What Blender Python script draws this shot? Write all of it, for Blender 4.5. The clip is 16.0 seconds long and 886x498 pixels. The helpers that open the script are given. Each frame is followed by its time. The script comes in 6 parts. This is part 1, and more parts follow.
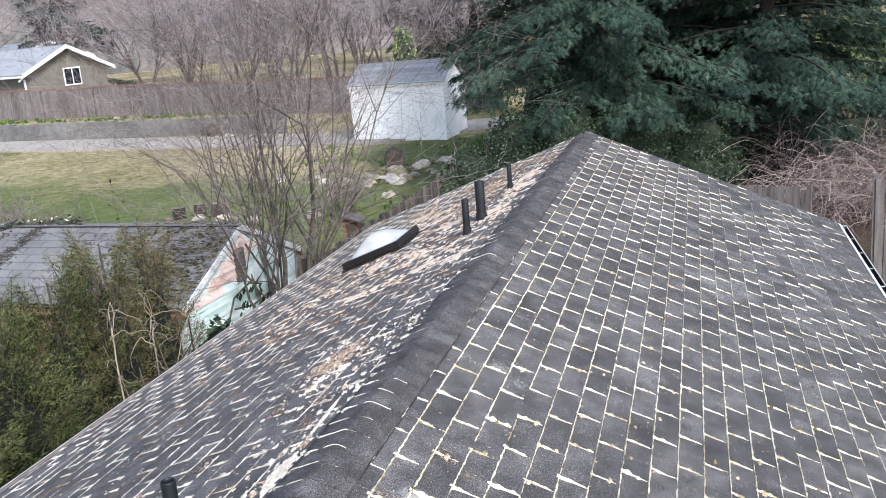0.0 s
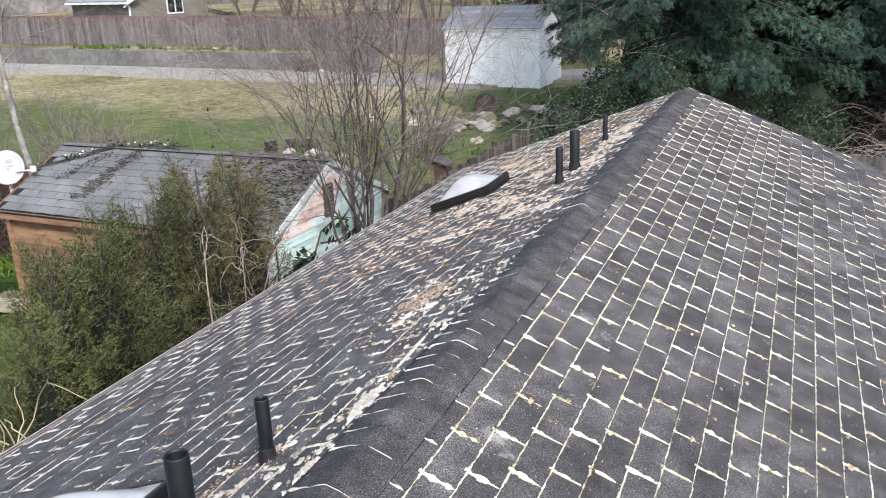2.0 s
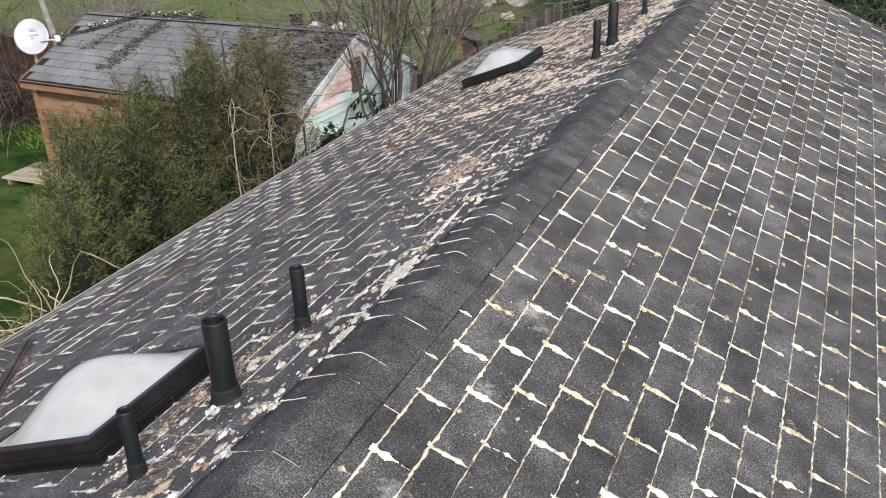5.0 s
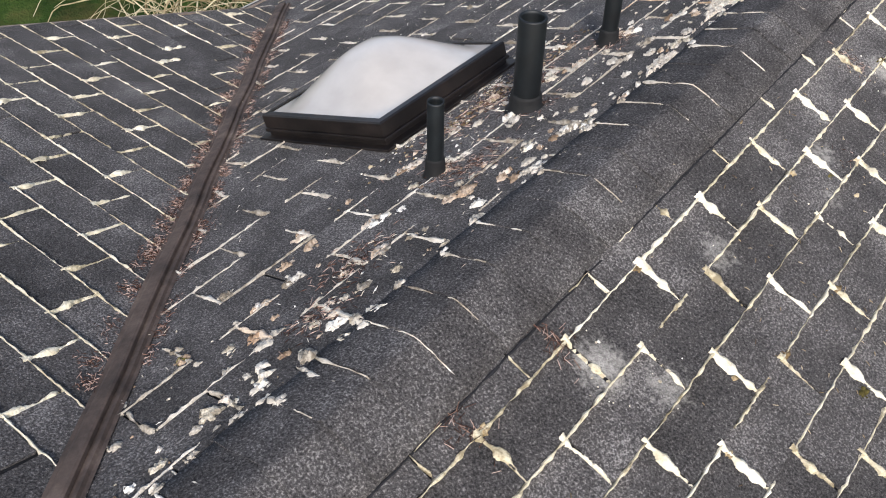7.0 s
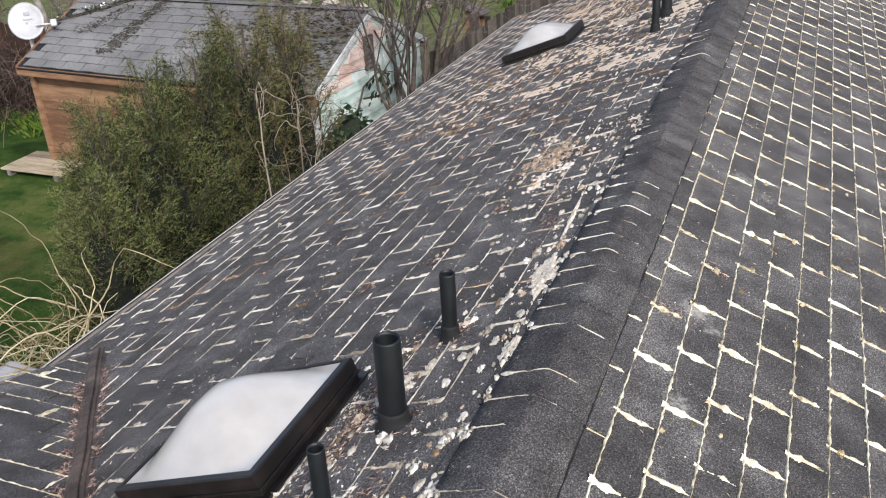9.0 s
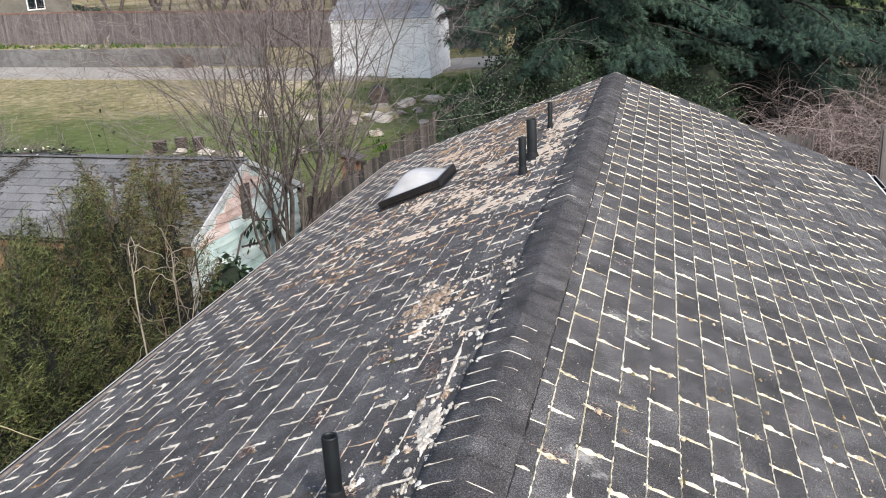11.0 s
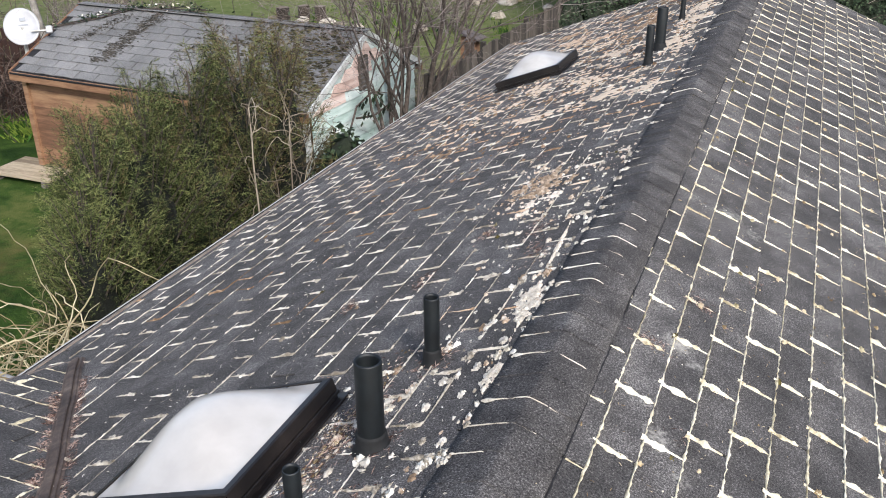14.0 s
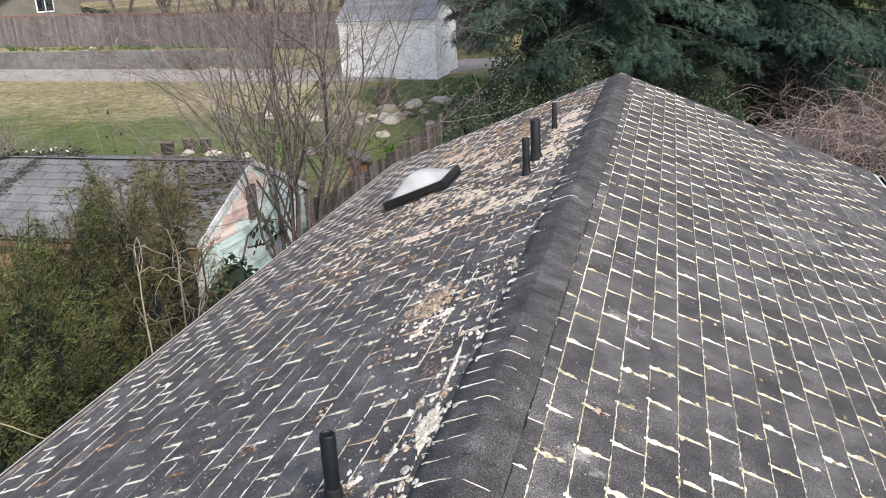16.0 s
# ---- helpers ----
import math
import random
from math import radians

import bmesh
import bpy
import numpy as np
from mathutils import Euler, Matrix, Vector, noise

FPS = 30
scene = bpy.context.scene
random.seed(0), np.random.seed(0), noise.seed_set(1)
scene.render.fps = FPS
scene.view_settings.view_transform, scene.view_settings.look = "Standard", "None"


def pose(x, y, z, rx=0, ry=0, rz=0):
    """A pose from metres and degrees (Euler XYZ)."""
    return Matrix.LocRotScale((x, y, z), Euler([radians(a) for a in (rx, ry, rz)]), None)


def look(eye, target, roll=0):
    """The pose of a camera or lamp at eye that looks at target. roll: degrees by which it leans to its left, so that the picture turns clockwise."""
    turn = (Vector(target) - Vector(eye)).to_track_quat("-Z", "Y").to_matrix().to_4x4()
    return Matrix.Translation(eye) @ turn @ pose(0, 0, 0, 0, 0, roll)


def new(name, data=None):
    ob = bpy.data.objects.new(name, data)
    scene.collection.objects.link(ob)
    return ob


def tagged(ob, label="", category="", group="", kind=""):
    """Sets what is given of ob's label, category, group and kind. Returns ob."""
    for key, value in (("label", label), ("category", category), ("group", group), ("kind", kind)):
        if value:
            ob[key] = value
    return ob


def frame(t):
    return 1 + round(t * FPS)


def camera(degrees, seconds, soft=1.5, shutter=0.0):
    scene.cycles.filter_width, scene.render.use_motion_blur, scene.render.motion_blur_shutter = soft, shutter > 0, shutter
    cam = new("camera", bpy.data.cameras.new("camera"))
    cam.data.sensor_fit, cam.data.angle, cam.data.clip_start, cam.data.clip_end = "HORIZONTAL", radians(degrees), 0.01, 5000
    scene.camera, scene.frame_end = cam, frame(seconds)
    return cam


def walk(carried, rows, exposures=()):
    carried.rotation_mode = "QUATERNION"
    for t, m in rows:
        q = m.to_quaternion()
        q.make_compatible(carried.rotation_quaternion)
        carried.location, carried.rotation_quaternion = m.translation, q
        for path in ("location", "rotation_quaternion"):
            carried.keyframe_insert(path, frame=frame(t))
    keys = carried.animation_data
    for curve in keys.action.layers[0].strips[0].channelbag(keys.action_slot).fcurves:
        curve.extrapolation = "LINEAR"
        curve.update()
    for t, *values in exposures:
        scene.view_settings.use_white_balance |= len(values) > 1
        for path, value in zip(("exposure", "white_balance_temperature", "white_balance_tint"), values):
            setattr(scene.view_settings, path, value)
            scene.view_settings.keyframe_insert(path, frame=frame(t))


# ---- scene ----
# camera and walk
RIDGE = 3.8          # height of the ridge over the ground
FOV = 53.02
cam = camera(FOV, 16.0, soft=1.0, shutter=0.1)
# seconds, x, y, height over the ridge, turn about x, y, z
ROWS = [
    (0.0, 1.361, -2.086, 1.557, 75.53, 5.00, 15.33),
    (0.5, 1.363, -2.078, 1.550, 76.02, 5.44, 13.71),
    (1.0, 1.361, -2.097, 1.545, 74.89, 4.70, 13.60),
    (1.5, 1.340, -2.110, 1.542, 73.99, 3.74, 16.39),
    (2.0, 1.298, -2.112, 1.537, 72.56, 2.46, 21.45),
    (2.5, 1.263, -2.086, 1.511, 68.79, 1.37, 25.07),
    (3.0, 1.213, -2.078, 1.473, 63.56, 0.15, 28.54),
    (3.5, 1.225, -2.089, 1.473, 63.43, 1.23, 27.19),
    (3.7, 1.252, -2.092, 1.497, 65.15, 2.25, 24.99),
    (5.8, 1.188, -2.081, 1.451, 64.44, 1.74, 22.89),
    (6.0, 1.063, -2.102, 1.437, 61.73, 1.00, 25.96),
    (6.5, 0.866, -2.090, 1.387, 54.09, -0.41, 32.61),
    (7.0, 0.753, -2.060, 1.316, 47.24, -0.77, 38.59),
    (7.5, 0.586, -2.068, 1.322, 44.84, 0.97, 36.26),
    (8.0, 0.536, -2.066, 1.387, 50.17, 1.27, 29.28),
    (8.5, 0.547, -2.062, 1.431, 57.69, 2.03, 25.79),
    (9.0, 0.561, -2.048, 1.472, 63.26, 2.97, 21.40),
    (9.5, 0.573, -2.036, 1.507, 67.35, 3.12, 17.31),
    (10.0, 0.588, -2.015, 1.524, 70.87, 3.55, 14.53),
    (10.2, 0.567, -2.000, 1.527, 71.80, 3.58, 13.54),
    (12.3, 0.587, -2.017, 1.506, 69.80, 1.72, 15.34),
    (12.5, 0.581, -2.030, 1.502, 69.12, 1.03, 16.48),
    (13.0, 0.557, -2.064, 1.479, 66.62, -0.34, 20.36),
    (13.5, 0.546, -2.054, 1.464, 64.55, -0.60, 22.83),
    (14.0, 0.562, -2.041, 1.474, 64.71, 0.51, 21.66),
    (14.5, 0.583, -2.018, 1.488, 65.78, 1.65, 19.05),
    (15.0, 0.589, -2.006, 1.487, 66.84, 2.16, 17.05),
    (15.5, 0.605, -2.004, 1.509, 69.20, 2.90, 15.16),
    (16.0, 0.610, -2.008, 1.519, 71.72, 3.26, 13.85),
]
walk(cam, [(t, pose(x, y, z + RIDGE, a, b, c)) for t, x, y, z, a, b, c in ROWS],
     exposures=[(0.0, 1.33, 5950, 10), (1.5, 1.24, 6000, 10), (2.5, 1.10, 6200, 10), (3.5, 0.92, 6350, 10), (6.0, 0.9, 6400, 10), (7.5, 0.80, 6500, 12), (10.0, 1.05, 6350, 10), (12.5, 1.1, 6300, 10), (15.0, 1.06, 6350, 10), (16.0, 1.1, 6350, 10)])

# world and light: bright overcast
world = bpy.data.worlds.new("sky")
scene.world = world
world.use_nodes = True
wn = world.node_tree
bg = wn.nodes["Background"]
sky = wn.nodes.new("ShaderNodeTexSky")
sky.sky_type = 'NISHITA'
sky.sun_disc = False
SUN_EL, SUN_AZ = radians(38), radians(138)
sky.sun_elevation, sky.sun_rotation = SUN_EL, SUN_AZ
sky.air_density, sky.dust_density, sky.ozone_density = 1.0, 2.0, 1.0
grey = wn.nodes.new("ShaderNodeHueSaturation")     # thin cloud takes most of the blue
grey.inputs["Saturation"].default_value = 0.85
wn.links.new(sky.outputs[0], grey.inputs["Color"])
wn.links.new(grey.outputs[0], bg.inputs[0])
bg.inputs[1].default_value = 0.13
sun = new("sun", bpy.data.lights.new("sun", 'SUN'))
sun.data.energy, sun.data.angle, sun.data.color = 2.0, radians(12), (1.0, 0.965, 0.935)
sun.matrix_world = look((0, 0, 0), (-math.sin(SUN_AZ) * math.cos(SUN_EL), -math.cos(SUN_AZ) * math.cos(SUN_EL), -math.sin(SUN_EL)))
scene.view_settings.exposure = 1.28

# ---- materials ----
def srgb(h):
    return tuple(((int(h[i:i + 2], 16) / 255) ** 2.2) for i in (0, 2, 4)) + (1.0,)


def material(name, stops, scale=8.0, detail=6.0, rough=0.85, metal=0.0, bump=0.3, bump_scale=60.0, bump_dist=0.004,
             per=0.0, spec=0.5, sheen=0.0, spots=(), big=0.0, big_scale=0.7, stretch=(1, 1, 1), island=False, sub=0.0, span=0.2, spot_colour="b4b0a8", spot_scale=55.0):
    """A surface with grain at two scales. stops: colours from dark to light."""
    m = bpy.data.materials.new(name)
    m.use_nodes = True
    nt = m.node_tree
    n, l = nt.nodes, nt.links
    b = n["Principled BSDF"]
    geo = n.new("ShaderNodeNewGeometry")
    mp = n.new("ShaderNodeMapping")
    mp.inputs["Scale"].default_value = stretch
    l.new(geo.outputs["Position"], mp.inputs["Vector"])
    t1 = n.new("ShaderNodeTexNoise")
    t1.inputs["Scale"].default_value, t1.inputs["Detail"].default_value = scale, detail
    t1.inputs["Roughness"].default_value = 0.72
    l.new(mp.outputs[0], t1.inputs["Vector"])
    fac = t1.outputs["Fac"]
    if big:
        t2 = n.new("ShaderNodeTexNoise")
        t2.inputs["Scale"].default_value, t2.inputs["Detail"].default_value = big_scale, 3.0
        l.new(mp.outputs[0], t2.inputs["Vector"])
        mm = n.new("ShaderNodeMath")
        mm.operation = 'MULTIPLY_ADD'
        l.new(t2.outputs["Fac"], mm.inputs[0])
        mm.inputs[1].default_value = big
        l.new(fac, mm.inputs[2])
        m2 = n.new("ShaderNodeMath")
        m2.operation = 'SUBTRACT'
        l.new(mm.outputs[0], m2.inputs[0])
        m2.inputs[1].default_value = big * 0.5
        fac = m2.outputs[0]
    if per:
        if island:
            rnd = geo.outputs["Random Per Island"]
        else:
            oi = n.new("ShaderNodeObjectInfo")
            rnd = oi.outputs["Random"]
        mm = n.new("ShaderNodeMath")
        mm.operation = 'MULTIPLY_ADD'
        l.new(rnd, mm.inputs[0])
        mm.inputs[1].default_value = per
        l.new(fac, mm.inputs[2])
        m2 = n.new("ShaderNodeMath")
        m2.operation = 'SUBTRACT'
        l.new(mm.outputs[0], m2.inputs[0])
        m2.inputs[1].default_value = per * 0.5
        fac = m2.outputs[0]
    ramp = n.new("ShaderNodeValToRGB")
    el = ramp.color_ramp.elements
    cols = [srgb(c) if isinstance(c, str) else c for c in stops]
    lo, hi = 0.5 - span, 0.5 + span
    el[0].position, el[0].color = lo, cols[0]
    el[1].position, el[1].color = hi, cols[-1]
    for i, c in enumerate(cols[1:-1], 1):
        e = el.new(lo + (hi - lo) * i / (len(cols) - 1))
        e.color = c
    l.new(fac, ramp.inputs[0])
    colour = ramp.outputs[0]
    if spots:
        # rubbed-off crust: pale blotches broken up by grain
        total = None
        for cx, cy, cz, r, amp in spots:
            vd = n.new("ShaderNodeVectorMath")
            vd.operation = 'DISTANCE'
            l.new(geo.outputs["Position"], vd.inputs[0])
            vd.inputs[1].default_value = (cx, cy, cz)
            mr = n.new("ShaderNodeMapRange")
            mr.interpolation_type = 'SMOOTHSTEP'
            mr.inputs["From Min"].default_value, mr.inputs["From Max"].default_value, mr.inputs["To Max"].default_value = r, 0.0, amp
            l.new(vd.outputs["Value"], mr.inputs["Value"])
            if total is None:
                total = mr.outputs[0]
            else:
                mx = n.new("ShaderNodeMath")
                mx.operation = 'MAXIMUM'
                l.new(total, mx.inputs[0])
                l.new(mr.outputs[0], mx.inputs[1])
                total = mx.outputs[0]
        tn = n.new("ShaderNodeTexNoise")
        tn.inputs["Scale"].default_value, tn.inputs["Detail"].default_value, tn.inputs["Roughness"].default_value = spot_scale, 8.0, 0.75
        l.new(geo.outputs["Position"], tn.inputs["Vector"])
        mu = n.new("ShaderNodeMath")
        mu.operation = 'MULTIPLY_ADD'
        l.new(total, mu.inputs[0])
        mu.inputs[1].default_value = 0.5
        l.new(tn.outputs["Fac"], mu.inputs[2])
        cr = n.new("ShaderNodeMapRange")
        cr.inputs["From Min"].default_value, cr.inputs["From Max"].default_value, cr.inputs["To Max"].default_value = 0.76, 1.08, 0.75
        l.new(mu.outputs[0], cr.inputs["Value"])
        mix = n.new("ShaderNodeMix")
        mix.data_type = 'RGBA'
        l.new(cr.outputs[0], mix.inputs["Factor"])
        l.new(colour, mix.inputs["A"])
        mix.inputs["B"].default_value = srgb(spot_colour)
        colour = mix.outputs["Result"]
    l.new(colour, b.inputs["Base Color"])
    if sheen:
        b.inputs["Sheen Weight"].default_value, b.inputs["Sheen Roughness"].default_value = sheen, 0.6
    b.inputs["Roughness"].default_value = rough
    b.inputs["Metallic"].default_value = metal
    b.inputs["Specular IOR Level"].default_value = spec
    if sub:
        b.inputs["Transmission Weight"].default_value = sub
    if bump:
        t3 = n.new("ShaderNodeTexNoise")
        t3.inputs["Scale"].default_value, t3.inputs["Detail"].default_value = bump_scale, 4.0
        l.new(mp.outputs[0], t3.inputs["Vector"])
        bp = n.new("ShaderNodeBump")
        bp.inputs["Strength"].default_value, bp.inputs["Distance"].default_value = bump, bump_dist
        l.new(t3.outputs["Fac"], bp.inputs["Height"])
        l.new(bp.outputs[0], b.inputs["Normal"])
    return m


# where scraping left pale crust on the right slope: x, y, height, radius
SCUFFS = [(x, y, RIDGE - 0.4277 * x, r, s) for x, y, r, s in ((0.33, 0.70, 0.13, 1), (0.40, 0.62, 0.10, 0.8), (0.39, 1.98, 0.16, 0.8), (0.50, 1.90, 0.14, 0.7), (0.28, -0.91, 0.15, 1), (0.40, -0.83, 0.15, 0.8),
                                                        (0.35, 0.16, 0.14, 0.8), (0.43, 0.05, 0.12, 0.6), (0.31, -0.42, 0.14, 0.8), (1.55, 4.95, 0.9, 0.62), (2.1, 4.75, 0.9, 0.6), (2.55, 4.5, 0.6, 0.5), (1.0, 5.6, 0.7, 0.45), (0.45, 3.4, 0.25, 0.6), (2.2, 6.6, 1.5, 0.5), (2.5, 5.4, 1.2, 0.5), (1.5, 7.6, 1.4, 0.48), (0.8, 8.4, 1.2, 0.45), (2.6, 7.9, 1.4, 0.5), (2.3, 3.6, 1.0, 0.4))]
SHINGLE = material("asphalt_shingle", ["1d1c1c", "3b3938", "545150", "918d89"], scale=190, detail=6, span=0.17, rough=0.94, bump=0.9,
                   bump_scale=240, bump_dist=0.004, big=0.26, big_scale=7.0, per=0.07, spec=0.25, sheen=0.03, spots=SCUFFS)
SHINGLE_REST = material("asphalt_shingle_rest", ["1d1c1c", "3b3938", "545150", "918d89"], scale=190, detail=6, span=0.17, rough=0.94, bump=0.9,
                        bump_scale=240, bump_dist=0.004, big=0.26, big_scale=7.0, per=0.07, spec=0.25, sheen=0.03, island=True, spots=SCUFFS)
UNDERLAY = material("roof_underlay", ["141416", "242428"], scale=40, rough=0.95)
MOSS = material("bleached_moss", ["8f846b", "c5ba9e", "d9d0b7", "e8e0cc"], scale=30, detail=4, rough=1.0, bump=0.7, bump_scale=220,
                bump_dist=0.004, per=0.28, island=True, spec=0.1)
MOSS_RUST = material("rusty_moss", ["6e5a46", "a0846a", "bfa388", "d4c2ac"], scale=40, detail=4, rough=1.0, bump=1.0, bump_scale=220,
                     bump_dist=0.004, per=0.6, island=True, spec=0.1)
LICHEN = material("white_lichen", ["9a907e", "d0c6b2", "e4ddcd", "efebe2"], scale=60, detail=4, rough=1.0, bump=0.8, bump_scale=220,
                  bump_dist=0.005, per=0.4, island=True, spec=0.1)
NEEDLES = material("dry_needles", ["3a2a24", "5e463c", "846a5e", "b09a8e"], scale=20, rough=0.95, per=0.7, island=True, spec=0.15, bump=0)
LICHEN_MAT = material("cream_moss_mat", ["b0a08a", "d6c8b4", "e8decd", "f2ece0"], scale=90, detail=5, rough=1.0, bump=1.0, bump_scale=260, bump_dist=0.006, spec=0.1)
MOSS_PALE = material("pale_moss", ["7e7567", "b0a798", "cac2b4", "dcd6ca"], scale=30, detail=4, rough=1.0, bump=1.0, bump_scale=220, bump_dist=0.004, per=0.3, island=True, spec=0.1)
CRUST = material("pinkish_crust", ["84705c", "b39d86", "cfbda8", "e2d6c6"], scale=40, detail=4, rough=1.0, bump=1.0, bump_scale=220, bump_dist=0.004, per=0.5, island=True, spec=0.1)
MOSS_TAN = material("tan_moss", ["5c4e3c", "867456", "a59272", "c2b294"], scale=40, detail=4, rough=1.0, bump=1.0, bump_scale=220, bump_dist=0.004, per=0.5, island=True, spec=0.1)
GREEN_MOSS = material("olive_moss", ["4a4428", "6a623c", "8c8260", "ada384"], scale=40, detail=4, rough=1.0, bump=1.0, bump_scale=220, bump_dist=0.004, per=0.6, island=True, spec=0.1)
CAP = material("ridge_shingle", ["1d1c1c", "3b3938", "545150", "8c8985"], scale=190, detail=6, span=0.17, rough=0.94, bump=0.9, bump_scale=240, bump_dist=0.003,
               big=0.24, big_scale=8.0, per=0.04, spec=0.25)
VENT = material("black_plastic", ["0b0d0e", "14181a", "1d2224"], scale=14, rough=0.55, bump=0.15, bump_scale=90, bump_dist=0.001)
RUBBER = material("rubber_boot", ["090909", "131313", "20201f"], scale=20, rough=0.8, bump=0.3)
BRONZE = material("bronze_frame", ["120f0e", "1e1a18", "2e2825"], scale=9, rough=0.42, bump=0.1, bump_scale=50, spec=0.5)
FLASHING = material("brown_flashing", ["2e2622", "463b34", "5e5047", "786a5e"], scale=7, detail=8, rough=0.7, metal=0.1, bump=0.25, bump_scale=70, stretch=(1, 1, 1))
ALU = material("painted_gutter", ["8d8a84", "a8a59f", "bdbab4"], scale=5, rough=0.5, bump=0.1)
GUTTER_IN = material("gutter_inside", ["141210", "262220", "3a342e"], scale=10, rough=0.9)
WHITE_METAL = material("white_metal", ["c8c8c6", "e0e0de"], scale=6, rough=0.4, bump=0)
EAVE_TRIM = material("weathered_eave_trim", ["5e5148", "7e7064", "9c8f83"], scale=12, detail=7, rough=0.8, bump=0.3)
SIDING = material("house_siding", ["8a8578", "9c978a"], scale=3, rough=0.8)


def dome_material():
    m = bpy.data.materials.new("acrylic_dome")
    m.use_nodes = True
    n, l = m.node_tree.nodes, m.node_tree.links
    b = n["Principled BSDF"]
    t = n.new("ShaderNodeTexNoise")
    t.inputs["Scale"].default_value, t.inputs["Detail"].default_value = 5.0, 5.0
    geo = n.new("ShaderNodeNewGeometry")
    l.new(geo.outputs["Position"], t.inputs["Vector"])
    r = n.new("ShaderNodeValToRGB")
    r.color_ramp.elements[0].position, r.color_ramp.elements[0].color = 0.35, (0.44, 0.41, 0.375, 1)
    r.color_ramp.elements[1].position, r.color_ramp.elements[1].color = 0.7, (0.56, 0.53, 0.49, 1)
    l.new(t.outputs["Fac"], r.inputs[0])
    l.new(r.outputs[0], b.inputs["Base Color"])
    b.inputs["Roughness"].default_value = 0.22
    b.inputs["Coat Weight"].default_value = 0.4
    b.inputs["Coat Roughness"].default_value = 0.06
    return m


DOME = dome_material()

# ---- building helpers ----
def mesh_obj(name, verts, faces, mat, parent=None, smooth=False):
    me = bpy.data.meshes.new(name)
    me.from_pydata([tuple(v) for v in verts], [], [tuple(f) for f in faces])
    me.materials.append(mat)
    if smooth:
        me.polygons.foreach_set("use_smooth", [True] * len(me.polygons))
    ob = new(name, me)
    if parent is not None:
        ob.parent = parent
    return ob


def part(name, bm, mat, parent=None, label="", smooth=False):
    me = bpy.data.meshes.new(name)
    bm.normal_update()
    bm.to_mesh(me)
    bm.free()
    me.materials.append(mat)
    if smooth:
        me.polygons.foreach_set("use_smooth", [True] * len(me.polygons))
    ob = new(name, me)
    if parent is not None:
        ob.parent = parent
    if label:
        tagged(ob, label)
    return ob


def thing(name, label, category, group="", kind="", at=(0, 0, 0)):
    ob = new(name)
    ob.location = at
    ob.empty_display_size = 0.2
    return tagged(ob, label, category, group, kind)


def box_bm(bm, m, sx, sy, sz, bevel=0.0):
    """A box of that size, centred, at the pose m."""
    r = bmesh.ops.create_cube(bm, size=1.0, matrix=m @ Matrix.Diagonal((sx, sy, sz, 1)))
    if bevel:
        edges = list({e for v in r["verts"] for e in v.link_edges})
        bmesh.ops.bevel(bm, geom=edges, offset=bevel, segments=2, affect='EDGES', profile=0.6)
    return bm


def box(name, m, sx, sy, sz, mat, parent=None, bevel=0.0, label=""):
    return part(name, box_bm(bmesh.new(), m, sx, sy, sz, bevel), mat, parent, label)


def at_(x, y, z):
    return Matrix.Translation((x, y, z))



class Slope:
    """A roof plane: u runs along the ridge, v down the slope, n out of it. Tabs hang in courses below each line."""
    def __init__(self, origin, u, v, tab, course, first, shift, phase):
        self.o, self.u, self.v = Vector(origin), Vector(u), Vector(v)
        self.n = self.u.cross(self.v).normalized()
        if self.n.z < 0:
            self.n = -self.n
        self.tab, self.course, self.first, self.shift, self.phase = tab, course, first, shift, phase

    def at(self, u, v, n=0.0):
        return self.o + self.u * u + self.v * v + self.n * n

    def line(self, k):
        return self.first + k * self.course

    def slot(self, k, i):
        return (i + self.shift * k) * self.tab + self.phase

    def place(self, u, v, n=0.0):
        m = Matrix((self.u, self.v, self.u.cross(self.v))).transposed().to_4x4()
        return Matrix.Translation(self.at(u, v, n)) @ m


PITCH_R, PITCH_L, PITCH_W = radians(23.15), radians(20.79), math.atan(0.335)
EAVE_R, EAVE_L, RAKE_W = 3.03, 2.97, 2.72
Y_END, Y_BACK, Y_WING = 9.45, -6.5, -2.17
LEN_R, LEN_L = EAVE_R / math.cos(PITCH_R), EAVE_L / math.cos(PITCH_L)
RIGHT = Slope((0, 0, RIDGE), (0, 1, 0), (math.cos(PITCH_R), 0, -math.sin(PITCH_R)), 0.3048, 0.127, 0.2095, 0.4215, -0.010)
LEFT = Slope((0, 0, RIDGE), (0, 1, 0), (-math.cos(PITCH_L), 0, -math.sin(PITCH_L)), 0.3048, 0.127, -0.0725, -0.4167, 0.0)
WING = Slope((0, Y_WING, RIDGE), (-1, 0, 0), (0, math.cos(PITCH_W), -math.sin(PITCH_W)), 0.318, 0.1315, 0.030, 0.4167, 1.108 - 7 * 0.4167 * 0.318)


def valley_x(y):
    """The x of the valley between the wing and the left slope."""
    return -0.335 * (y - Y_WING) / math.tan(PITCH_L)


def valley_y(x):
    return Y_WING - x * math.tan(PITCH_L) / 0.335


def fbm(x, y, s=1.0, k=0.0):
    return noise.fractal(Vector((x * s, y * s, k)), 0.8, 2.0, 4)


class Soup:
    """Verts and faces of many small bits, joined into one mesh."""
    def __init__(self):
        self.v, self.f = [], []

    def add(self, verts, faces):
        b = len(self.v)
        self.v.extend(verts)
        self.f.extend([tuple(b + i for i in f) for f in faces])

    def make(self, name, mat, parent=None, smooth=True, label="", kind="stuff"):
        ob = mesh_obj(name, self.v, self.f, mat, parent, smooth)
        return tagged(ob, label, kind=kind)


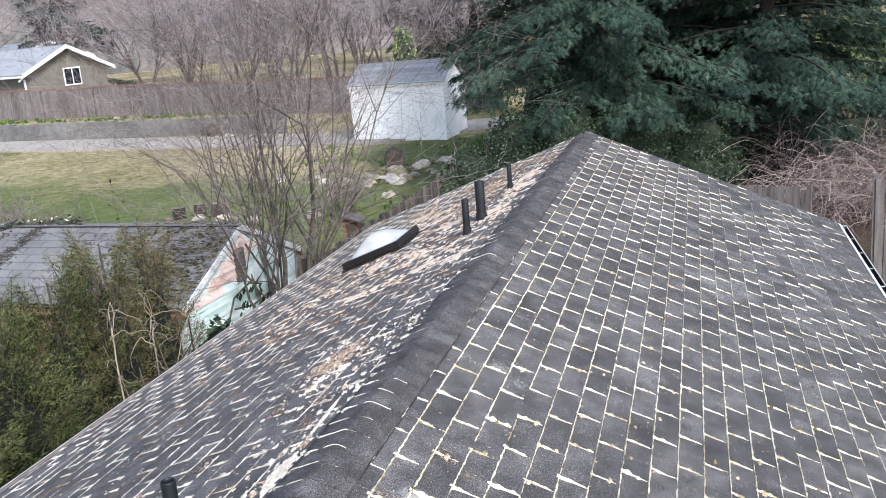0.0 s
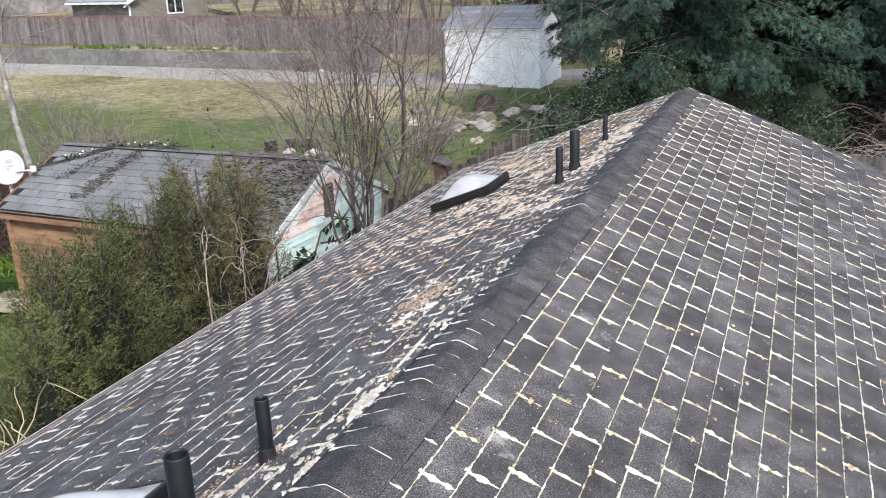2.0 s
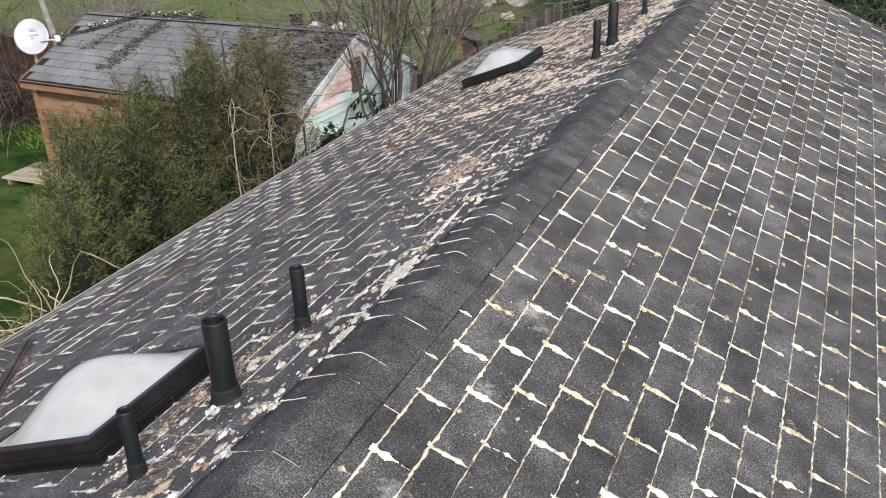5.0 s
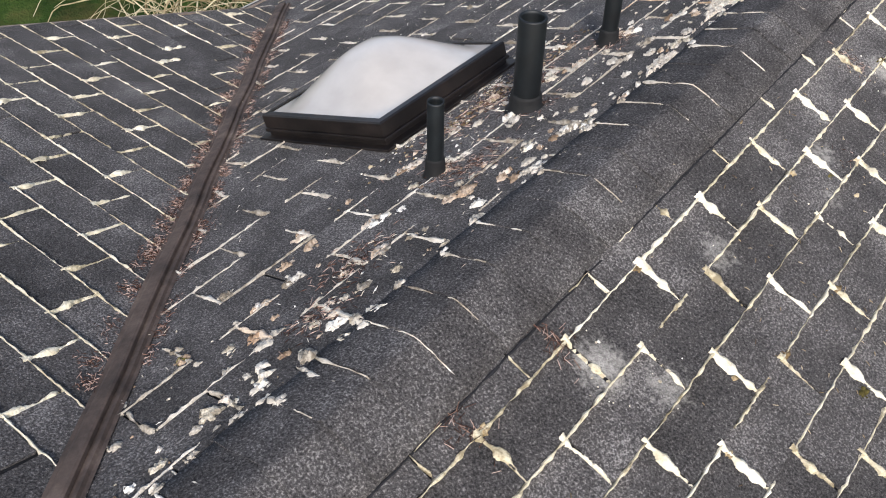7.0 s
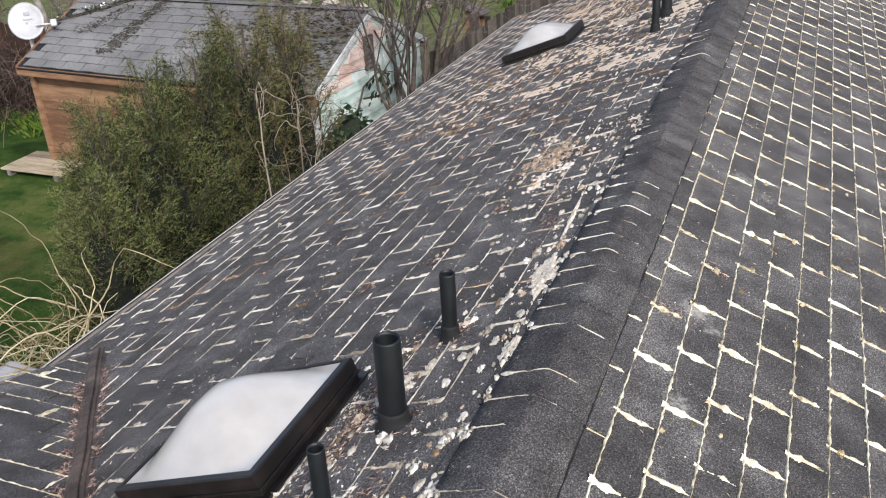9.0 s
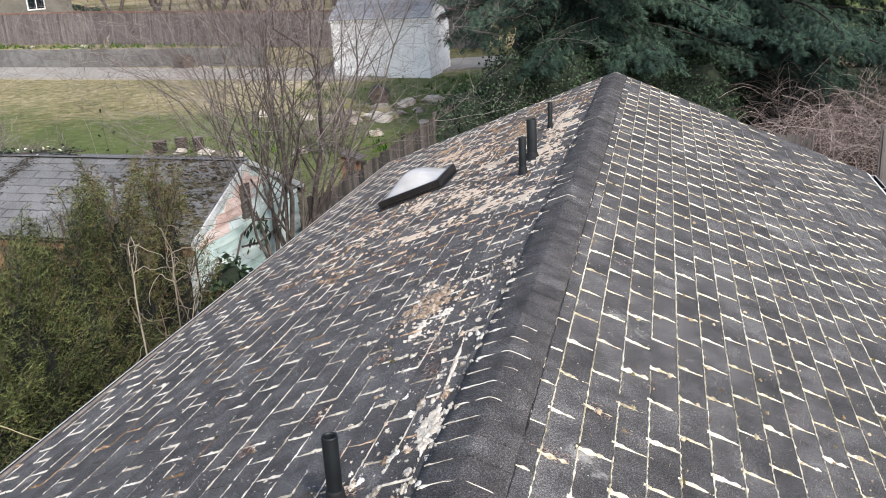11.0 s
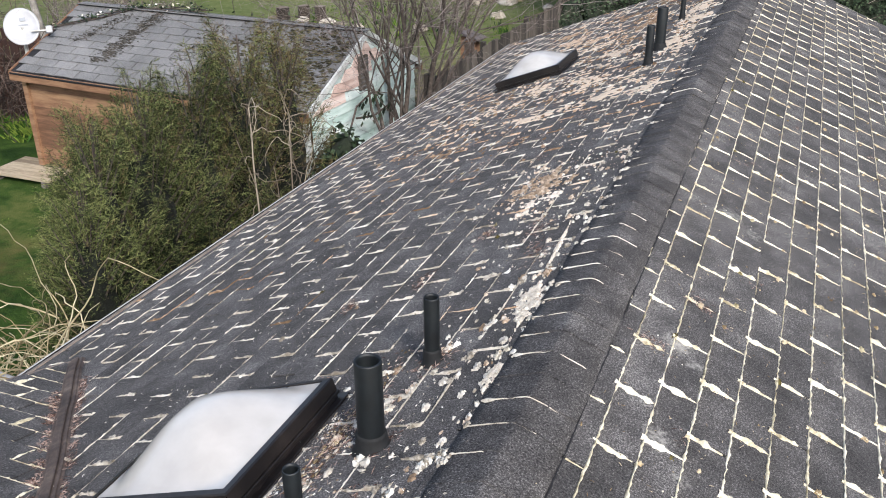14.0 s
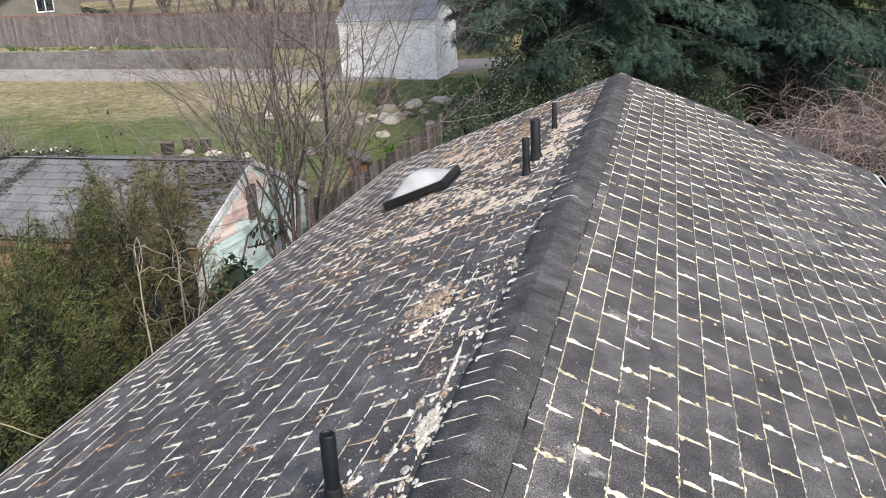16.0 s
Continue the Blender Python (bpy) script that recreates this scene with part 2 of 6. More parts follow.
T_GOLD = (1 + 5 ** 0.5) / 2
ICO_V = [Vector(p).normalized() for p in ((-1, T_GOLD, 0), (1, T_GOLD, 0), (-1, -T_GOLD, 0), (1, -T_GOLD, 0), (0, -1, T_GOLD), (0, 1, T_GOLD),
                                          (0, -1, -T_GOLD), (0, 1, -T_GOLD), (T_GOLD, 0, -1), (T_GOLD, 0, 1), (-T_GOLD, 0, -1), (-T_GOLD, 0, 1))]
ICO_F = ((0, 11, 5), (0, 5, 1), (0, 1, 7), (0, 7, 10), (0, 10, 11), (1, 5, 9), (5, 11, 4), (11, 10, 2), (10, 7, 6), (7, 1, 8), (3, 9, 4), (3, 4, 2),
         (3, 2, 6), (3, 6, 8), (3, 8, 9), (4, 9, 5), (2, 4, 11), (6, 2, 10), (8, 6, 7), (9, 8, 1))


def lump(soup, m, rx, ry, rz, rough=0.35):
    soup.add([m @ Vector((p.x * rx * k, p.y * ry * k, p.z * rz * k)) for p in ICO_V for k in (1 + random.uniform(-rough, rough),)], ICO_F)


def ribbon(soup, sl, path, n0=0.004):
    """Moss along a path of (u, v, half width, height) on a slope: a low rounded ridge."""
    prof = ((-1, 0), (-0.6, 0.75), (0, 1), (0.6, 0.75), (1, 0))
    verts, faces = [], []
    for i, (u, v, w, h) in enumerate(path):
        a, b = path[max(i - 1, 0)], path[min(i + 1, len(path) - 1)]
        du, dv = b[0] - a[0], b[1] - a[1]
        d = math.hypot(du, dv) or 1.0
        pu, pv = -dv / d, du / d
        for s, t in prof:
            j = 1 + random.uniform(-0.42, 0.42)
            verts.append(sl.at(u + pu * w * s * j, v + pv * w * s * j, n0 + h * t * j - (0.004 if t == 0 else 0)))
    for i in range(len(path) - 1):
        for k in range(4):
            q = i * 5 + k
            faces.append((q, q + 1, q + 6, q + 5))
    soup.add(verts, faces)

# ---- the house under the roof ----
house = thing("house", "low house with a moss-streaked dark shingle roof", "house", kind="structure")
TAN_R, TAN_L = math.tan(PITCH_R), math.tan(PITCH_L)
WALL_TOP = RIDGE - 2.7 * TAN_R - 0.12
for x in (-2.6, 2.6):
    box("wall", at_(x, (Y_END - 0.35 + Y_BACK) / 2, WALL_TOP / 2), 0.14, Y_END - 0.35 - Y_BACK, WALL_TOP, SIDING, house)
box("wall", at_(0, Y_END - 0.35, WALL_TOP / 2), 5.06, 0.14, WALL_TOP, SIDING, house)
box("wall", at_(0, Y_BACK + 0.1, WALL_TOP / 2), 5.06, 0.14, WALL_TOP, SIDING, house)
gw = bmesh.new()
gv = [gw.verts.new(p) for y in (Y_END - 0.42, Y_END - 0.28) for p in ((-2.67, y, WALL_TOP), (2.67, y, WALL_TOP), (2.67, y, RIDGE - 2.67 * TAN_R - 0.06), (0, y, RIDGE - 0.08), (-2.67, y, RIDGE - 2.67 * TAN_L - 0.06))]
for f in ((0, 1, 2, 3, 4), (9, 8, 7, 6, 5), (0, 5, 6, 1), (1, 6, 7, 2), (2, 7, 8, 3), (3, 8, 9, 4), (4, 9, 5, 0)):
    gw.faces.new([gv[i] for i in f])
part("gable", gw, SIDING, house)
for sx, eave, tn in ((1, EAVE_R, TAN_R), (-1, EAVE_L, TAN_L)):
    box("fascia", at_(sx * (eave - 0.03), (Y_END + (0.7 if sx < 0 else Y_BACK)) / 2, RIDGE - eave * tn - 0.1), 0.025, Y_END - (0.7 if sx < 0 else Y_BACK) - 0.02, 0.15, ALU, house)


def slope_thing(name, label, sl, outline):
    """The deck of a roof plane, 3 cm thick: a prism under the outline (u, v)."""
    n = len(outline)
    vs = [sl.at(u, v, -0.003) for u, v in outline] + [sl.at(u, v, -0.04) for u, v in outline]
    fs = [tuple(range(n)), tuple(range(2 * n - 1, n - 1, -1))] + [(i, i + n, (i + 1) % n + n, (i + 1) % n) for i in range(n)]
    return tagged(mesh_obj(name, vs, fs, UNDERLAY), label, "roof", kind="structure")


WING_V = (valley_y(-RAKE_W) - Y_WING) / math.cos(PITCH_W)
roof_right = slope_thing("roof_right", "dark grey asphalt shingle slope with pale moss in its joints", RIGHT, ((Y_BACK, 0), (Y_END, 0), (Y_END, LEN_R), (Y_BACK, LEN_R)))
roof_left = slope_thing("roof_left", "shingle slope with clumps of bleached moss and rusty needles", LEFT,
                        ((Y_WING, 0), (Y_END, 0), (Y_END, LEN_L), (valley_y(-EAVE_L), LEN_L)))
roof_wing = slope_thing("roof_wing", "small cross-gable shingle slope beside a metal valley", WING, ((0, 0), (RAKE_W, 0), (RAKE_W, WING_V)))
BACK = Slope((0, Y_WING, RIDGE), (-1, 0, 0), (0, -math.cos(PITCH_W), -math.sin(PITCH_W)), 0.318, 0.1315, 0.06, 0.4167, 0.0)
roof_back = slope_thing("roof_back", "rear shingle slope of the cross gable", BACK, ((0, 0), (RAKE_W, 0), (RAKE_W, WING_V)))
roof_left_rear = slope_thing("roof_left_rear", "plain shingle slope behind the cross gable", LEFT,
                             ((Y_BACK, 0), (Y_WING, 0), (2 * Y_WING - valley_y(-EAVE_L), LEN_L), (Y_BACK, LEN_L)))


# ---- shingle tabs: thin wedges, thick at the butt ----
def tab_verts(w, h, gap, curl):
    """A tab that hangs from (0, 0): w along u, h down v, n up."""
    x0, x1 = gap / 2, w - gap / 2
    e = h + 0.004
    return [(x0, 0, 0.001), (x1, 0, 0.001), (x1, e, 0.0055 + curl[0]), ((x0 + x1) / 2, e + 0.001, 0.0055 + curl[1]), (x0, e, 0.0055 + curl[2]),
            (x0, 0, -0.003), (x1, 0, -0.003), (x1, e, -0.001 + curl[0] * 0.8), ((x0 + x1) / 2, e + 0.001, -0.001 + curl[1] * 0.8), (x0, e, -0.001 + curl[2] * 0.8)]


TAB_F = [(0, 1, 2, 3), (0, 3, 4), (1, 6, 7, 2), (2, 7, 8, 3), (3, 8, 9, 4), (4, 9, 5, 0)]


def fix_winding(sl):
    return 1 if sl.u.cross(sl.v).dot(sl.n) > 0 else -1


def lay(sl, parent, k0, k1, i0, i1, inside, near, vmax, umax):
    """All tabs of a slope: those of the near stretch are pieces of their own, the rest one mesh."""
    flip = fix_winding(sl)
    faces = [f if flip < 0 else f[::-1] for f in TAB_F]
    meshes = []
    for q in range(6):
        curl = [random.choice((0, 0, 0.001, 0.002, 0.003)) for _ in range(3)]
        me = bpy.data.meshes.new("shingle")
        me.from_pydata([(x, y, n * flip) for x, y, n in tab_verts(sl.tab, sl.course, 0.009, curl)], [], faces)
        me.materials.append(SHINGLE)
        meshes.append(me)
    rest, count, slots = Soup(), 0, []
    for k in range(k0, k1):
        v = sl.line(k)
        for i in range(i0, i1):
            u = sl.slot(k, i)
            if u > umax - 0.03 or not inside(min(u + sl.tab / 2, umax - 0.025), v + sl.course / 2):
                continue
            fit = min(1.0, (umax - u) / sl.tab)
            slots.append((k, i, u, v))
            du, dv = random.uniform(-0.004, 0.004), random.uniform(-0.003, 0.003)
            if near(u, v) and count < 300:
                count += 1
                ob = new("shingle", random.choice(meshes))
                ob.parent = parent
                ob.matrix_local = sl.place(u + du * (fit == 1), v + dv, random.uniform(0, 0.0015)) @ Matrix.Diagonal((fit, 1, 1, 1))
            else:
                curl = [random.choice((0, 0, 0.001, 0.003)) for _ in range(3)]
                rest.add([sl.at(u + du * (fit == 1) + x * fit, v + dv + y, n) for x, y, n in tab_verts(sl.tab, sl.course, 0.009, curl)], faces)
    rest.make("shingles", SHINGLE_REST, parent, smooth=False)
    return slots


def in_left(u, v):
    return u < Y_END - 0.02 and v < LEN_L + 0.02 and u > valley_y(-v * math.cos(PITCH_L)) - 0.30


def in_wing(u, v):
    y = Y_WING + v * math.cos(PITCH_W)
    return u < RAKE_W and -u < valley_x(y) + 0.30 and v < WING_V + 0.02


slots_right = lay(RIGHT, roof_right, -1, 25, -30, 32, lambda u, v: Y_BACK < u < Y_END - 0.02 and v < LEN_R + 0.02, lambda u, v: -2.0 < u < 3.4 and v < 2.1, LEN_R, Y_END)
slots_left = lay(LEFT, roof_left, 1, 26, -12, 50, in_left, lambda u, v: -2.1 < u < 3.2 and v < 2.2, LEN_L, Y_END)
lay(BACK, roof_back, 0, 24, -20, 20, lambda u, v: u < RAKE_W and -u < valley_x(Y_WING + v * math.cos(PITCH_W)) + 0.1 and v < WING_V, lambda u, v: False, WING_V, RAKE_W)
lay(LEFT, roof_left_rear, 1, 26, -42, 12, lambda u, v: Y_BACK < u < 2 * Y_WING - valley_y(-v * math.cos(PITCH_L)) + 0.1 and v < LEN_L, lambda u, v: False, LEN_L, Y_WING)
slots_wing = lay(WING, roof_wing, 0, 24, -20, 20, in_wing, lambda u, v: True, WING_V, RAKE_W)


# ---- moss in the joints ----
def slot_path(sl, u, v, fat):
    """A string of soft knobs down the slot between two tabs, the first one at the joint above."""
    n = 13
    bumps = [(random.uniform(-0.02, 0.04), 0.09, 0.75 * random.uniform(0.5, 1.2))]
    if random.random() < 0.85:
        bumps.append((random.uniform(0.22, 0.5), random.uniform(0.09, 0.18), random.uniform(0.55, 1.25)))
    if random.random() < 0.6:
        bumps.append((random.uniform(0.6, 0.9), random.uniform(0.06, 0.12), random.uniform(0.35, 0.9)))
    thin = random.choice((0.0008, 0.0016, 0.0022))
    ph, sway = random.uniform(0, 6), random.uniform(0.001, 0.006)
    pts = []
    for j in range(n):
        t = j / (n - 1)
        w = thin + fat * sum(h * math.exp(-((t - c) / d) ** 2) for c, d, h in bumps) * random.uniform(0.85, 1.15)
        if j == n - 1:
            w *= 0.6
        pts.append((u + sway * math.sin(ph + t * 5) + random.uniform(-0.001, 0.001), v + (0.01 + 0.97 * t) * sl.course, w + 0.0006, 0.0035 + w * 0.75))
    return pts


def butt_path(sl, u, v, width, a=0.0, b=1.0):
    n = 22 if u < 2.5 else 11
    pts = []
    w = width
    hole = random.uniform(0.1, 0.9) if random.random() < 0.3 else -1
    for j in range(n):
        t = a + (b - a) * j / (n - 1)
        w = 0.35 * w + 0.65 * width * random.choice((0.15, 0.5, 0.8, 1.1, 1.5, 1.9))
        ww = w * (0.25 if abs(t - hole) < 0.08 or (j in (0, n - 1) and (a > 0 or b < 1)) else 1)
        pts.append((u + t * sl.tab, v + 0.0065 + random.uniform(-0.0015, 0.002), ww, 0.0045 + ww * 0.75))
    return pts


def mat(soup, sl, u0, v0, nu, nv, du, dv, thick, cover, up=0.0, rough=(0.3, 1.4)):
    """A mat of moss on a grid of the slope: it stands where cover(u, v) > 0, thicker towards its middle."""
    row = nu + 1
    keep, verts = [], []
    for j in range(nv + 1):
        for i in range(row):
            u, v = u0 + (i + random.uniform(-0.3, 0.3)) * du, v0 + (j + random.uniform(-0.3, 0.3)) * dv
            c = cover(u, v)
            keep.append(c > 0)
            verts.append(sl.at(u, v, up + 0.004 + (thick * min(1.0, c) ** 0.5 * random.uniform(*rough) if c > 0 else -0.009)))
    faces = []
    for j in range(nv):
        for i in range(nu):
            q = j * row + i
            if keep[q] or keep[q + 1] or keep[q + row] or keep[q + row + 1]:
                faces.append((q, q + 1, q + row + 1, q + row))
    used = sorted({i for f in faces for i in f})
    at = {q: n for n, q in enumerate(used)}
    soup.add([verts[q] for q in used], [tuple(at[q] for q in f) for f in faces])


def tuft(soup, sl, u, v, r, up=0.0):
    """A ragged clump round a point, drawn out along the course."""
    n = max(5, min(11, int(r / 0.0014)))
    lean, k = random.uniform(1.0, 1.7), random.uniform(0, 90)

    def cover(a, b):
        x, y = (a - u) / (r * lean), (b - v) / (r * 0.85)
        return 0.7 - x * x - y * y + 1.1 * noise.noise(Vector((x * 2.6 + k, y * 2.6, k)))

    e = 1.35
    mat(soup, sl, u - e * r * lean, v - e * r * 0.85, n, n, 2 * e * r * lean / n, 2 * e * r * 0.85 / n, 0.42 * r + 0.002, cover, up)


def slot_mat(soup, sl, path):
    """The moss of one slot close by: an uneven cushion that follows the knobs of its path."""
    v0, v1 = path[0][1], path[-1][1]
    wide = min(0.0150, max(q[2] for q in path))
    k, mid = random.uniform(0, 90), path[len(path) // 2][0]

    def cover(u, v):
        t = max(0.0, min(0.999, (v - v0) / (v1 - v0))) * (len(path) - 1)
        p, q, f = path[int(t)], path[int(t) + 1], t % 1
        w = min(0.0150, p[2] + (q[2] - p[2]) * f)
        return (1 - ((u - p[0] - (q[0] - p[0]) * f) / (w * 1.1)) ** 2 + 0.42 * noise.noise(Vector((u * 110, v * 70, k)))) * min(1.0, w / wide + 0.12)

    n = max(6, min(12, int(wide / 0.0014)))
    mat(soup, sl, mid - wide * 1.35, v0 - 0.006, n, 30, wide * 2.7 / n, (v1 - v0 + 0.012) / 30, 0.62 * wide + 0.002, cover, 0.0, (0.82, 1.08))


moss_right, moss_left, moss_wing, rust_left, lichen_left = Soup(), Soup(), Soup(), Soup(), Soup()


def right_amount(u, v):
    """How mossy the right slope is: much near its middle, little along the bleached far eave."""
    a = 0.95 + 0.35 * fbm(u, v, 0.55, 3.0)
    bare = max(0.0, min(1.0, (v - 1.1) / 1.2)) * max(0.0, min(1.0, (u - 3.6) / 2.4)) * (1.0 + 0.7 * fbm(u, v, 0.8, 5.0))
    return a - 0.45 * bare - 0.25 * max(0.0, min(1.0, u - 7.6))


for k, i, u, v in slots_right:
    a = right_amount(u, v)
    thick = max(0.35, min(1.0, a))
    if v > 0.02 and random.random() < a + 0.12:
        path = slot_path(RIGHT, u, v, (0.0185 if u < 0.3 else 0.0130 if u < 1.6 else 0.0060 if u < 3.5 else 0.0033) * random.uniform(0.55, 1.2) * thick)
        path = [q for q in path if q[1] > 0.152]
        if len(path) > 2:
            (slot_mat if u < 1.3 and v < 1.9 else ribbon)(moss_right, RIGHT, path)
    if k >= 0 and random.random() < a + 0.12:
        s, e = (0.0, 1.0) if random.random() < a else sorted((random.uniform(0, 0.5), random.uniform(0.5, 1)))
        e = min(e, (Y_END - u) / RIGHT.tab)
        ribbon(moss_right, RIGHT, butt_path(RIGHT, u, v, (0.0040 if u < 0.8 else 0.0032 if u < 3.5 else 0.0018) * thick, s, e))
for k, i, u, v in slots_wing:
    if random.random() < 0.85:
        slot_mat(moss_wing, WING, slot_path(WING, u, v, 0.0125 * random.uniform(0.4, 1.4)))
    if random.random() < 0.93:
        ribbon(moss_wing, WING, butt_path(WING, u, v, 0.0029, 0.0, min(1.0, (RAKE_W - u) / WING.tab)))
for k, i, u, v in slots_left:
    far = max(0.0, min(1.0, (u - 1.2) / 2.5))
    rusty = random.random() < 0.06 + 0.5 * far * max(0.25, min(1, (2.9 - v) / 1.2)) * (0.8 + 0.8 * fbm(u, v, 0.8, 7.0))
    dest = rust_left if rusty else moss_left
    if random.random() < 0.85:
        ribbon(dest, LEFT, slot_path(LEFT, u, v, (0.0090 if u < 0.5 else 0.0056 if u < 2 else 0.0042) * random.uniform(0.45, 1.25) * (1 + 0.35 * far)))
        if random.random() < 0.22 + 0.2 * far:
            tuft(dest, LEFT, u + random.uniform(-0.012, 0.012), v + random.uniform(0.01, 0.1), random.uniform(0.008, 0.02))
    if random.random() < (0.8 if v > 0.25 else 0.35):
        s, e = (0.0, 1.0) if random.random() < 0.5 and v > 0.25 else sorted((random.uniform(0, 0.5), random.uniform(0.5, 1)))
        e = min(e, (Y_END - u) / LEFT.tab)
        ribbon(dest if random.random() < 0.3 else moss_left, LEFT, butt_path(LEFT, u, v, 0.0026 if u < 0.5 else 0.0021, s, e))


def scatter(soup, sl, n, u0, v0, su, sv, r0, r1, flat=0.6, ok=None):
    for _ in range(n):
        u, v = random.gauss(u0, su), random.gauss(v0, sv)
        if v < 0.13 or (ok and not ok(u, v)):
            continue
        r = random.uniform(r0, r1) * random.uniform(0.6, 1.0)
        if r > 0.004:
            tuft(soup, sl, u, v, r)
        else:
            lump(soup, sl.place(u, v, 0.005 + r * 0.2), r * random.uniform(0.8, 1.4), r * random.uniform(0.8, 1.3), r * flat, 0.4)


def clear(u, v):
    """Not inside a skylight or a vent."""
    x = v * math.cos(PITCH_L)
    return in_left(u, v) and not (-0.52 < u < 0.18 and 0.66 < x < 1.33) and not (5.6 < u < 6.45 and 1.33 < x < 2.0)


# the raked-up heap, the white streak below the cap, and the popcorn clumps along the upper courses
scatter(moss_left, LEFT, 60, 2.15, 0.60, 0.22, 0.12, 0.005, 0.015, ok=clear)
crust_left = Soup()


def heap_cover(u, v):
    """The raked-up heap: a broken mat of pinkish crust."""
    x, y = (u - 2.12 - 0.8 * (v - 0.6)) / 0.42, (v - 0.60) / 0.20
    return 0.26 - x * x - y * y + 1.3 * noise.noise(Vector((u * 9, v * 13, 1.0))) + 1.3 * noise.noise(Vector((u * 34, v * 42, 5.0)))


mat(crust_left, LEFT, 1.45, 0.30, 190, 90, 0.0072, 0.0066, 0.014, heap_cover)


def tan_cover(u, v):
    """Thin rusty crust that grades off towards the far end and the eave."""
    a = max(0.0, min(1.0, (u - 2.6) / 2.0)) * max(0.0, min(1.0, (2.7 - v) / 0.8))
    return a * 0.55 - 0.72 + 0.9 * noise.noise(Vector((u * 3.1, v * 3.6, 2.0))) + 0.8 * noise.noise(Vector((u * 17, v * 25, 6.0))) if clear(u, v) else -1.0


mat(rust_left, LEFT, 2.4, 0.22, 330, 140, 0.020, 0.018, 0.010, tan_cover)
scatter(crust_left, LEFT, 260, 2.2, 0.60, 0.34, 0.2, 0.005, 0.014, ok=clear)
scatter(moss_left, LEFT, 120, 2.9, 0.52, 0.55, 0.2, 0.004, 0.014, ok=clear)

def streak(u, v):
    """Scraped-up crust along the cap: a torn band, thick in two stretches."""
    wide = 0.0006 + 0.040 * math.exp(-((u - 0.68) / 0.14) ** 4) + 0.020 * math.exp(-((u - 0.17) / 0.09) ** 4) + 0.007 * math.exp(-((u - 1.2) / 0.2) ** 2)
    mid = 0.166 + 0.066 * u
    return 1.05 - abs(v - mid) / wide * 0.8 + 1.2 * noise.noise(Vector((u * 22, v * 34, 3.0))) + 0.7 * noise.noise(Vector((u * 80, v * 95, 7.0)))


cream = Soup()
mat(cream, LEFT, -0.15, 0.155, 360, 36, 0.0048, 0.0042, 0.009, streak)
cream.make("scraped_moss", LICHEN_MAT, roof_left)
for _ in range(480):
    u = random.uniform(-1.9, 2.6)
    v = 0.12 + abs(random.gauss(0, 0.26))
    if clear(u, v):
        r = 0.0025 + 0.019 * random.random() ** 1.9
        tuft(random.choice((lichen_left, moss_left, crust_left)), LEFT, u, v, r)
for _ in range(115):
    # larger heaps sit on the joints of the upper courses
    k, i = random.choice((2, 2, 3, 3, 4, 4, 5)), random.randint(-8, 4)
    u, v = LEFT.slot(k, i) + random.gauss(0, 0.05), LEFT.line(k) + random.gauss(0.012, 0.026)
    if clear(u, v) and v > 0.13:
        soup = random.choice((moss_left, moss_left, lichen_left, crust_left, crust_left))
        for q in range(random.randint(1, 3)):
            tuft(soup, LEFT, u + q * random.uniform(0.012, 0.022), v + random.gauss(0, 0.006), random.uniform(0.011, 0.025))
tan_left = Soup()
scatter(tan_left, LEFT, 300, -0.12, 0.62, 0.22, 0.04, 0.003, 0.010, ok=clear)
scatter(lichen_left, LEFT, 260, -0.165, 0.685, 0.2, 0.012, 0.003, 0.008, ok=clear)
scatter(lichen_left, LEFT, 90, -0.15, 0.56, 0.25, 0.05, 0.003, 0.009, ok=clear)
scatter(rust_left, LEFT, 420, 4.75, 1.75, 0.95, 0.5, 0.008, 0.026, ok=clear)
scatter(rust_left, LEFT, 560, 6.3, 1.0, 1.3, 0.5, 0.008, 0.028, ok=clear)
scatter(moss_left, LEFT, 130, 1.9, 0.34, 1.0, 0.1, 0.004, 0.014, ok=clear)
scatter(moss_left, LEFT, 150, 4.6, 0.42, 1.2, 0.14, 0.005, 0.018, ok=clear)
scatter(moss_left, LEFT, 140, 7.6, 0.9, 1.1, 0.6, 0.006, 0.02, ok=clear)
scatter(moss_left, LEFT, 180, 3.6, 1.6, 2.4, 0.8, 0.004, 0.012, ok=clear)
green_right, rust_right, green_left = Soup(), Soup(), Soup()
for k, i, u, v in slots_right:
    if -2.2 < u < 6 and v > 0.19:
        q = random.random()
        if q < 0.34:
            tuft(rust_right if q < 0.22 else green_right, RIGHT, u + random.gauss(0, 0.008), v + random.uniform(0.0, 0.1), random.uniform(0.008, 0.019))
for k, i, u, v in slots_left:
    if random.random() < 0.06 and clear(u, v):
        tuft(green_left, LEFT, u + random.gauss(0, 0.008), v + random.uniform(0.0, 0.1), random.uniform(0.008, 0.018))
tan_left.make("tan_moss", MOSS_TAN, roof_left)
green_right.make("olive_moss", GREEN_MOSS, roof_right)
scatter(rust_right, RIGHT, 150, 2.6, 1.1, 1.6, 0.55, 0.006, 0.017)
rust_right.make("rusty_moss", MOSS_TAN, roof_right)
green_left.make("olive_moss", GREEN_MOSS, roof_left)
moss_right.make("moss", MOSS, roof_right)
moss_wing.make("moss", MOSS, roof_wing)
rust_left.make("rusty_moss", MOSS_RUST, roof_left)
lichen_left.make("lichen", LICHEN, roof_left)


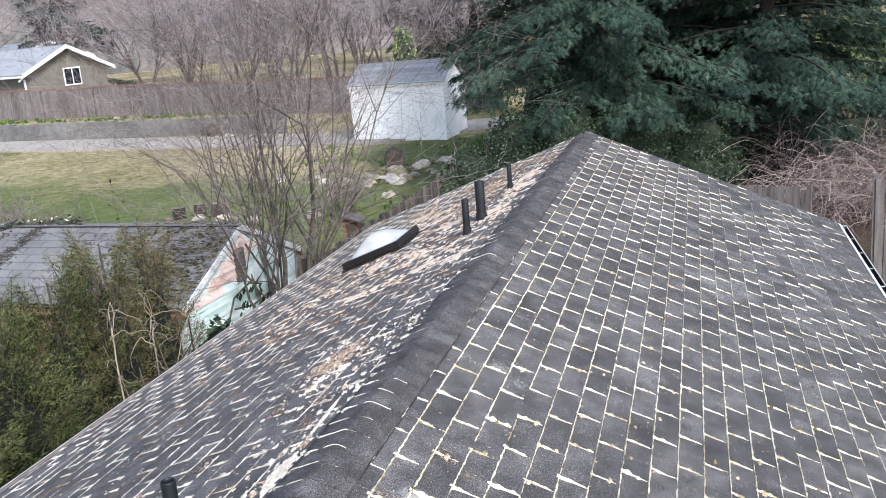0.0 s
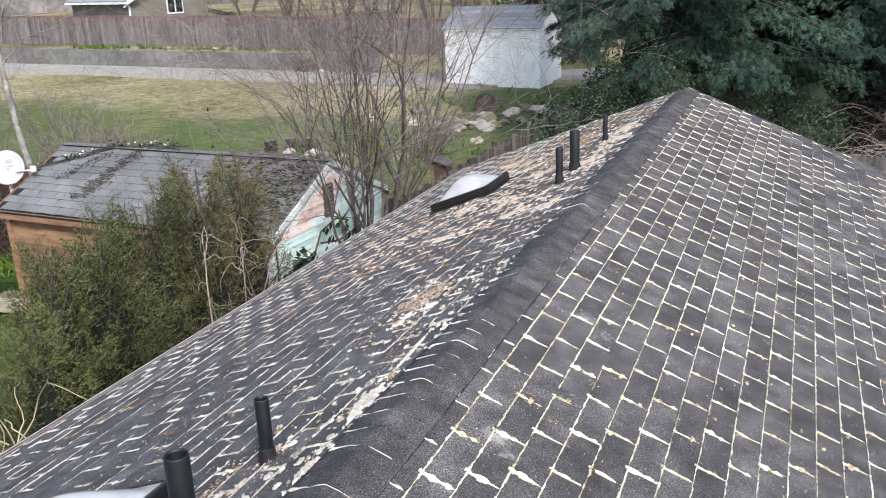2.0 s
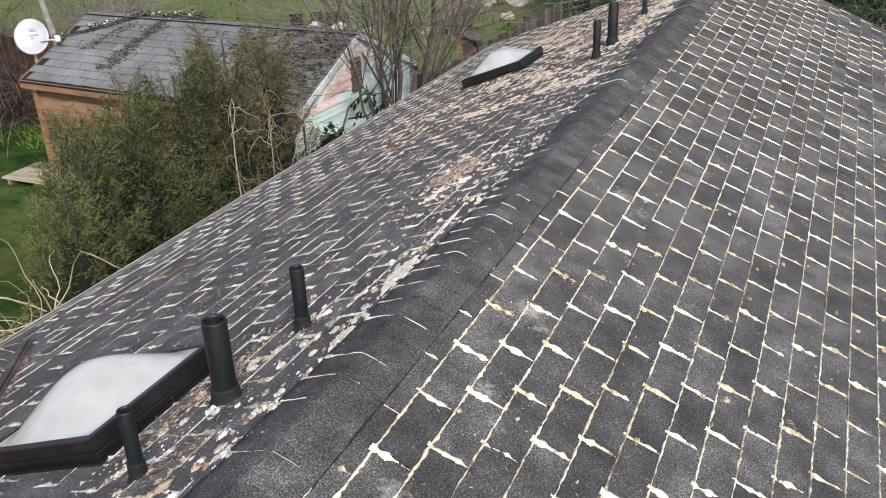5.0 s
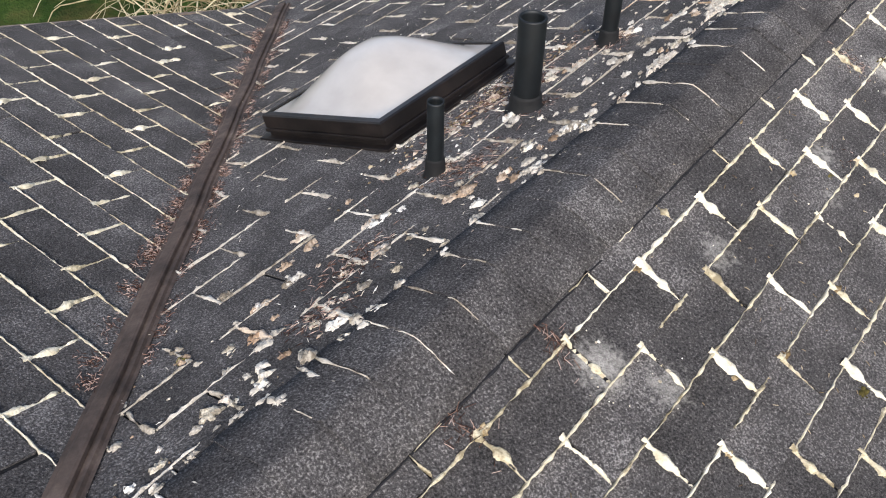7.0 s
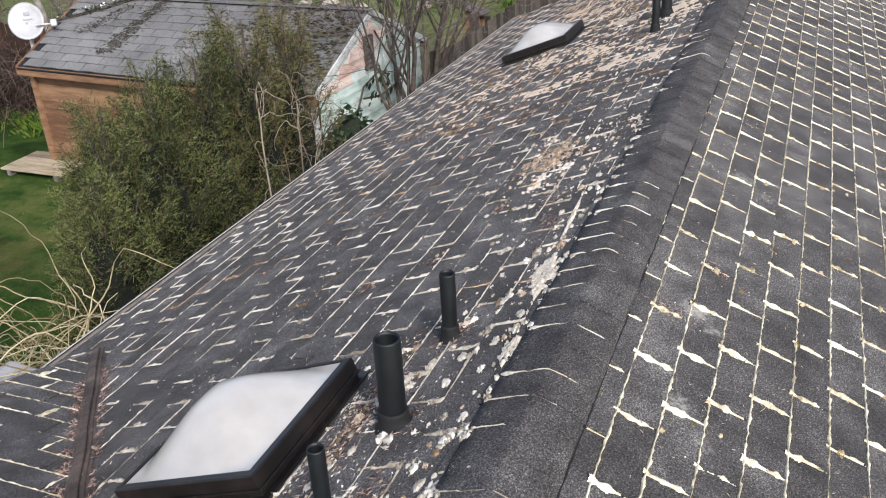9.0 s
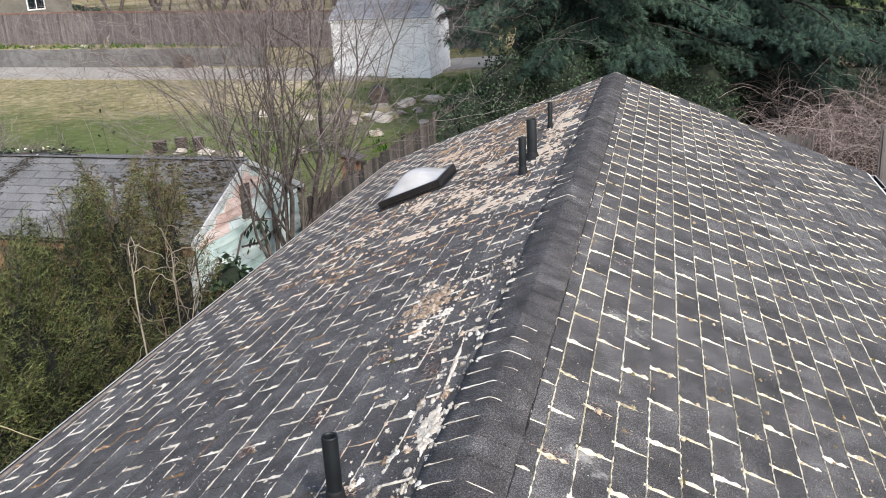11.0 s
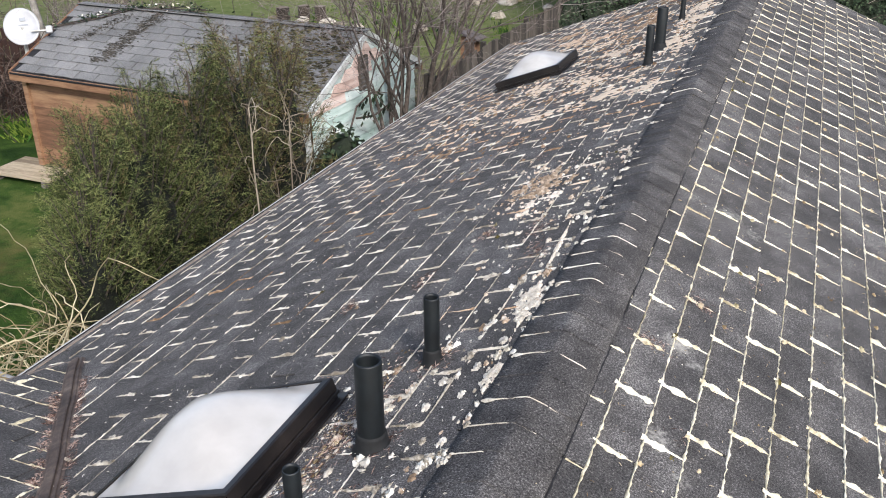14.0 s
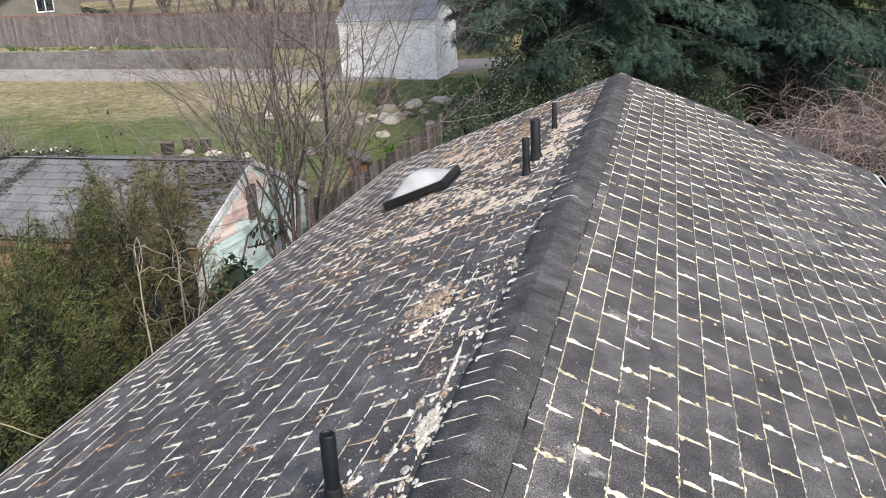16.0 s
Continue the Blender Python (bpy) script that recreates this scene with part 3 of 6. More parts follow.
# ---- dry needles: fine crossed sticks ----
def needle_heap(soup, sl, u0, v0, su, sv, n, length=0.03):
    for _ in range(int(n * 0.6)):
        u, v = random.gauss(u0, su), random.gauss(v0, sv)
        a = random.uniform(0, 6.28)
        ln, w = length * random.uniform(0.4, 1.0), 0.0007
        h0, h1 = 0.006 + abs(random.gauss(0, 0.004)), 0.006 + abs(random.gauss(0, 0.004))
        cu, cv = math.cos(a) * ln / 2, math.sin(a) * ln / 2
        pu, pv = -math.sin(a) * w, math.cos(a) * w
        soup.add([sl.at(u - cu - pu, v - cv - pv, h0), sl.at(u - cu + pu, v - cv + pv, h0), sl.at(u + cu + pu, v + cv + pv, h1), sl.at(u + cu - pu, v + cv - pv, h1),
                  sl.at(u, v, (h0 + h1) / 2 + 0.002)], [(0, 1, 4), (1, 2, 4), (2, 3, 4), (3, 0, 4)])


needles_l, needles_r, needles_w = Soup(), Soup(), Soup()
for u, v, su, sv, n in ((-0.12, 0.60, 0.2, 0.035, 420), (-0.16, 0.44, 0.035, 0.035, 160), (0.33, 0.45, 0.04, 0.03, 120), (-0.57, 0.44, 0.04, 0.03, 120),
                        (-0.5, 0.36, 0.07, 0.03, 120), (-1.0, 0.35, 0.06, 0.03, 130), (-1.2, 0.27, 0.05, 0.03, 90), (0.25, 0.9, 0.03, 0.02, 50), (0.0, 0.52, 0.08, 0.03, 100),
                        (1.1, 0.85, 0.05, 0.02, 60), (0.95, 1.15, 0.04, 0.02, 60), (1.55, 0.7, 0.05, 0.02, 50), (1.5, 0.42, 0.07, 0.03, 80), (1.2, 0.34, 0.08, 0.03, 80)):
    needle_heap(needles_l, LEFT, u, v, su, sv, int(n * 1.7))
    for _ in range(n // 14):
        tuft(random.choice((crust_left, moss_left)), LEFT, random.gauss(u, su), max(0.17, random.gauss(v, sv)), random.uniform(0.005, 0.013))
for _ in range(70):
    u, v = random.uniform(2.5, 9.0), random.uniform(0.3, 2.6)
    if clear(u, v):
        needle_heap(needles_l, LEFT, u, v, 0.06, 0.03, 40)
for u, v in ((1.02, 0.41), (0.62, 0.27), (-0.95, 0.2), (-1.25, 0.19)):
    needle_heap(needles_r, RIGHT, u, v, 0.022, 0.03, 70)
for _ in range(60):
    needle_heap(needles_r, RIGHT, random.uniform(-1.5, 8.0), random.uniform(0.25, 3.0), 0.02, 0.02, 14)
for _ in range(90):
    t = random.random()
    x = -0.5 - 1.9 * t
    y = valley_y(x)
    needle_heap(needles_w, WING, -x + random.uniform(0.01, 0.045), (y - Y_WING) / math.cos(PITCH_W) - random.uniform(0.01, 0.04), 0.014, 0.016, 44, 0.019)
    needle_heap(needles_l, LEFT, y + random.uniform(0.09, 0.13), -x / math.cos(PITCH_L), 0.015, 0.015, 30, 0.019)
flecks = Soup()
for _ in range(160):
    needle_heap(flecks, RIGHT, random.uniform(-2.2, 3.5), random.uniform(0.2, 2.2), 0.12, 0.12, 14, 0.016)
flecks.make("flecks", MOSS_TAN, roof_right, smooth=False)
flecks = Soup()
for _ in range(150):
    u, v = random.uniform(-1.8, 3.5), random.uniform(0.2, 1.8)
    if clear(u, v):
        needle_heap(flecks, LEFT, u, v, 0.08, 0.08, 14, 0.016)
flecks.make("flecks", LICHEN, roof_left, smooth=False)
crust_left.make("crust", CRUST, roof_left)
moss_left.make("moss", MOSS_PALE, roof_left)
needles_l.make("needles", NEEDLES, roof_left, smooth=False)
needles_r.make("needles", NEEDLES, roof_right, smooth=False)
needles_w.make("needles", NEEDLES, roof_wing, smooth=False)


# ---- pale scuffs on the right slope: thin crusts of rubbed-off moss ----
scuff = Soup()
for u0, v0, su, sv, n in ((0.70, 0.37, 0.06, 0.035, 200), (0.60, 0.42, 0.05, 0.03, 60), (1.98, 0.42, 0.05, 0.08, 110), (1.90, 0.55, 0.03, 0.08, 60), (-0.91, 0.31, 0.06, 0.04, 220),
                          (-0.83, 0.42, 0.07, 0.07, 120), (0.16, 0.39, 0.05, 0.05, 90), (0.05, 0.46, 0.05, 0.05, 70), (-0.40, 0.33, 0.06, 0.03, 90), (3.3, 0.5, 0.2, 0.1, 60)):
    n = n // 5
    for _ in range(int(n * 0.25)):
        u, v = random.gauss(u0, su), random.gauss(v0, sv)
        r = random.uniform(0.001, 0.0028)
        lump(scuff, RIGHT.place(u, v, 0.006), r * random.uniform(0.8, 2), r * random.uniform(0.8, 1.6), 0.0018, 0.4)
scuff.make("scuff_crust", LICHEN, roof_right)


# ---- ridge cap: bent shingles that overlap ----
ridge_cap = tagged(new("ridge_cap"), "ridge cap of bent dark asphalt shingles", "ridge cap", kind="structure")


def cap_mesh(seed, length):
    rnd = random.Random(seed)
    prof = []
    for s in (-1, -0.7, -0.4, -0.16, -0.06, 0, 0.06, 0.16, 0.4, 0.7, 1):
        tn = TAN_R if s > 0 else TAN_L
        x = s * (0.136 if s > 0 else 0.150)
        z = -tn * (math.sqrt(x * x + 0.012 ** 2) - 0.012) + 0.0075
        prof.append((x, z))
    vs, fs = [], []
    rows = ((0.0, 0.0036, 0.0), (length * 0.5, 0.0016, 0.0), (length + 0.02, 0.0, 0.0))
    for y, lift, _ in rows:
        for j, (x, z) in enumerate(prof):
            vs.append((x + rnd.uniform(-0.003, 0.003) * (j in (0, 10)), y + rnd.uniform(-0.004, 0.004), z + lift + rnd.uniform(-0.0012, 0.0012)))
    m = len(prof)
    for r in range(2):
        for j in range(m - 1):
            q = r * m + j
            fs.append((q, q + 1, q + m + 1, q + m))
    base = len(vs)
    for j in range(m):
        vs.append(vs[j])
        vs.append((vs[j][0], vs[j][1], vs[j][2] - 0.004))
    for j in range(m - 1):
        q = base + 2 * j
        fs.append((q, q + 1, q + 3, q + 2))
    for j in (0, m - 1):
        q = len(vs)
        for r in range(3):
            p = vs[r * m + j]
            vs.append((p[0], p[1], p[2] - 0.008))
        for r in range(2):
            a, b = r * m + j, (r + 1) * m + j
            fs.append((a, b, q + r + 1, q + r) if j == 0 else (b, a, q + r, q + r + 1))
    me = bpy.data.meshes.new("cap_shingle")
    me.from_pydata(vs, [], fs)
    me.materials.append(CAP)
    me.polygons.foreach_set("use_smooth", [True] * len(me.polygons))
    return me


CAP_STEP = 0.1313
caps = [cap_mesh(s, CAP_STEP) for s in range(5)]
cap_moss = Soup()
n_caps = int((Y_END + 6.559) / CAP_STEP)
for i in range(n_caps):
    y = -6.559 + i * CAP_STEP
    ob = new("cap_shingle", caps[random.randrange(5)])
    ob.parent = ridge_cap
    ob.location = (random.uniform(-0.004, 0.004), y, RIDGE)
    if -2.3 < y < 6.5:
        # pale moss in the seam, a knob at the left edge and thin towards the crest
        if random.random() < (0.85 if y < 1.4 else 0.5 if y < 4 else 0.3):
            x1 = random.choice((-0.02, 0.06, 0.09, 0.105)) if y < 1.4 else random.choice((-0.11, -0.08, -0.03, 0.08))
            x0 = random.uniform(-0.150, -0.125)
            knob = random.uniform(0.5, 2.2)
            pts = []
            for j in range(17):
                t = j / 16
                x = x0 + (x1 - x0) * t
                gap = math.sin(t * 7 + knob * 9) > 0.3 and t > 0.2
                w = (0.005 * knob * math.exp(-(t / 0.16) ** 2) * min(1.0, 0.15 + t * 9) + (0.00005 if gap else 0.0006)) * random.choice((0.4, 0.7, 1.0, 1.5))
                pts.append((x, w))
            verts, faces = [], []
            yy = y + random.uniform(-0.002, 0.002)
            for x, w in pts:
                tn = TAN_R if x > 0 else TAN_L
                z = RIDGE - tn * (math.sqrt(x * x + 0.012 ** 2) - 0.012) + 0.0118
                dy = random.uniform(-0.0012, 0.0012)
                for s, h in ((-1, -0.006), (-0.5, 0.0004), (0.5, 0.0002), (1, -0.006)):
                    verts.append((x, yy + dy + s * w - 0.002, z + h * (0.5 + w * 60) + min(0.004, w * 0.8) - (0.004 if w < 0.0001 else 0)))
            for j in range(16):
                for q in range(3):
                    a = j * 4 + q
                    faces.append((a, a + 1, a + 5, a + 4))
            cap_moss.add(verts, faces)
            if random.random() < 0.8:
                for _ in range(random.randint(1, 3)):
                    tuft(cap_moss, LEFT, yy + random.gauss(0, 0.012), 0.15 + random.gauss(0, 0.012), random.uniform(0.007, 0.017), 0.008)
# the cross gable's own ridge cap
wing_cap = tagged(new("wing_ridge_cap"), "ridge cap of bent shingles along the cross gable", "ridge cap", kind="structure")
cap_side = bpy.data.meshes.new("cap_shingle")
cap_side.from_pydata([(x, y, -0.335 * abs(y) + 0.010 + (0.004 if x == 0 else 0)) for x in (0, 0.15) for y in (-0.14, -0.03, 0, 0.03, 0.14)] + [(0, y, -0.335 * abs(y) + 0.008) for y in (-0.14, 0, 0.14)],
                     [], [(0, 5, 6, 1), (1, 6, 7, 2), (2, 7, 8, 3), (3, 8, 9, 4), (0, 1, 2, 11, 10), (2, 3, 4, 12, 11)])
cap_side.materials.append(CAP)
for i in range(20):
    ob = new("cap_shingle", cap_side)
    ob.parent = wing_cap
    ob.location = (-RAKE_W + i * CAP_STEP, Y_WING, RIDGE)
ribbons = Soup()
for i in range(110):
    y = -2.4 + i * 0.105
    if random.random() < 0.35 * max(0.2, 1 - max(0, y) / 6):
        n = random.randint(4, 8)
        pts = [(y + 0.016 * j, 0.150 + random.uniform(-0.002, 0.002), 0.0018 * random.uniform(0.4, 1.4), 0.005) for j in range(n)]
        ribbon(ribbons, RIGHT, pts)
cap_moss.make("seam_moss", MOSS_PALE, ridge_cap)
ribbons.make("edge_moss", MOSS, ridge_cap)
# dark strip that stands in for the shadow line along the cap's edge
edge_shadow = Soup()
for i in range(90):
    y = -2.4 + i * CAP_STEP
    if random.random() < 0.9:
        ribbon(edge_shadow, RIGHT, [(y + 0.0262 * j, 0.152 + random.uniform(-0.0015, 0.0015), 0.0042 * random.uniform(0.5, 1.3), 0.003) for j in range(6)])
edge_shadow.make("edge_shadow", UNDERLAY, ridge_cap)
# the torn-up end of the cap's underlay
tear = bmesh.new()
for pts in (((0.60, 0.145), (0.66, 0.145), (0.63, 0.18), (0.575, 0.172)), ((0.83, 0.145), (0.86, 0.148), (0.70, 0.156), (0.69, 0.15))):
    tv = [tear.verts.new(RIGHT.at(u, v, 0.007 + 0.012 * (n == 2))) for n, (u, v) in enumerate(pts)] + [tear.verts.new(RIGHT.at(u, v, 0.003)) for u, v in pts]
    for f in ((0, 1, 2, 3), (4, 7, 6, 5), (0, 4, 5, 1), (1, 5, 6, 2), (2, 6, 7, 3), (3, 7, 4, 0)):
        tear.faces.new([tv[q] for q in f])
part("torn_edge", tear, CAP, ridge_cap)


# ---- valley flashing with a raised rib ----
valley = tagged(new("valley_flashing"), "weathered dark brown metal valley flashing with a centre rib", "flashing", kind="structure")


def valley_sheet():
    vs, fs = [], []
    n = 30
    prof = ((-0.022, 0.0), (-0.010, 0.004), (-0.006, 0.016), (0.0, 0.021), (0.024, 0.022), (0.030, 0.018), (0.033, 0.006), (0.038, 0.005), (0.041, 0.011), (0.050, 0.011), (0.055, 0.003), (0.064, 0.0))
    for i in range(n + 1):
        x = -0.02 - (RAKE_W - 0.05) * i / n
        y = valley_y(x)
        z = RIDGE + x * TAN_L
        wob = 0.006 * math.sin(i * 1.3) + random.uniform(-0.003, 0.003)
        for s, h in prof:
            # to either side the sheet lies on its own slope
            d = Vector((1, 1.0, 0)).normalized() * (s + 0.5 * wob)
            zz = (RIDGE + (x + d.x) * TAN_L) if s > 0 else RIDGE - 0.335 * (y + d.y - Y_WING)
            vs.append((x + d.x, y + d.y, zz + h + 0.010))
    m = len(prof)
    for i in range(n):
        for j in range(m - 1):
            q = i * m + j
            fs.append((q, q + 1, q + m + 1, q + m))
    return vs, fs


vvs, vfs = valley_sheet()
mesh_obj("sheet", vvs, vfs, FLASHING, valley)


# ---- gutters and drip edges ----
def gutter(name, label, x_in, x_out, y0, y1, z, side):
    g = thing(name, label, "gutter", kind="structure")
    prof = [(x_in, z), (x_in, z - 0.10), (x_in + side * 0.02, z - 0.115), (x_out - side * 0.02, z - 0.115), (x_out, z - 0.03), (x_out, z), (x_out - side * 0.012, z), (x_out - side * 0.012, z - 0.01),
            (x_out - side * 0.008, z - 0.03), (x_out - side * 0.026, z - 0.108), (x_in + side * 0.026, z - 0.108), (x_in + side * 0.006, z - 0.095), (x_in + side * 0.006, z)]
    n = len(prof)
    vs = [(x, y, zz) for y in (y0, y1) for x, zz in prof]
    out = [(i, (i + 1) % n, n + (i + 1) % n, n + i) for i in range(n)]
    mesh_obj("trough", vs, [f for i, f in enumerate(out) if i < 6 or i > 11], ALU, g)
    mesh_obj("lining", vs, [f for i, f in enumerate(out) if 6 <= i <= 11], GUTTER_IN, g)
    y = y1 - 0.01
    while y > y0:
        box("hanger", at_((x_in + x_out) / 2, y, z - 0.008), abs(x_out - x_in), 0.012, 0.006, ALU, g)
        y -= 0.61
    box("end_cap", at_((x_in + x_out) / 2, y1 + 0.002, z - 0.056), abs(x_out - x_in), 0.003, 0.11, ALU, g)
    return g


ZR, ZL = RIDGE - EAVE_R * TAN_R, RIDGE - EAVE_L * TAN_L
gutter("gutter_right", "aluminium gutter with a dark inside and pale hangers", EAVE_R + 0.008, EAVE_R + 0.075, Y_BACK, Y_END - 0.05, ZR - 0.01, 1)
gutter("gutter_left", "narrow weathered gutter under the mossy eave", -EAVE_L - 0.008, -EAVE_L - 0.085, 0.75, Y_END - 0.05, ZL - 0.02, -1)
drip = tagged(new("drip_edge"), "bent metal drip edges along eaves and gables", "trim", kind="structure")
box("strip", RIGHT.place((Y_END + Y_BACK) / 2, LEN_R + 0.004, -0.008), Y_END - Y_BACK, 0.03, 0.012, WHITE_METAL, drip)
box("strip", LEFT.place((Y_END + 0.75) / 2, LEN_L + 0.016, 0.003), Y_END - 0.75, 0.034, 0.016, EAVE_TRIM, drip, 0.003)
box("strip", WING.place(RAKE_W + 0.004, WING_V / 2, -0.004), 0.02, WING_V, 0.016, EAVE_TRIM, drip)
for sl, ln in ((RIGHT, LEN_R), (LEFT, LEN_L)):
    box("strip", sl.place(Y_END + 0.008, ln / 2, -0.05), 0.02, ln, 0.10, SIDING, drip)


# ---- skylights ----
def dome_mesh(sx, sy, h):
    n = 28
    vs, fs = [], []
    for i in range(n + 1):
        for j in range(n + 1):
            a, b = i / n * 2 - 1, j / n * 2 - 1
            m = min(1.0, (abs(a) ** 3.5 + abs(b) ** 3.5) ** (1 / 3.5))
            z = h * (0.45 * (0.5 + 0.5 * math.cos(math.pi * m)) + 0.55 * (1 - m * m))
            vs.append((a * sx, b * sy, z))
    for i in range(n):
        for j in range(n):
            q = i * (n + 1) + j
            fs.append((q, q + n + 1, q + n + 2, q + 1))
    return vs, fs


def skylight(u, v, su, sv, label, up=0.0):
    sk = thing("skylight", label, "skylight", group="domed skylights on the roof")
    sk.matrix_world = LEFT.place(u, v, 0.0)
    # local: x along the ridge, y up the slope, z out of the roof
    box("flange", at_(0, 0, 0.010), su + 0.05, sv + 0.05, 0.008, BRONZE, sk, 0.002)
    box("curb", at_(0, 0, 0.035 + up / 2), su - 0.008, sv - 0.008, 0.07 + up, BRONZE, sk, 0.004)
    box("ledge", at_(0, 0, 0.034), su + 0.010, sv + 0.010, 0.012, BRONZE, sk, 0.003)
    fr = bmesh.new()
    hx, hy, t = su / 2, sv / 2, 0.024
    ring = []
    for ox, oy, z in ((hx, hy, 0.042), (hx, hy, 0.084), (hx - 0.004, hy - 0.004, 0.089), (hx - t, hy - t, 0.091), (hx - t, hy - t, 0.065), (hx - 0.010, hy - 0.010, 0.042)):
        ring.append([fr.verts.new(p) for p in ((-ox, -oy, z + up), (ox, -oy, z + up), (ox, oy, z + up), (-ox, oy, z + up))])
    for a, b in zip(ring, ring[1:] + ring[:1]):
        for q in range(4):
            fr.faces.new((a[q], a[(q + 1) % 4], b[(q + 1) % 4], b[q]))
    part("frame", fr, BRONZE, sk)
    vs, fs = dome_mesh(hx - t + 0.004, hy - t + 0.004, 0.135)
    d = mesh_obj("dome", vs, fs, DOME, sk, smooth=True)
    d.location = (0, 0, 0.086 + up)
    return sk


skylight(-0.168, 1.025, 0.62, 0.575, "milky acrylic dome skylight in a dark bronze frame")
skylight(6.02, 1.68 / math.cos(PITCH_L), 0.66, 0.64, "milky dome skylight in a dark frame among rusty moss", 0.0)


# ---- vent pipes ----
def vent_pipe(x, y, r, h, label):
    z = RIDGE - abs(x) * TAN_L
    vp = thing("vent_pipe", label, "vent pipe", group="vent pipes through the roof", at=(x, y, z))
    tube = bmesh.new()
    n = 28
    rings = []
    for rr, zz in ((r, -0.05), (r, h * 0.5), (r * 1.005, h - 0.004), (r * 0.985, h), (r * 0.86, h), (r * 0.84, h - 0.01), (r * 0.84, h * 0.25)):
        rings.append([tube.verts.new((rr * math.cos(2 * math.pi * q / n), rr * math.sin(2 * math.pi * q / n), zz)) for q in range(n)])
    for a, b in zip(rings, rings[1:]):
        for q in range(n):
            tube.faces.new((a[q], a[(q + 1) % n], b[(q + 1) % n], b[q]))
    tube.faces.new(rings[-1])
    part("pipe", tube, VENT, vp, smooth=True)
    boot = bmesh.new()
    rings = []
    for rr, zz in ((r * 1.6, 0.003), (r * 1.45, 0.010), (r * 1.22, 0.020), (r * 1.17, 0.050), (r * 1.14, 0.056), (r * 1.02, 0.060)):
        rings.append([boot.verts.new((rr * math.cos(2 * math.pi * q / n), rr * math.sin(2 * math.pi * q / n), zz + TAN_L * rr * math.cos(2 * math.pi * q / n) * max(0, 1 - zz / 0.05))) for q in range(n)])
    for a, b in zip(rings, rings[1:]):
        for q in range(n):
            boot.faces.new((a[q], a[(q + 1) % n], b[(q + 1) % n], b[q]))
    part("boot", boot, RUBBER, vp, smooth=True)
    return vp


vent_pipe(-0.42, -0.17, 0.040, 0.30, "thick black plastic vent pipe in a rubber boot")
vent_pipe(-0.43, 0.32, 0.0265, 0.255, "slim black plastic vent pipe in a rubber boot")
vent_pipe(-0.43, -0.58, 0.0225, 0.235, "thin short black plastic vent pipe in a boot")
vent_pipe(-0.50, 4.90, 0.030, 0.30, "slim black vent pipe amid rusty moss")
vent_pipe(-0.50, 5.44, 0.043, 0.345, "thick black vent pipe amid rusty moss")
vent_pipe(-0.51, 6.81, 0.024, 0.265, "thin black vent pipe near the gable end")

# ---- the yard ----
GRASS = material("lawn", ["58563a", "787150", "948969", "aa9e81"], scale=3.0, detail=10, rough=1.0, bump=0.9, bump_scale=30, bump_dist=0.03, big=0.9, big_scale=0.11, spec=0.1, spot_colour="48592f", spot_scale=1.1,
                 spots=[(-15, 19, 0.3, 13, 2.4), (-27, 20, 0.3, 13, 2.3), (-8, 24, 0.3, 9, 1.9), (-7.5, 31, 0.4, 8, 1.9), (-36, 20, 0.4, 12, 1.4), (6, 13, 0, 9, 1.5), (20, 60, 1.5, 30, 2.4), (30, 75, 2.0, 40, 2.6)])
CONCRETE = material("old_concrete", ["504e4b", "64625f", "777572"], scale=2.5, detail=8, rough=0.9, bump=0.3, bump_scale=20, big=0.4, big_scale=0.5)
GRAVEL = material("gravel_path", ["7a736a", "928b80", "a69f93"], scale=6, detail=10, rough=0.95, bump=0.5, bump_scale=40, big=0.3)
FENCE_GREY = material("weathered_cedar", ["403a37", "595250", "6a6360", "7c7672"], scale=3, detail=8, rough=0.9, bump=0.3, bump_scale=30, per=0.16, stretch=(4, 4, 0.4))
FENCE_DARK = material("dark_fence_wood", ["2e2a26", "453f39", "5c554d"], scale=3, detail=8, rough=0.92, bump=0.3, bump_scale=30, per=0.5, stretch=(4, 4, 0.4))
FENCE_RED = material("red_stained_fence", ["2a1c17", "3e2a22", "543c31"], scale=3, detail=8, rough=0.85, bump=0.3, bump_scale=30, per=0.5, stretch=(4, 4, 0.4))
CEDAR = material("orange_cedar", ["5c4231", "7a5a44", "947458"], scale=4, detail=8, rough=0.7, bump=0.25, bump_scale=40, per=0.3, stretch=(0.4, 4, 4))
OLD_SHINGLE = material("grey_old_shingle", ["4c4b4a", "626160", "757473", "888684"], scale=60, detail=5, rough=0.9, bump=0.5, bump_scale=160, per=0.08, big=0.4, big_scale=1.2)
MINT = material("faded_mint_paint", ["a2b8b0", "bccec7", "cfdbd6", "dfe6e2"], scale=4, detail=9, rough=0.75, bump=0.2, per=0.25, big=0.3, big_scale=1.5, stretch=(1, 0.4, 3))
PINK = material("faded_pink_paint", ["b89c90", "cfb4a8", "dcc8be", "dfd6d0"], scale=4, detail=9, rough=0.75, bump=0.2, per=0.25, big=0.4, big_scale=1.5, stretch=(1, 0.4, 3))
TRIM = material("chalky_white_trim", ["a9aca8", "c4c6c2", "d6d7d3"], scale=6, detail=6, rough=0.7, bump=0.1)
WHITE_PAINT = material("white_shed_paint", ["dad8d4", "ebe9e5", "f3f1ed"], scale=1.5, detail=6, rough=0.6, bump=0.05, big=0.3, per=0.06)
SHED_ROOF = material("pale_shed_roof", ["6a6d70", "808386", "949698"], scale=20, detail=5, rough=0.85, per=0.3, big=0.3)
GREY_WALL = material("grey_house_paint", ["57544f", "666259", "716d66"], scale=1, detail=5, rough=0.8, big=0.3)
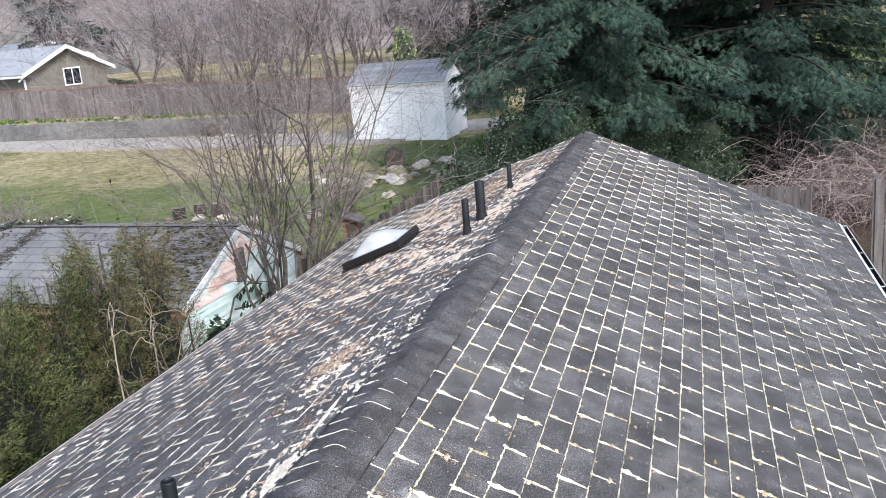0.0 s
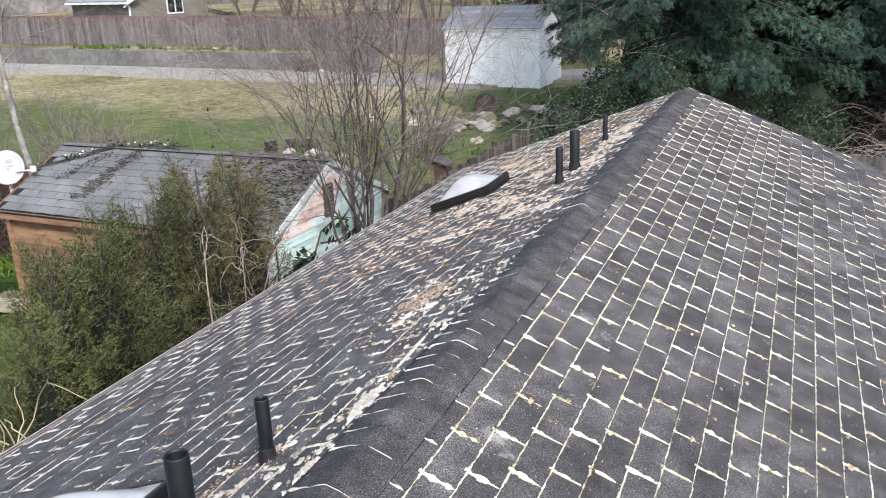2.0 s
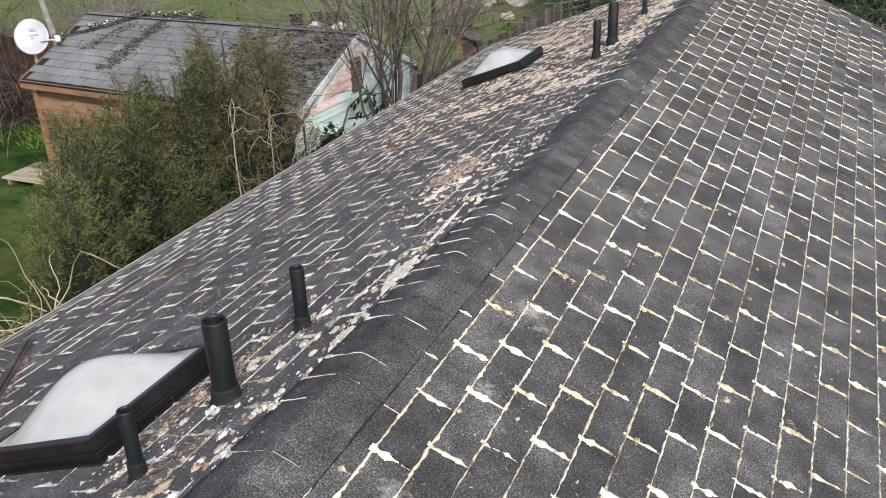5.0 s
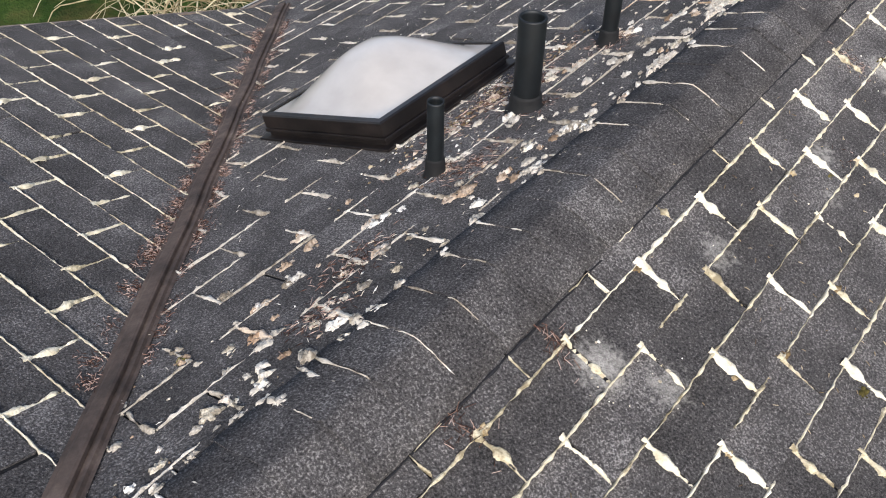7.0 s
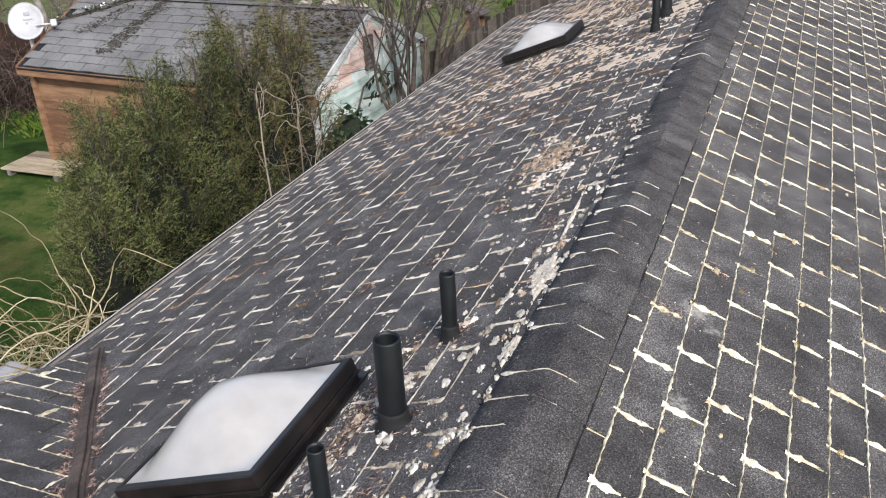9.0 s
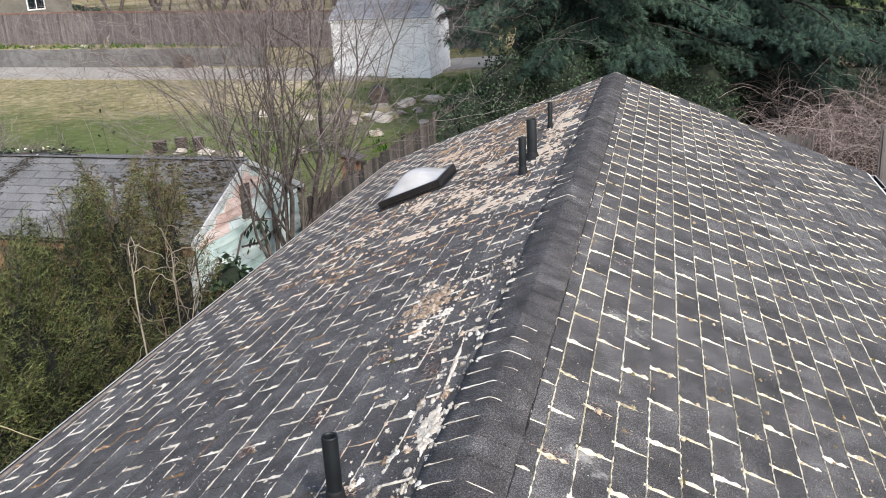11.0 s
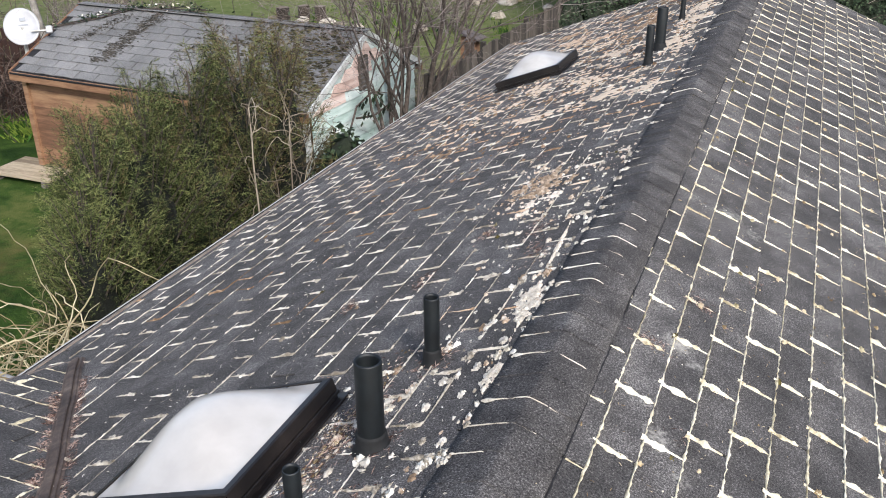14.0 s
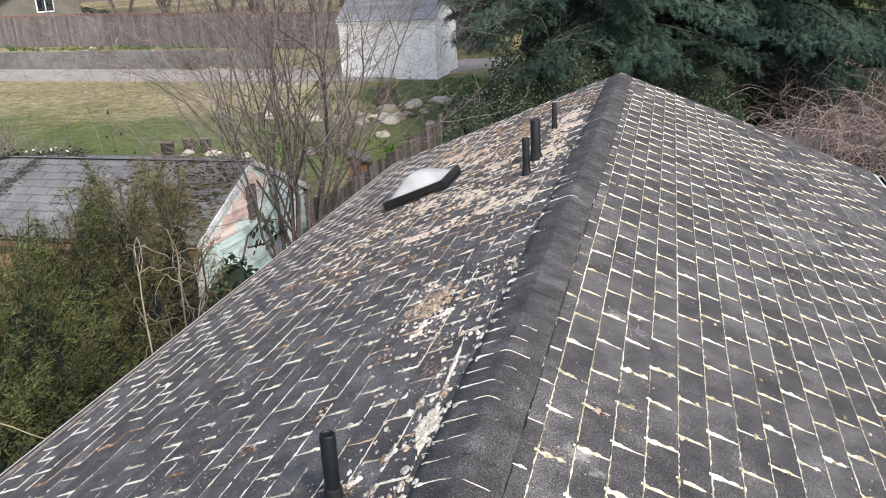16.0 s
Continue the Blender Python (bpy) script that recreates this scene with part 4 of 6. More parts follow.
PANE = material("window_dark_glass", ["1a2024", "2a3238"], scale=1, rough=0.08, bump=0, spec=0.8)
ROCK = material("pale_boulder", ["5e564a", "857c6e", "a59c8d", "c0b7a9"], scale=5, detail=8, rough=0.95, bump=0.7, bump_scale=25, bump_dist=0.02, per=0.4)
ROCK_MOSSY = material("mossy_boulder", ["4a4a30", "74704a", "938a68"], scale=5, detail=8, rough=0.95, bump=0.7, bump_scale=25, bump_dist=0.02, per=0.4)
LOGWOOD = material("cut_log", ["2c2620", "443c34", "5c5248"], scale=9, detail=6, rough=0.95, bump=0.5, per=0.4)
CRATE = material("rusty_brown_wood", ["4a4038", "665a50", "7e7268"], scale=8, detail=6, rough=0.9, per=0.4)
PLASTIC_WHITE = material("white_plastic", ["8e8e90", "a6a6a8"], scale=4, rough=0.35, bump=0)
MARK_GREY = material("grey_marking", ["70747a", "888c92"], scale=10, rough=0.5, bump=0)
DIRT = material("leafy_soil", ["241c14", "3a2e22", "554636"], scale=6, detail=10, rough=1.0, bump=0.8, bump_scale=30, bump_dist=0.02)


def gh(x, y):
    """The lie of the land: level round the house, rising slowly away from it."""
    return 1.3 * min(1.6, max(0.0, (math.hypot(x, y) - 20) / 40))


def ground_sheet():
    xs = [-700, -400, -250, -170, -130] + list(np.linspace(-100, 60, 81)) + [90, 130, 200, 400, 700]
    ys = [-700, -300, -120, -60] + list(np.linspace(-30, 110, 71)) + [140, 180, 260, 420, 700]
    vs = []
    for y in ys:
        for x in xs:
            near = math.hypot(x, y) < 120
            vs.append((x, y, gh(x, y) + (0.07 * fbm(x, y, 0.25) * (math.hypot(x, y) > 9) if near else 0)))
    w = len(xs)
    fs = [(j * w + i, j * w + i + 1, (j + 1) * w + i + 1, (j + 1) * w + i) for j in range(len(ys) - 1) for i in range(w - 1)]
    return tagged(mesh_obj("ground", vs, fs, GRASS, smooth=True), "patchy winter lawn, green and straw-yellow", "lawn", kind="structure")


ground = ground_sheet()
GREEN = material("green_lawn", ["1a2a12", "28391a", "384a22", "545a32"], scale=1.6, detail=10, rough=1.0, bump=0.9, bump_scale=34, bump_dist=0.03, big=0.7, big_scale=0.25, spec=0.1, spot_colour="5e5236", spot_scale=2.0,
                 spots=[(-9.5, 5.2, 0.05, 3.0, 0.9), (-12.5, 3.2, 0.05, 3.0, 0.9), (-8.0, 2.5, 0.05, 2.5, 0.8)])
lv, lf = [], []
for j in range(18):
    for i in range(20):
        x, y = -26 + i * (20.4 / 19), -8 + j * (18.6 / 17)
        lv.append((x, y, gh(x, y) + 0.05 + 0.07 * fbm(x, y, 0.25) * (math.hypot(x, y) > 9)))
for j in range(17):
    for i in range(19):
        q = j * 20 + i
        lf.append((q, q + 1, q + 21, q + 20))
tagged(mesh_obj("side_lawn", lv, lf, GREEN, smooth=True), "green lawn beside the hedge", "lawn", kind="structure")


def strip(name, label, cat, pts, width, h, mat):
    """A paved strip that lies on the ground along pts."""
    vs, fs = [], []
    for i, (x, y) in enumerate(pts):
        a, b = Vector(pts[max(i - 1, 0)]), Vector(pts[min(i + 1, len(pts) - 1)])
        d = (b - a).normalized()
        for s in (-1, 1):
            px, py = x - d.y * s * width / 2, y + d.x * s * width / 2
            vs += [(px, py, gh(px, py) + h), (px, py, gh(px, py) - 0.3)]
    for i in range(len(pts) - 1):
        q = i * 4
        fs += [(q, q + 2, q + 6, q + 4), (q, q + 4, q + 5, q + 1), (q + 2, q + 3, q + 7, q + 6)]
    return tagged(mesh_obj(name, vs, fs, mat), label, cat, kind="structure")


strip("path", "pale gravel path along a low concrete wall", "path", [(-60, 35.5), (-46, 35.8), (-33.5, 36.0), (-26, 35.7), (-19, 35.2), (-12, 34.8), (-8.2, 37.2), (-3, 38.5)], 3.0, 0.09, GRAVEL)
strip("soil", "dark leafy soil under the hedge and fence", "soil", [(-5.3, 0.5), (-5.3, 4), (-5.2, 8), (-4.6, 12), (-4.2, 16), (-3, 22), (0, 24)], 2.6, 0.10, DIRT)
strip("soil", "dark leafy soil below the brambles", "soil", [(1, 21), (4, 20), (8, 19), (14, 18)], 7.0, 0.10, DIRT)

# low retaining wall: cast sections side by side
wall_low = thing("retaining_wall", "low weathered concrete retaining wall beside the path", "wall", kind="structure")
for i in range(13):
    x = -58 + i * 3.2
    y = 38.0 - 0.012 * (x + 30)
    box("section", at_(x, y, gh(x, y) + 0.32), 3.18, 0.3, 1.1, CONCRETE, wall_low, 0.015)


# ---- fences ----
def fence(name, label, a, b, h, mat, board=0.14, gap=0.004, cap=None, posts=2.4, jag=0.02, rails=(0.3, -0.3), far=False, turn=0):
    f = thing(name, label, "fence")
    a, b = Vector(a), Vector(b)
    d = b - a
    ln = d.length
    ang = math.atan2(d.y, d.x)
    rot = Matrix.Rotation(ang, 4, 'Z')
    n = int(ln / (board + gap))
    shared = []
    for q in range(4):
        bm = bmesh.new()
        box_bm(bm, at_(0, 0, h / 2), board, 0.02, h)
        for v in bm.verts:
            if v.co.z > h / 2:
                v.co.z += (q - 1.5) * jag
            v.co.x *= 1 - 0.05 * (q % 2)
        m2 = bpy.data.meshes.new("board")
        bm.to_mesh(m2)
        bm.free()
        m2.materials.append(mat)
        shared.append(m2)
    for i in range(n):
        p = a + d * ((i + 0.5) / n)
        ob = new("board", random.choice(shared))
        ob.parent = f
        ob.matrix_local = at_(p.x, p.y, gh(p.x, p.y) + 0.03) @ rot @ Matrix.Rotation(radians(random.uniform(-1, 1)), 4, 'Y')
    k = max(1, round(ln / posts))
    for i in range(k + 1):
        p = a + d * (i / k)
        box("post", at_(p.x, p.y, gh(p.x, p.y) + (h + 0.1) / 2 - 0.1) @ rot @ at_(0, 0.055 if not turn else -0.055, 0), 0.09, 0.09, h + 0.3, mat, f, 0.006)
    nz = Vector((-d.y, d.x)).normalized() * (0.03 if not turn else -0.03)
    for i in range(k):
        p, q = a + d * (i / k), a + d * ((i + 1) / k)
        c = (p + q) / 2
        tilt = math.atan2(gh(q.x, q.y) - gh(p.x, p.y), (q - p).length)
        zc = (gh(p.x, p.y) + gh(q.x, q.y)) / 2
        m = at_(c.x + nz.x, c.y + nz.y, 0) @ rot @ Matrix.Rotation(-tilt, 4, 'Y')
        for z in (0.35, h - 0.3):
            box("rail", at_(0, 0, zc + z) @ m, ln / k, 0.04, 0.09, mat, f)
        if cap:
            box("cap_rail", at_(0, 0, zc + h + 0.07) @ m, ln / k + 0.02, 0.14, 0.10, cap, f, 0.004)
    return f


CAPWOOD = material("reddish_cap_rail", ["523a33", "6c4f46", "80645a"], scale=3, rough=0.85, per=0.3, stretch=(0.4, 4, 4))
fence("back_fence", "tall weathered board fence with a reddish cap rail", (-64, 46.6), (-33.5, 47.0), 1.85, FENCE_GREY, board=0.2, cap=CAPWOOD)
fence("back_fence", "tall weathered board fence with a reddish cap rail", (-33.5, 47.0), (-8.0, 42.0), 1.85, FENCE_GREY, board=0.2, cap=CAPWOOD)
fence("side_fence", "dark weathered board fence beyond the gable end", (-4.66, 10.5), (-4.45, 20.4), 1.75, FENCE_DARK, board=0.13)
fence("red_fence", "red-brown board fence with gaps behind the lawn", (-24.5, 12.3), (-13.0, 10.9), 1.85, FENCE_RED, board=0.13, gap=0.03)
fence("right_fence", "grey board fence panel among brambles", (1.35, 18.06), (3.55, 17.2), 1.32, FENCE_GREY, board=0.15)
fence("gate_fence", "tall grey board fence beside a gap", (4.42, 15.0), (9.5, 14.2), 1.92, FENCE_GREY, board=0.15)


# ---- outbuilding behind the hedge ----
def outbuilding():
    ob = thing("garden_building", "cedar-fronted outbuilding with grey shingles and a faded mint gable", "shed", at=(-8.22, 10.0, 0))
    ob.rotation_euler = (0, 0, radians(-4.6))
    hx, hy, ze, zr = 2.85, 1.62, 1.80, 2.58
    sl = math.atan2(zr - ze, hy)
    for sy, nm in ((-1, "front"), (1, "rear")):
        y = sy * (hy - 0.12)
        z = 0.1
        while z < ze - 0.02:
            h = min(0.14, ze - z)
            m = at_(0, y, z + h / 2) @ Matrix.Rotation(radians(4 * sy), 4, 'X')
            box("siding_board", m, 2 * hx - 0.3, 0.022, h + 0.015, CEDAR, ob)
            z += 0.14
    for sx in (-1, 1):
        for sy in (-1, 1):
            box("corner_post", at_(sx * (hx - 0.12), sy * (hy - 0.1), ze / 2), 0.1, 0.09, ze, CEDAR if sx < 0 else TRIM, ob, 0.004)
    # gable ends: lap boards cut to the roof
    for sx in (-1, 1):
        z = 0.05
        while z < zr - 0.12:
            w = hy - 0.13 if z < ze - 0.1 else (hy - 0.1) * max(0.0, (zr - 0.06 - z - 0.15) / (zr - ze))
            if w < 0.08:
                break
            w2 = w if z + 0.15 < ze - 0.1 else max(0.03, (hy - 0.1) * (zr - 0.06 - z - 0.30) / (zr - ze) + 0.16)
            w2 = min(w2, w)
            # the rusty pink coat shows on the upper, nearer part of the painted gable
            split = min(w, -w + 0.85) if z > 1.6 else -w
            x = sx * (hx - 0.02)
            pieces = [(-w, w, MINT if sx > 0 else CEDAR)] if sx < 0 or split <= -w + 0.05 else ([(-w, split, PINK), (split + 0.002, w, MINT)] if split < w - 0.05 else [(-w, w, PINK)])
            for y0, y1, mt in pieces:
                bm = bmesh.new()
                c0, c1 = max(y0, -w2), min(y1, w2)
                vs = [bm.verts.new((x + sx * dx, yy, zz)) for dx, zz, pair in ((0.026, z, (y0, y1)), (0.006, z + 0.155, (c0, c1)), (-0.01, z + 0.155, (c0, c1)), (-0.01, z, (y0, y1))) for yy in pair]
                for f in ((0, 1, 3, 2), (2, 3, 5, 4), (4, 5, 7, 6), (6, 7, 1, 0), (0, 2, 4, 6), (1, 7, 5, 3)):
                    bm.faces.new([vs[q] for q in f])
                part("lap_board", bm, mt, ob)
            z += 0.15
        for sy in (-1, 1):
            ln = hy / math.cos(sl) + 0.08
            m = at_(sx * (hx + 0.03), sy * hy / 2, (ze + zr) / 2 - 0.005) @ Matrix.Rotation(-sy * sl, 4, 'X')
            box("rake_board", m, 0.03, ln, 0.09, TRIM if sx > 0 else CEDAR, ob, 0.003)
    for sx in (-1, 1):
        bm = bmesh.new()
        vs = [bm.verts.new((sx * (hx - dx), yy, zz)) for dx in (0.02, 0.08) for yy, zz in ((-hy + 0.1, ze - 0.1), (hy - 0.1, ze - 0.1), (hy - 0.06, ze), (0, zr - 0.02), (-hy + 0.06, ze))]
        for f in ((0, 1, 2, 3, 4), (9, 8, 7, 6, 5), (0, 5, 6, 1), (1, 6, 7, 2), (2, 7, 8, 3), (3, 8, 9, 4), (4, 9, 5, 0)):
            bm.faces.new([vs[q] for q in f])
        part("gable_panel", bm, MINT if sx > 0 else CEDAR, ob)
    vent = box("gable_vent", at_(hx + 0.01, -0.14, 2.02), 0.05, 0.24, 0.5, FENCE_DARK, ob, 0.004, "dark louvred gable vent")
    for i in range(7):
        box("slat", at_(hx + 0.035, -0.14, 1.82 + i * 0.066) @ Matrix.Rotation(radians(35), 4, 'Y'), 0.012, 0.2, 0.05, OLD_SHINGLE, vent)
    for sy in (-1, 1):
        deck = at_(0, sy * hy / 2, (ze + zr) / 2 + 0.005) @ Matrix.Rotation(-sy * sl, 4, 'X')
        box("roof_deck", deck, 2 * hx + 0.03, hy / math.cos(sl) + 0.16, 0.03, UNDERLAY, ob)
        box("fascia", at_(0, sy * (hy + 0.05), ze - 0.07), 2 * hx + 0.1, 0.025, 0.14, CEDAR, ob, 0.003)
    # shingle tabs on the front slope, each on its own
    sm = []
    for q in range(3):
        me = bpy.data.meshes.new("shingle")
        c = [0.0, 0.004 * q, 0.003]
        me.from_pydata([(x, y, n) for x, y, n in tab_verts(0.42, 0.18, 0.022, c)], [], [f[::-1] for f in TAB_F])
        me.materials.append(OLD_SHINGLE)
        sm.append(me)
    vdir = Vector((0, -hy, -(zr - ze))).normalized()
    for r in range(10):
        for c in range(15):
            x = -hx - 0.02 + (c + (0.42 * r) % 1) * 0.42 - 0.2
            x2 = min(x + 0.42, hx + 0.015)
            x = max(x, -hx - 0.015)
            if x2 - x < 0.04:
                continue
            o = Vector((x, 0, zr + 0.03)) + vdir * (r * 0.18 + 0.03)
            # u along x, v down the front slope
            u = Vector((1, 0, 0))
            m = Matrix((u, vdir, u.cross(vdir))).transposed().to_4x4()
            s = new("shingle", random.choice(sm))
            s.parent = ob
            s.matrix_local = Matrix.Translation(o + Vector((0, 0.0, 0.006))) @ m @ Matrix.Diagonal((1, 1, -2.0 if u.cross(vdir).z < 0 else 2.0, 1)) @ Matrix.Diagonal(((x2 - x) / 0.42, 1, 1, 1))
    for i in range(22):
        box("ridge_shingle", at_(-hx + 0.13 + i * 0.262, 0, zr + 0.045), 0.255, 0.2, 0.012, OLD_SHINGLE, ob, 0.003)
    box("plinth", at_(0, 0, 0.03), 2 * hx - 0.3, 2 * hy - 0.3, 0.16, CONCRETE, ob)
    return ob


outbuilding()


PLANK = material("pale_planks", ["6e6150", "8c7e68", "a89a82"], scale=6, rough=0.9, per=0.4, stretch=(0.5, 4, 4))
# small deck by the cedar wall
deck = thing("deck", "small weathered plank step beside the cedar shed", "deck", at=(-11.02, 8.5, 0))
for i in range(6):
    box("plank", at_(0, -0.35 + i * 0.14, 0.17), 1.3, 0.128, 0.035, PLANK, deck, 0.004)
for x in (-0.5, 0.5):
    box("joist", at_(x, 0, 0.085), 0.08, 0.8, 0.14, FENCE_GREY, deck)


# satellite dish on a pole
def satellite_dish(x, y, z):
    d = thing("satellite_dish", "white satellite dish on a pole beside the shed", "satellite dish", at=(x, y, 0))
    tilt = at_(0, 0, z) @ Matrix.Rotation(radians(40), 4, 'Z') @ Matrix.Rotation(radians(64), 4, 'X')
    bm = bmesh.new()
    rings = []
    n = 28
    for r in (0.0, 0.10, 0.18, 0.24, 0.275):
        rings.append([bm.verts.new(tilt @ Vector((r * math.cos(2 * math.pi * q / n), 1.12 * r * math.sin(2 * math.pi * q / n), 0.55 * r * r))) for q in range(n)] if r else [bm.verts.new(tilt @ Vector((0, 0, 0)))])
    for q in range(n):
        bm.faces.new((rings[0][0], rings[1][q], rings[1][(q + 1) % n]))
    for a, b in zip(rings[1:], rings[2:]):
        for q in range(n):
            bm.faces.new((a[q], b[q], b[(q + 1) % n], a[(q + 1) % n]))
    o = part("reflector", bm, PLASTIC_WHITE, d, smooth=True)
    so = o.modifiers.new("thick", 'SOLIDIFY')
    so.thickness = 0.012
    box("emblem", tilt @ at_(0.02, 0.12, 0.02), 0.10, 0.06, 0.004, MARK_GREY, d)
    box("emblem", tilt @ at_(0.02, 0.03, 0.012), 0.16, 0.025, 0.004, MARK_GREY, d)
    box("arm", tilt @ at_(0.26, -0.10, 0.08), 0.26, 0.025, 0.025, ALU, d, 0.004)
    box("receiver", tilt @ at_(0.42, -0.10, 0.11), 0.10, 0.12, 0.08, PLASTIC_WHITE, d, 0.02)
    box("pole", at_(0, 0, z / 2), 0.05, 0.05, z, ALU, d, 0.012)
    return d


satellite_dish(-11.33, 9.1, 2.40)


# ---- white shed across the yard ----
def white_shed():
    s = thing("white_shed", "white-painted garden shed with a pale shingle roof", "shed", at=(-10.73, 35.2, 0.35))
    s.rotation_euler = (0, 0, radians(-7))
    w, dp, h, rr = 4.25, 2.3, 2.45, 0.82
    box("wall", at_(0, -dp / 2, h / 2 + 0.12), w, 0.06, h, WHITE_PAINT, s)
    box("wall", at_(0, dp / 2, h / 2 + 0.12), w, 0.06, h, WHITE_PAINT, s)
    for sx in (-1, 1):
        bm = bmesh.new()
        vs = [bm.verts.new((sx * w / 2 + dx, y, z + 0.12)) for dx in (-0.03, 0.03) for y, z in ((-dp / 2, 0), (dp / 2, 0), (dp / 2, h), (0, h + rr - 0.05), (-dp / 2, h))]
        for f in ((0, 1, 2, 3, 4), (9, 8, 7, 6, 5), (0, 5, 6, 1), (1, 6, 7, 2), (2, 7, 8, 3), (3, 8, 9, 4), (4, 9, 5, 0)):
            bm.faces.new([vs[i] for i in f])
        part("gable_wall", bm, WHITE_PAINT, s)
        for sy in (-1, 1):
            box("corner_trim", at_(sx * (w / 2 + 0.02), sy * (dp / 2 + 0.02), h / 2 + 0.12), 0.1, 0.1, h, WHITE_PAINT, s, 0.01)
    for i in range(9):
        box("batten", at_(-w / 2 + 0.25 + i * (w - 0.5) / 8, -dp / 2 - 0.036, h / 2 + 0.12), 0.02, 0.012, h - 0.1, WHITE_PAINT, s)
    box("skid", at_(0, 0, 0.05), w + 0.06, dp + 0.06, 0.14, FENCE_DARK, s)
    sl = math.atan2(rr, dp / 2 + 0.1)
    for sy in (-1, 1):
        for k in range(6):
            t = (k + 0.5) / 6
            y = sy * (dp / 2 + 0.12) * t
            z = h + rr + 0.15 - rr * t * 1.04
            box("shingle_course", at_(0, y, z + 0.01) @ Matrix.Rotation(-sy * (sl - 0.03), 4, 'X'), w + 0.3, (dp / 2 + 0.12) / 6 / math.cos(sl) + 0.05, 0.03, SHED_ROOF, s)
        box("fascia", at_(0, sy * (dp / 2 + 0.1), h + 0.1), w + 0.26, 0.03, 0.12, WHITE_PAINT, s)
    return s


white_shed()


# ---- the grey house beyond the back fence, and another behind it ----
def grey_house(x, y, turn, w, h, rise, depth, wall, label, window=True):
    o = thing("neighbour_house", label, "house", at=(x, y, gh(x, y)))
    o.rotation_euler = (0, 0, radians(turn))
    bm = bmesh.new()
    vs = [bm.verts.new((px, py, pz)) for py in (0, depth) for px, pz in ((-w / 2, 0), (w / 2, 0), (w / 2, h), (0, h + rise), (-w / 2, h))]
    for f in ((0, 1, 2, 3, 4), (9, 8, 7, 6, 5), (0, 5, 6, 1), (1, 6, 7, 2), (4, 9, 5, 0)):
        bm.faces.new([vs[i] for i in f])
    part("wall", bm, wall, o)
    sl = math.atan2(rise, w / 2)
    for sx in (-1, 1):
        m = at_(sx * (w / 4 + 0.15), depth / 2 - 0.2, h + rise / 2 + 0.02) @ Matrix.Rotation(sx * sl, 4, 'Y')
        box("roof", m, w / 2 / math.cos(sl) + 0.5, depth + 0.8, 0.12, SHED_ROOF, o)
        box("barge_board", at_(sx * (w / 4 + 0.15), -0.62, h + rise / 2 - 0.02) @ Matrix.Rotation(sx * sl, 4, 'Y'), w / 2 / math.cos(sl) + 0.5, 0.05, 0.24, WHITE_PAINT, o)
        box("gutter", at_(sx * (w / 2 + 0.4), depth / 2 - 0.2, h - 0.2), 0.14, depth + 0.8, 0.14, WHITE_PAINT, o)
    box("downpipe", at_(-w / 2 - 0.05, -0.08, h / 2 - 0.2), 0.1, 0.1, h - 0.4, WHITE_PAINT, o)
    box("downpipe", at_(-w / 2 - 0.25, -0.08, h - 0.35) @ Matrix.Rotation(radians(55), 4, 'Y'), 0.1, 0.1, 0.5, WHITE_PAINT, o)
    if window:
        wn = box("window", at_(0.4, -0.03, h - 0.5), 1.3, 0.08, 1.25, WHITE_PAINT, o)
        for dx in (-0.31, 0.31):
            box("pane", at_(0.4 + dx, -0.075, h - 0.5), 0.54, 0.02, 1.08, PANE, wn)
    return o


grey_house(-41.7, 52.8, 68.0, 6.3, 2.75, 1.55, 9, GREY_WALL, "low grey house with white barge boards and a small window")
grey_house(-60, 74.0, 60, 8, 3.0, 1.6, 12, SIDING, "pale house with a grey roof behind bare trees", False)


# ---- rocks, log, stumps, crates ----
def boulder(x, y, sx, sy, sz, mat, label, dz=0.0):
    bm = bmesh.new()
    bmesh.ops.create_icosphere(bm, subdivisions=3, radius=1.0)
    k = random.uniform(0, 50)
    for v in bm.verts:
        d = 1 + 0.6 * noise.noise(v.co * 1.3 + Vector((k, 0, 0))) + 0.14 * noise.noise(v.co * 3.5 + Vector((0, k, 0)))
        v.co *= d
        v.co.z = max(v.co.z, -0.55)
    for v in bm.verts:
        v.co = Vector((v.co.x * sx, v.co.y * sy, v.co.z * sz))
    o = part("boulder", bm, mat, smooth=True)
    o.location = (x, y, gh(x, y) + sz * 0.42 + dz)
    o.rotation_euler = (0, 0, random.uniform(0, 6))
    return tagged(o, label, "rock", "boulders in the grass")


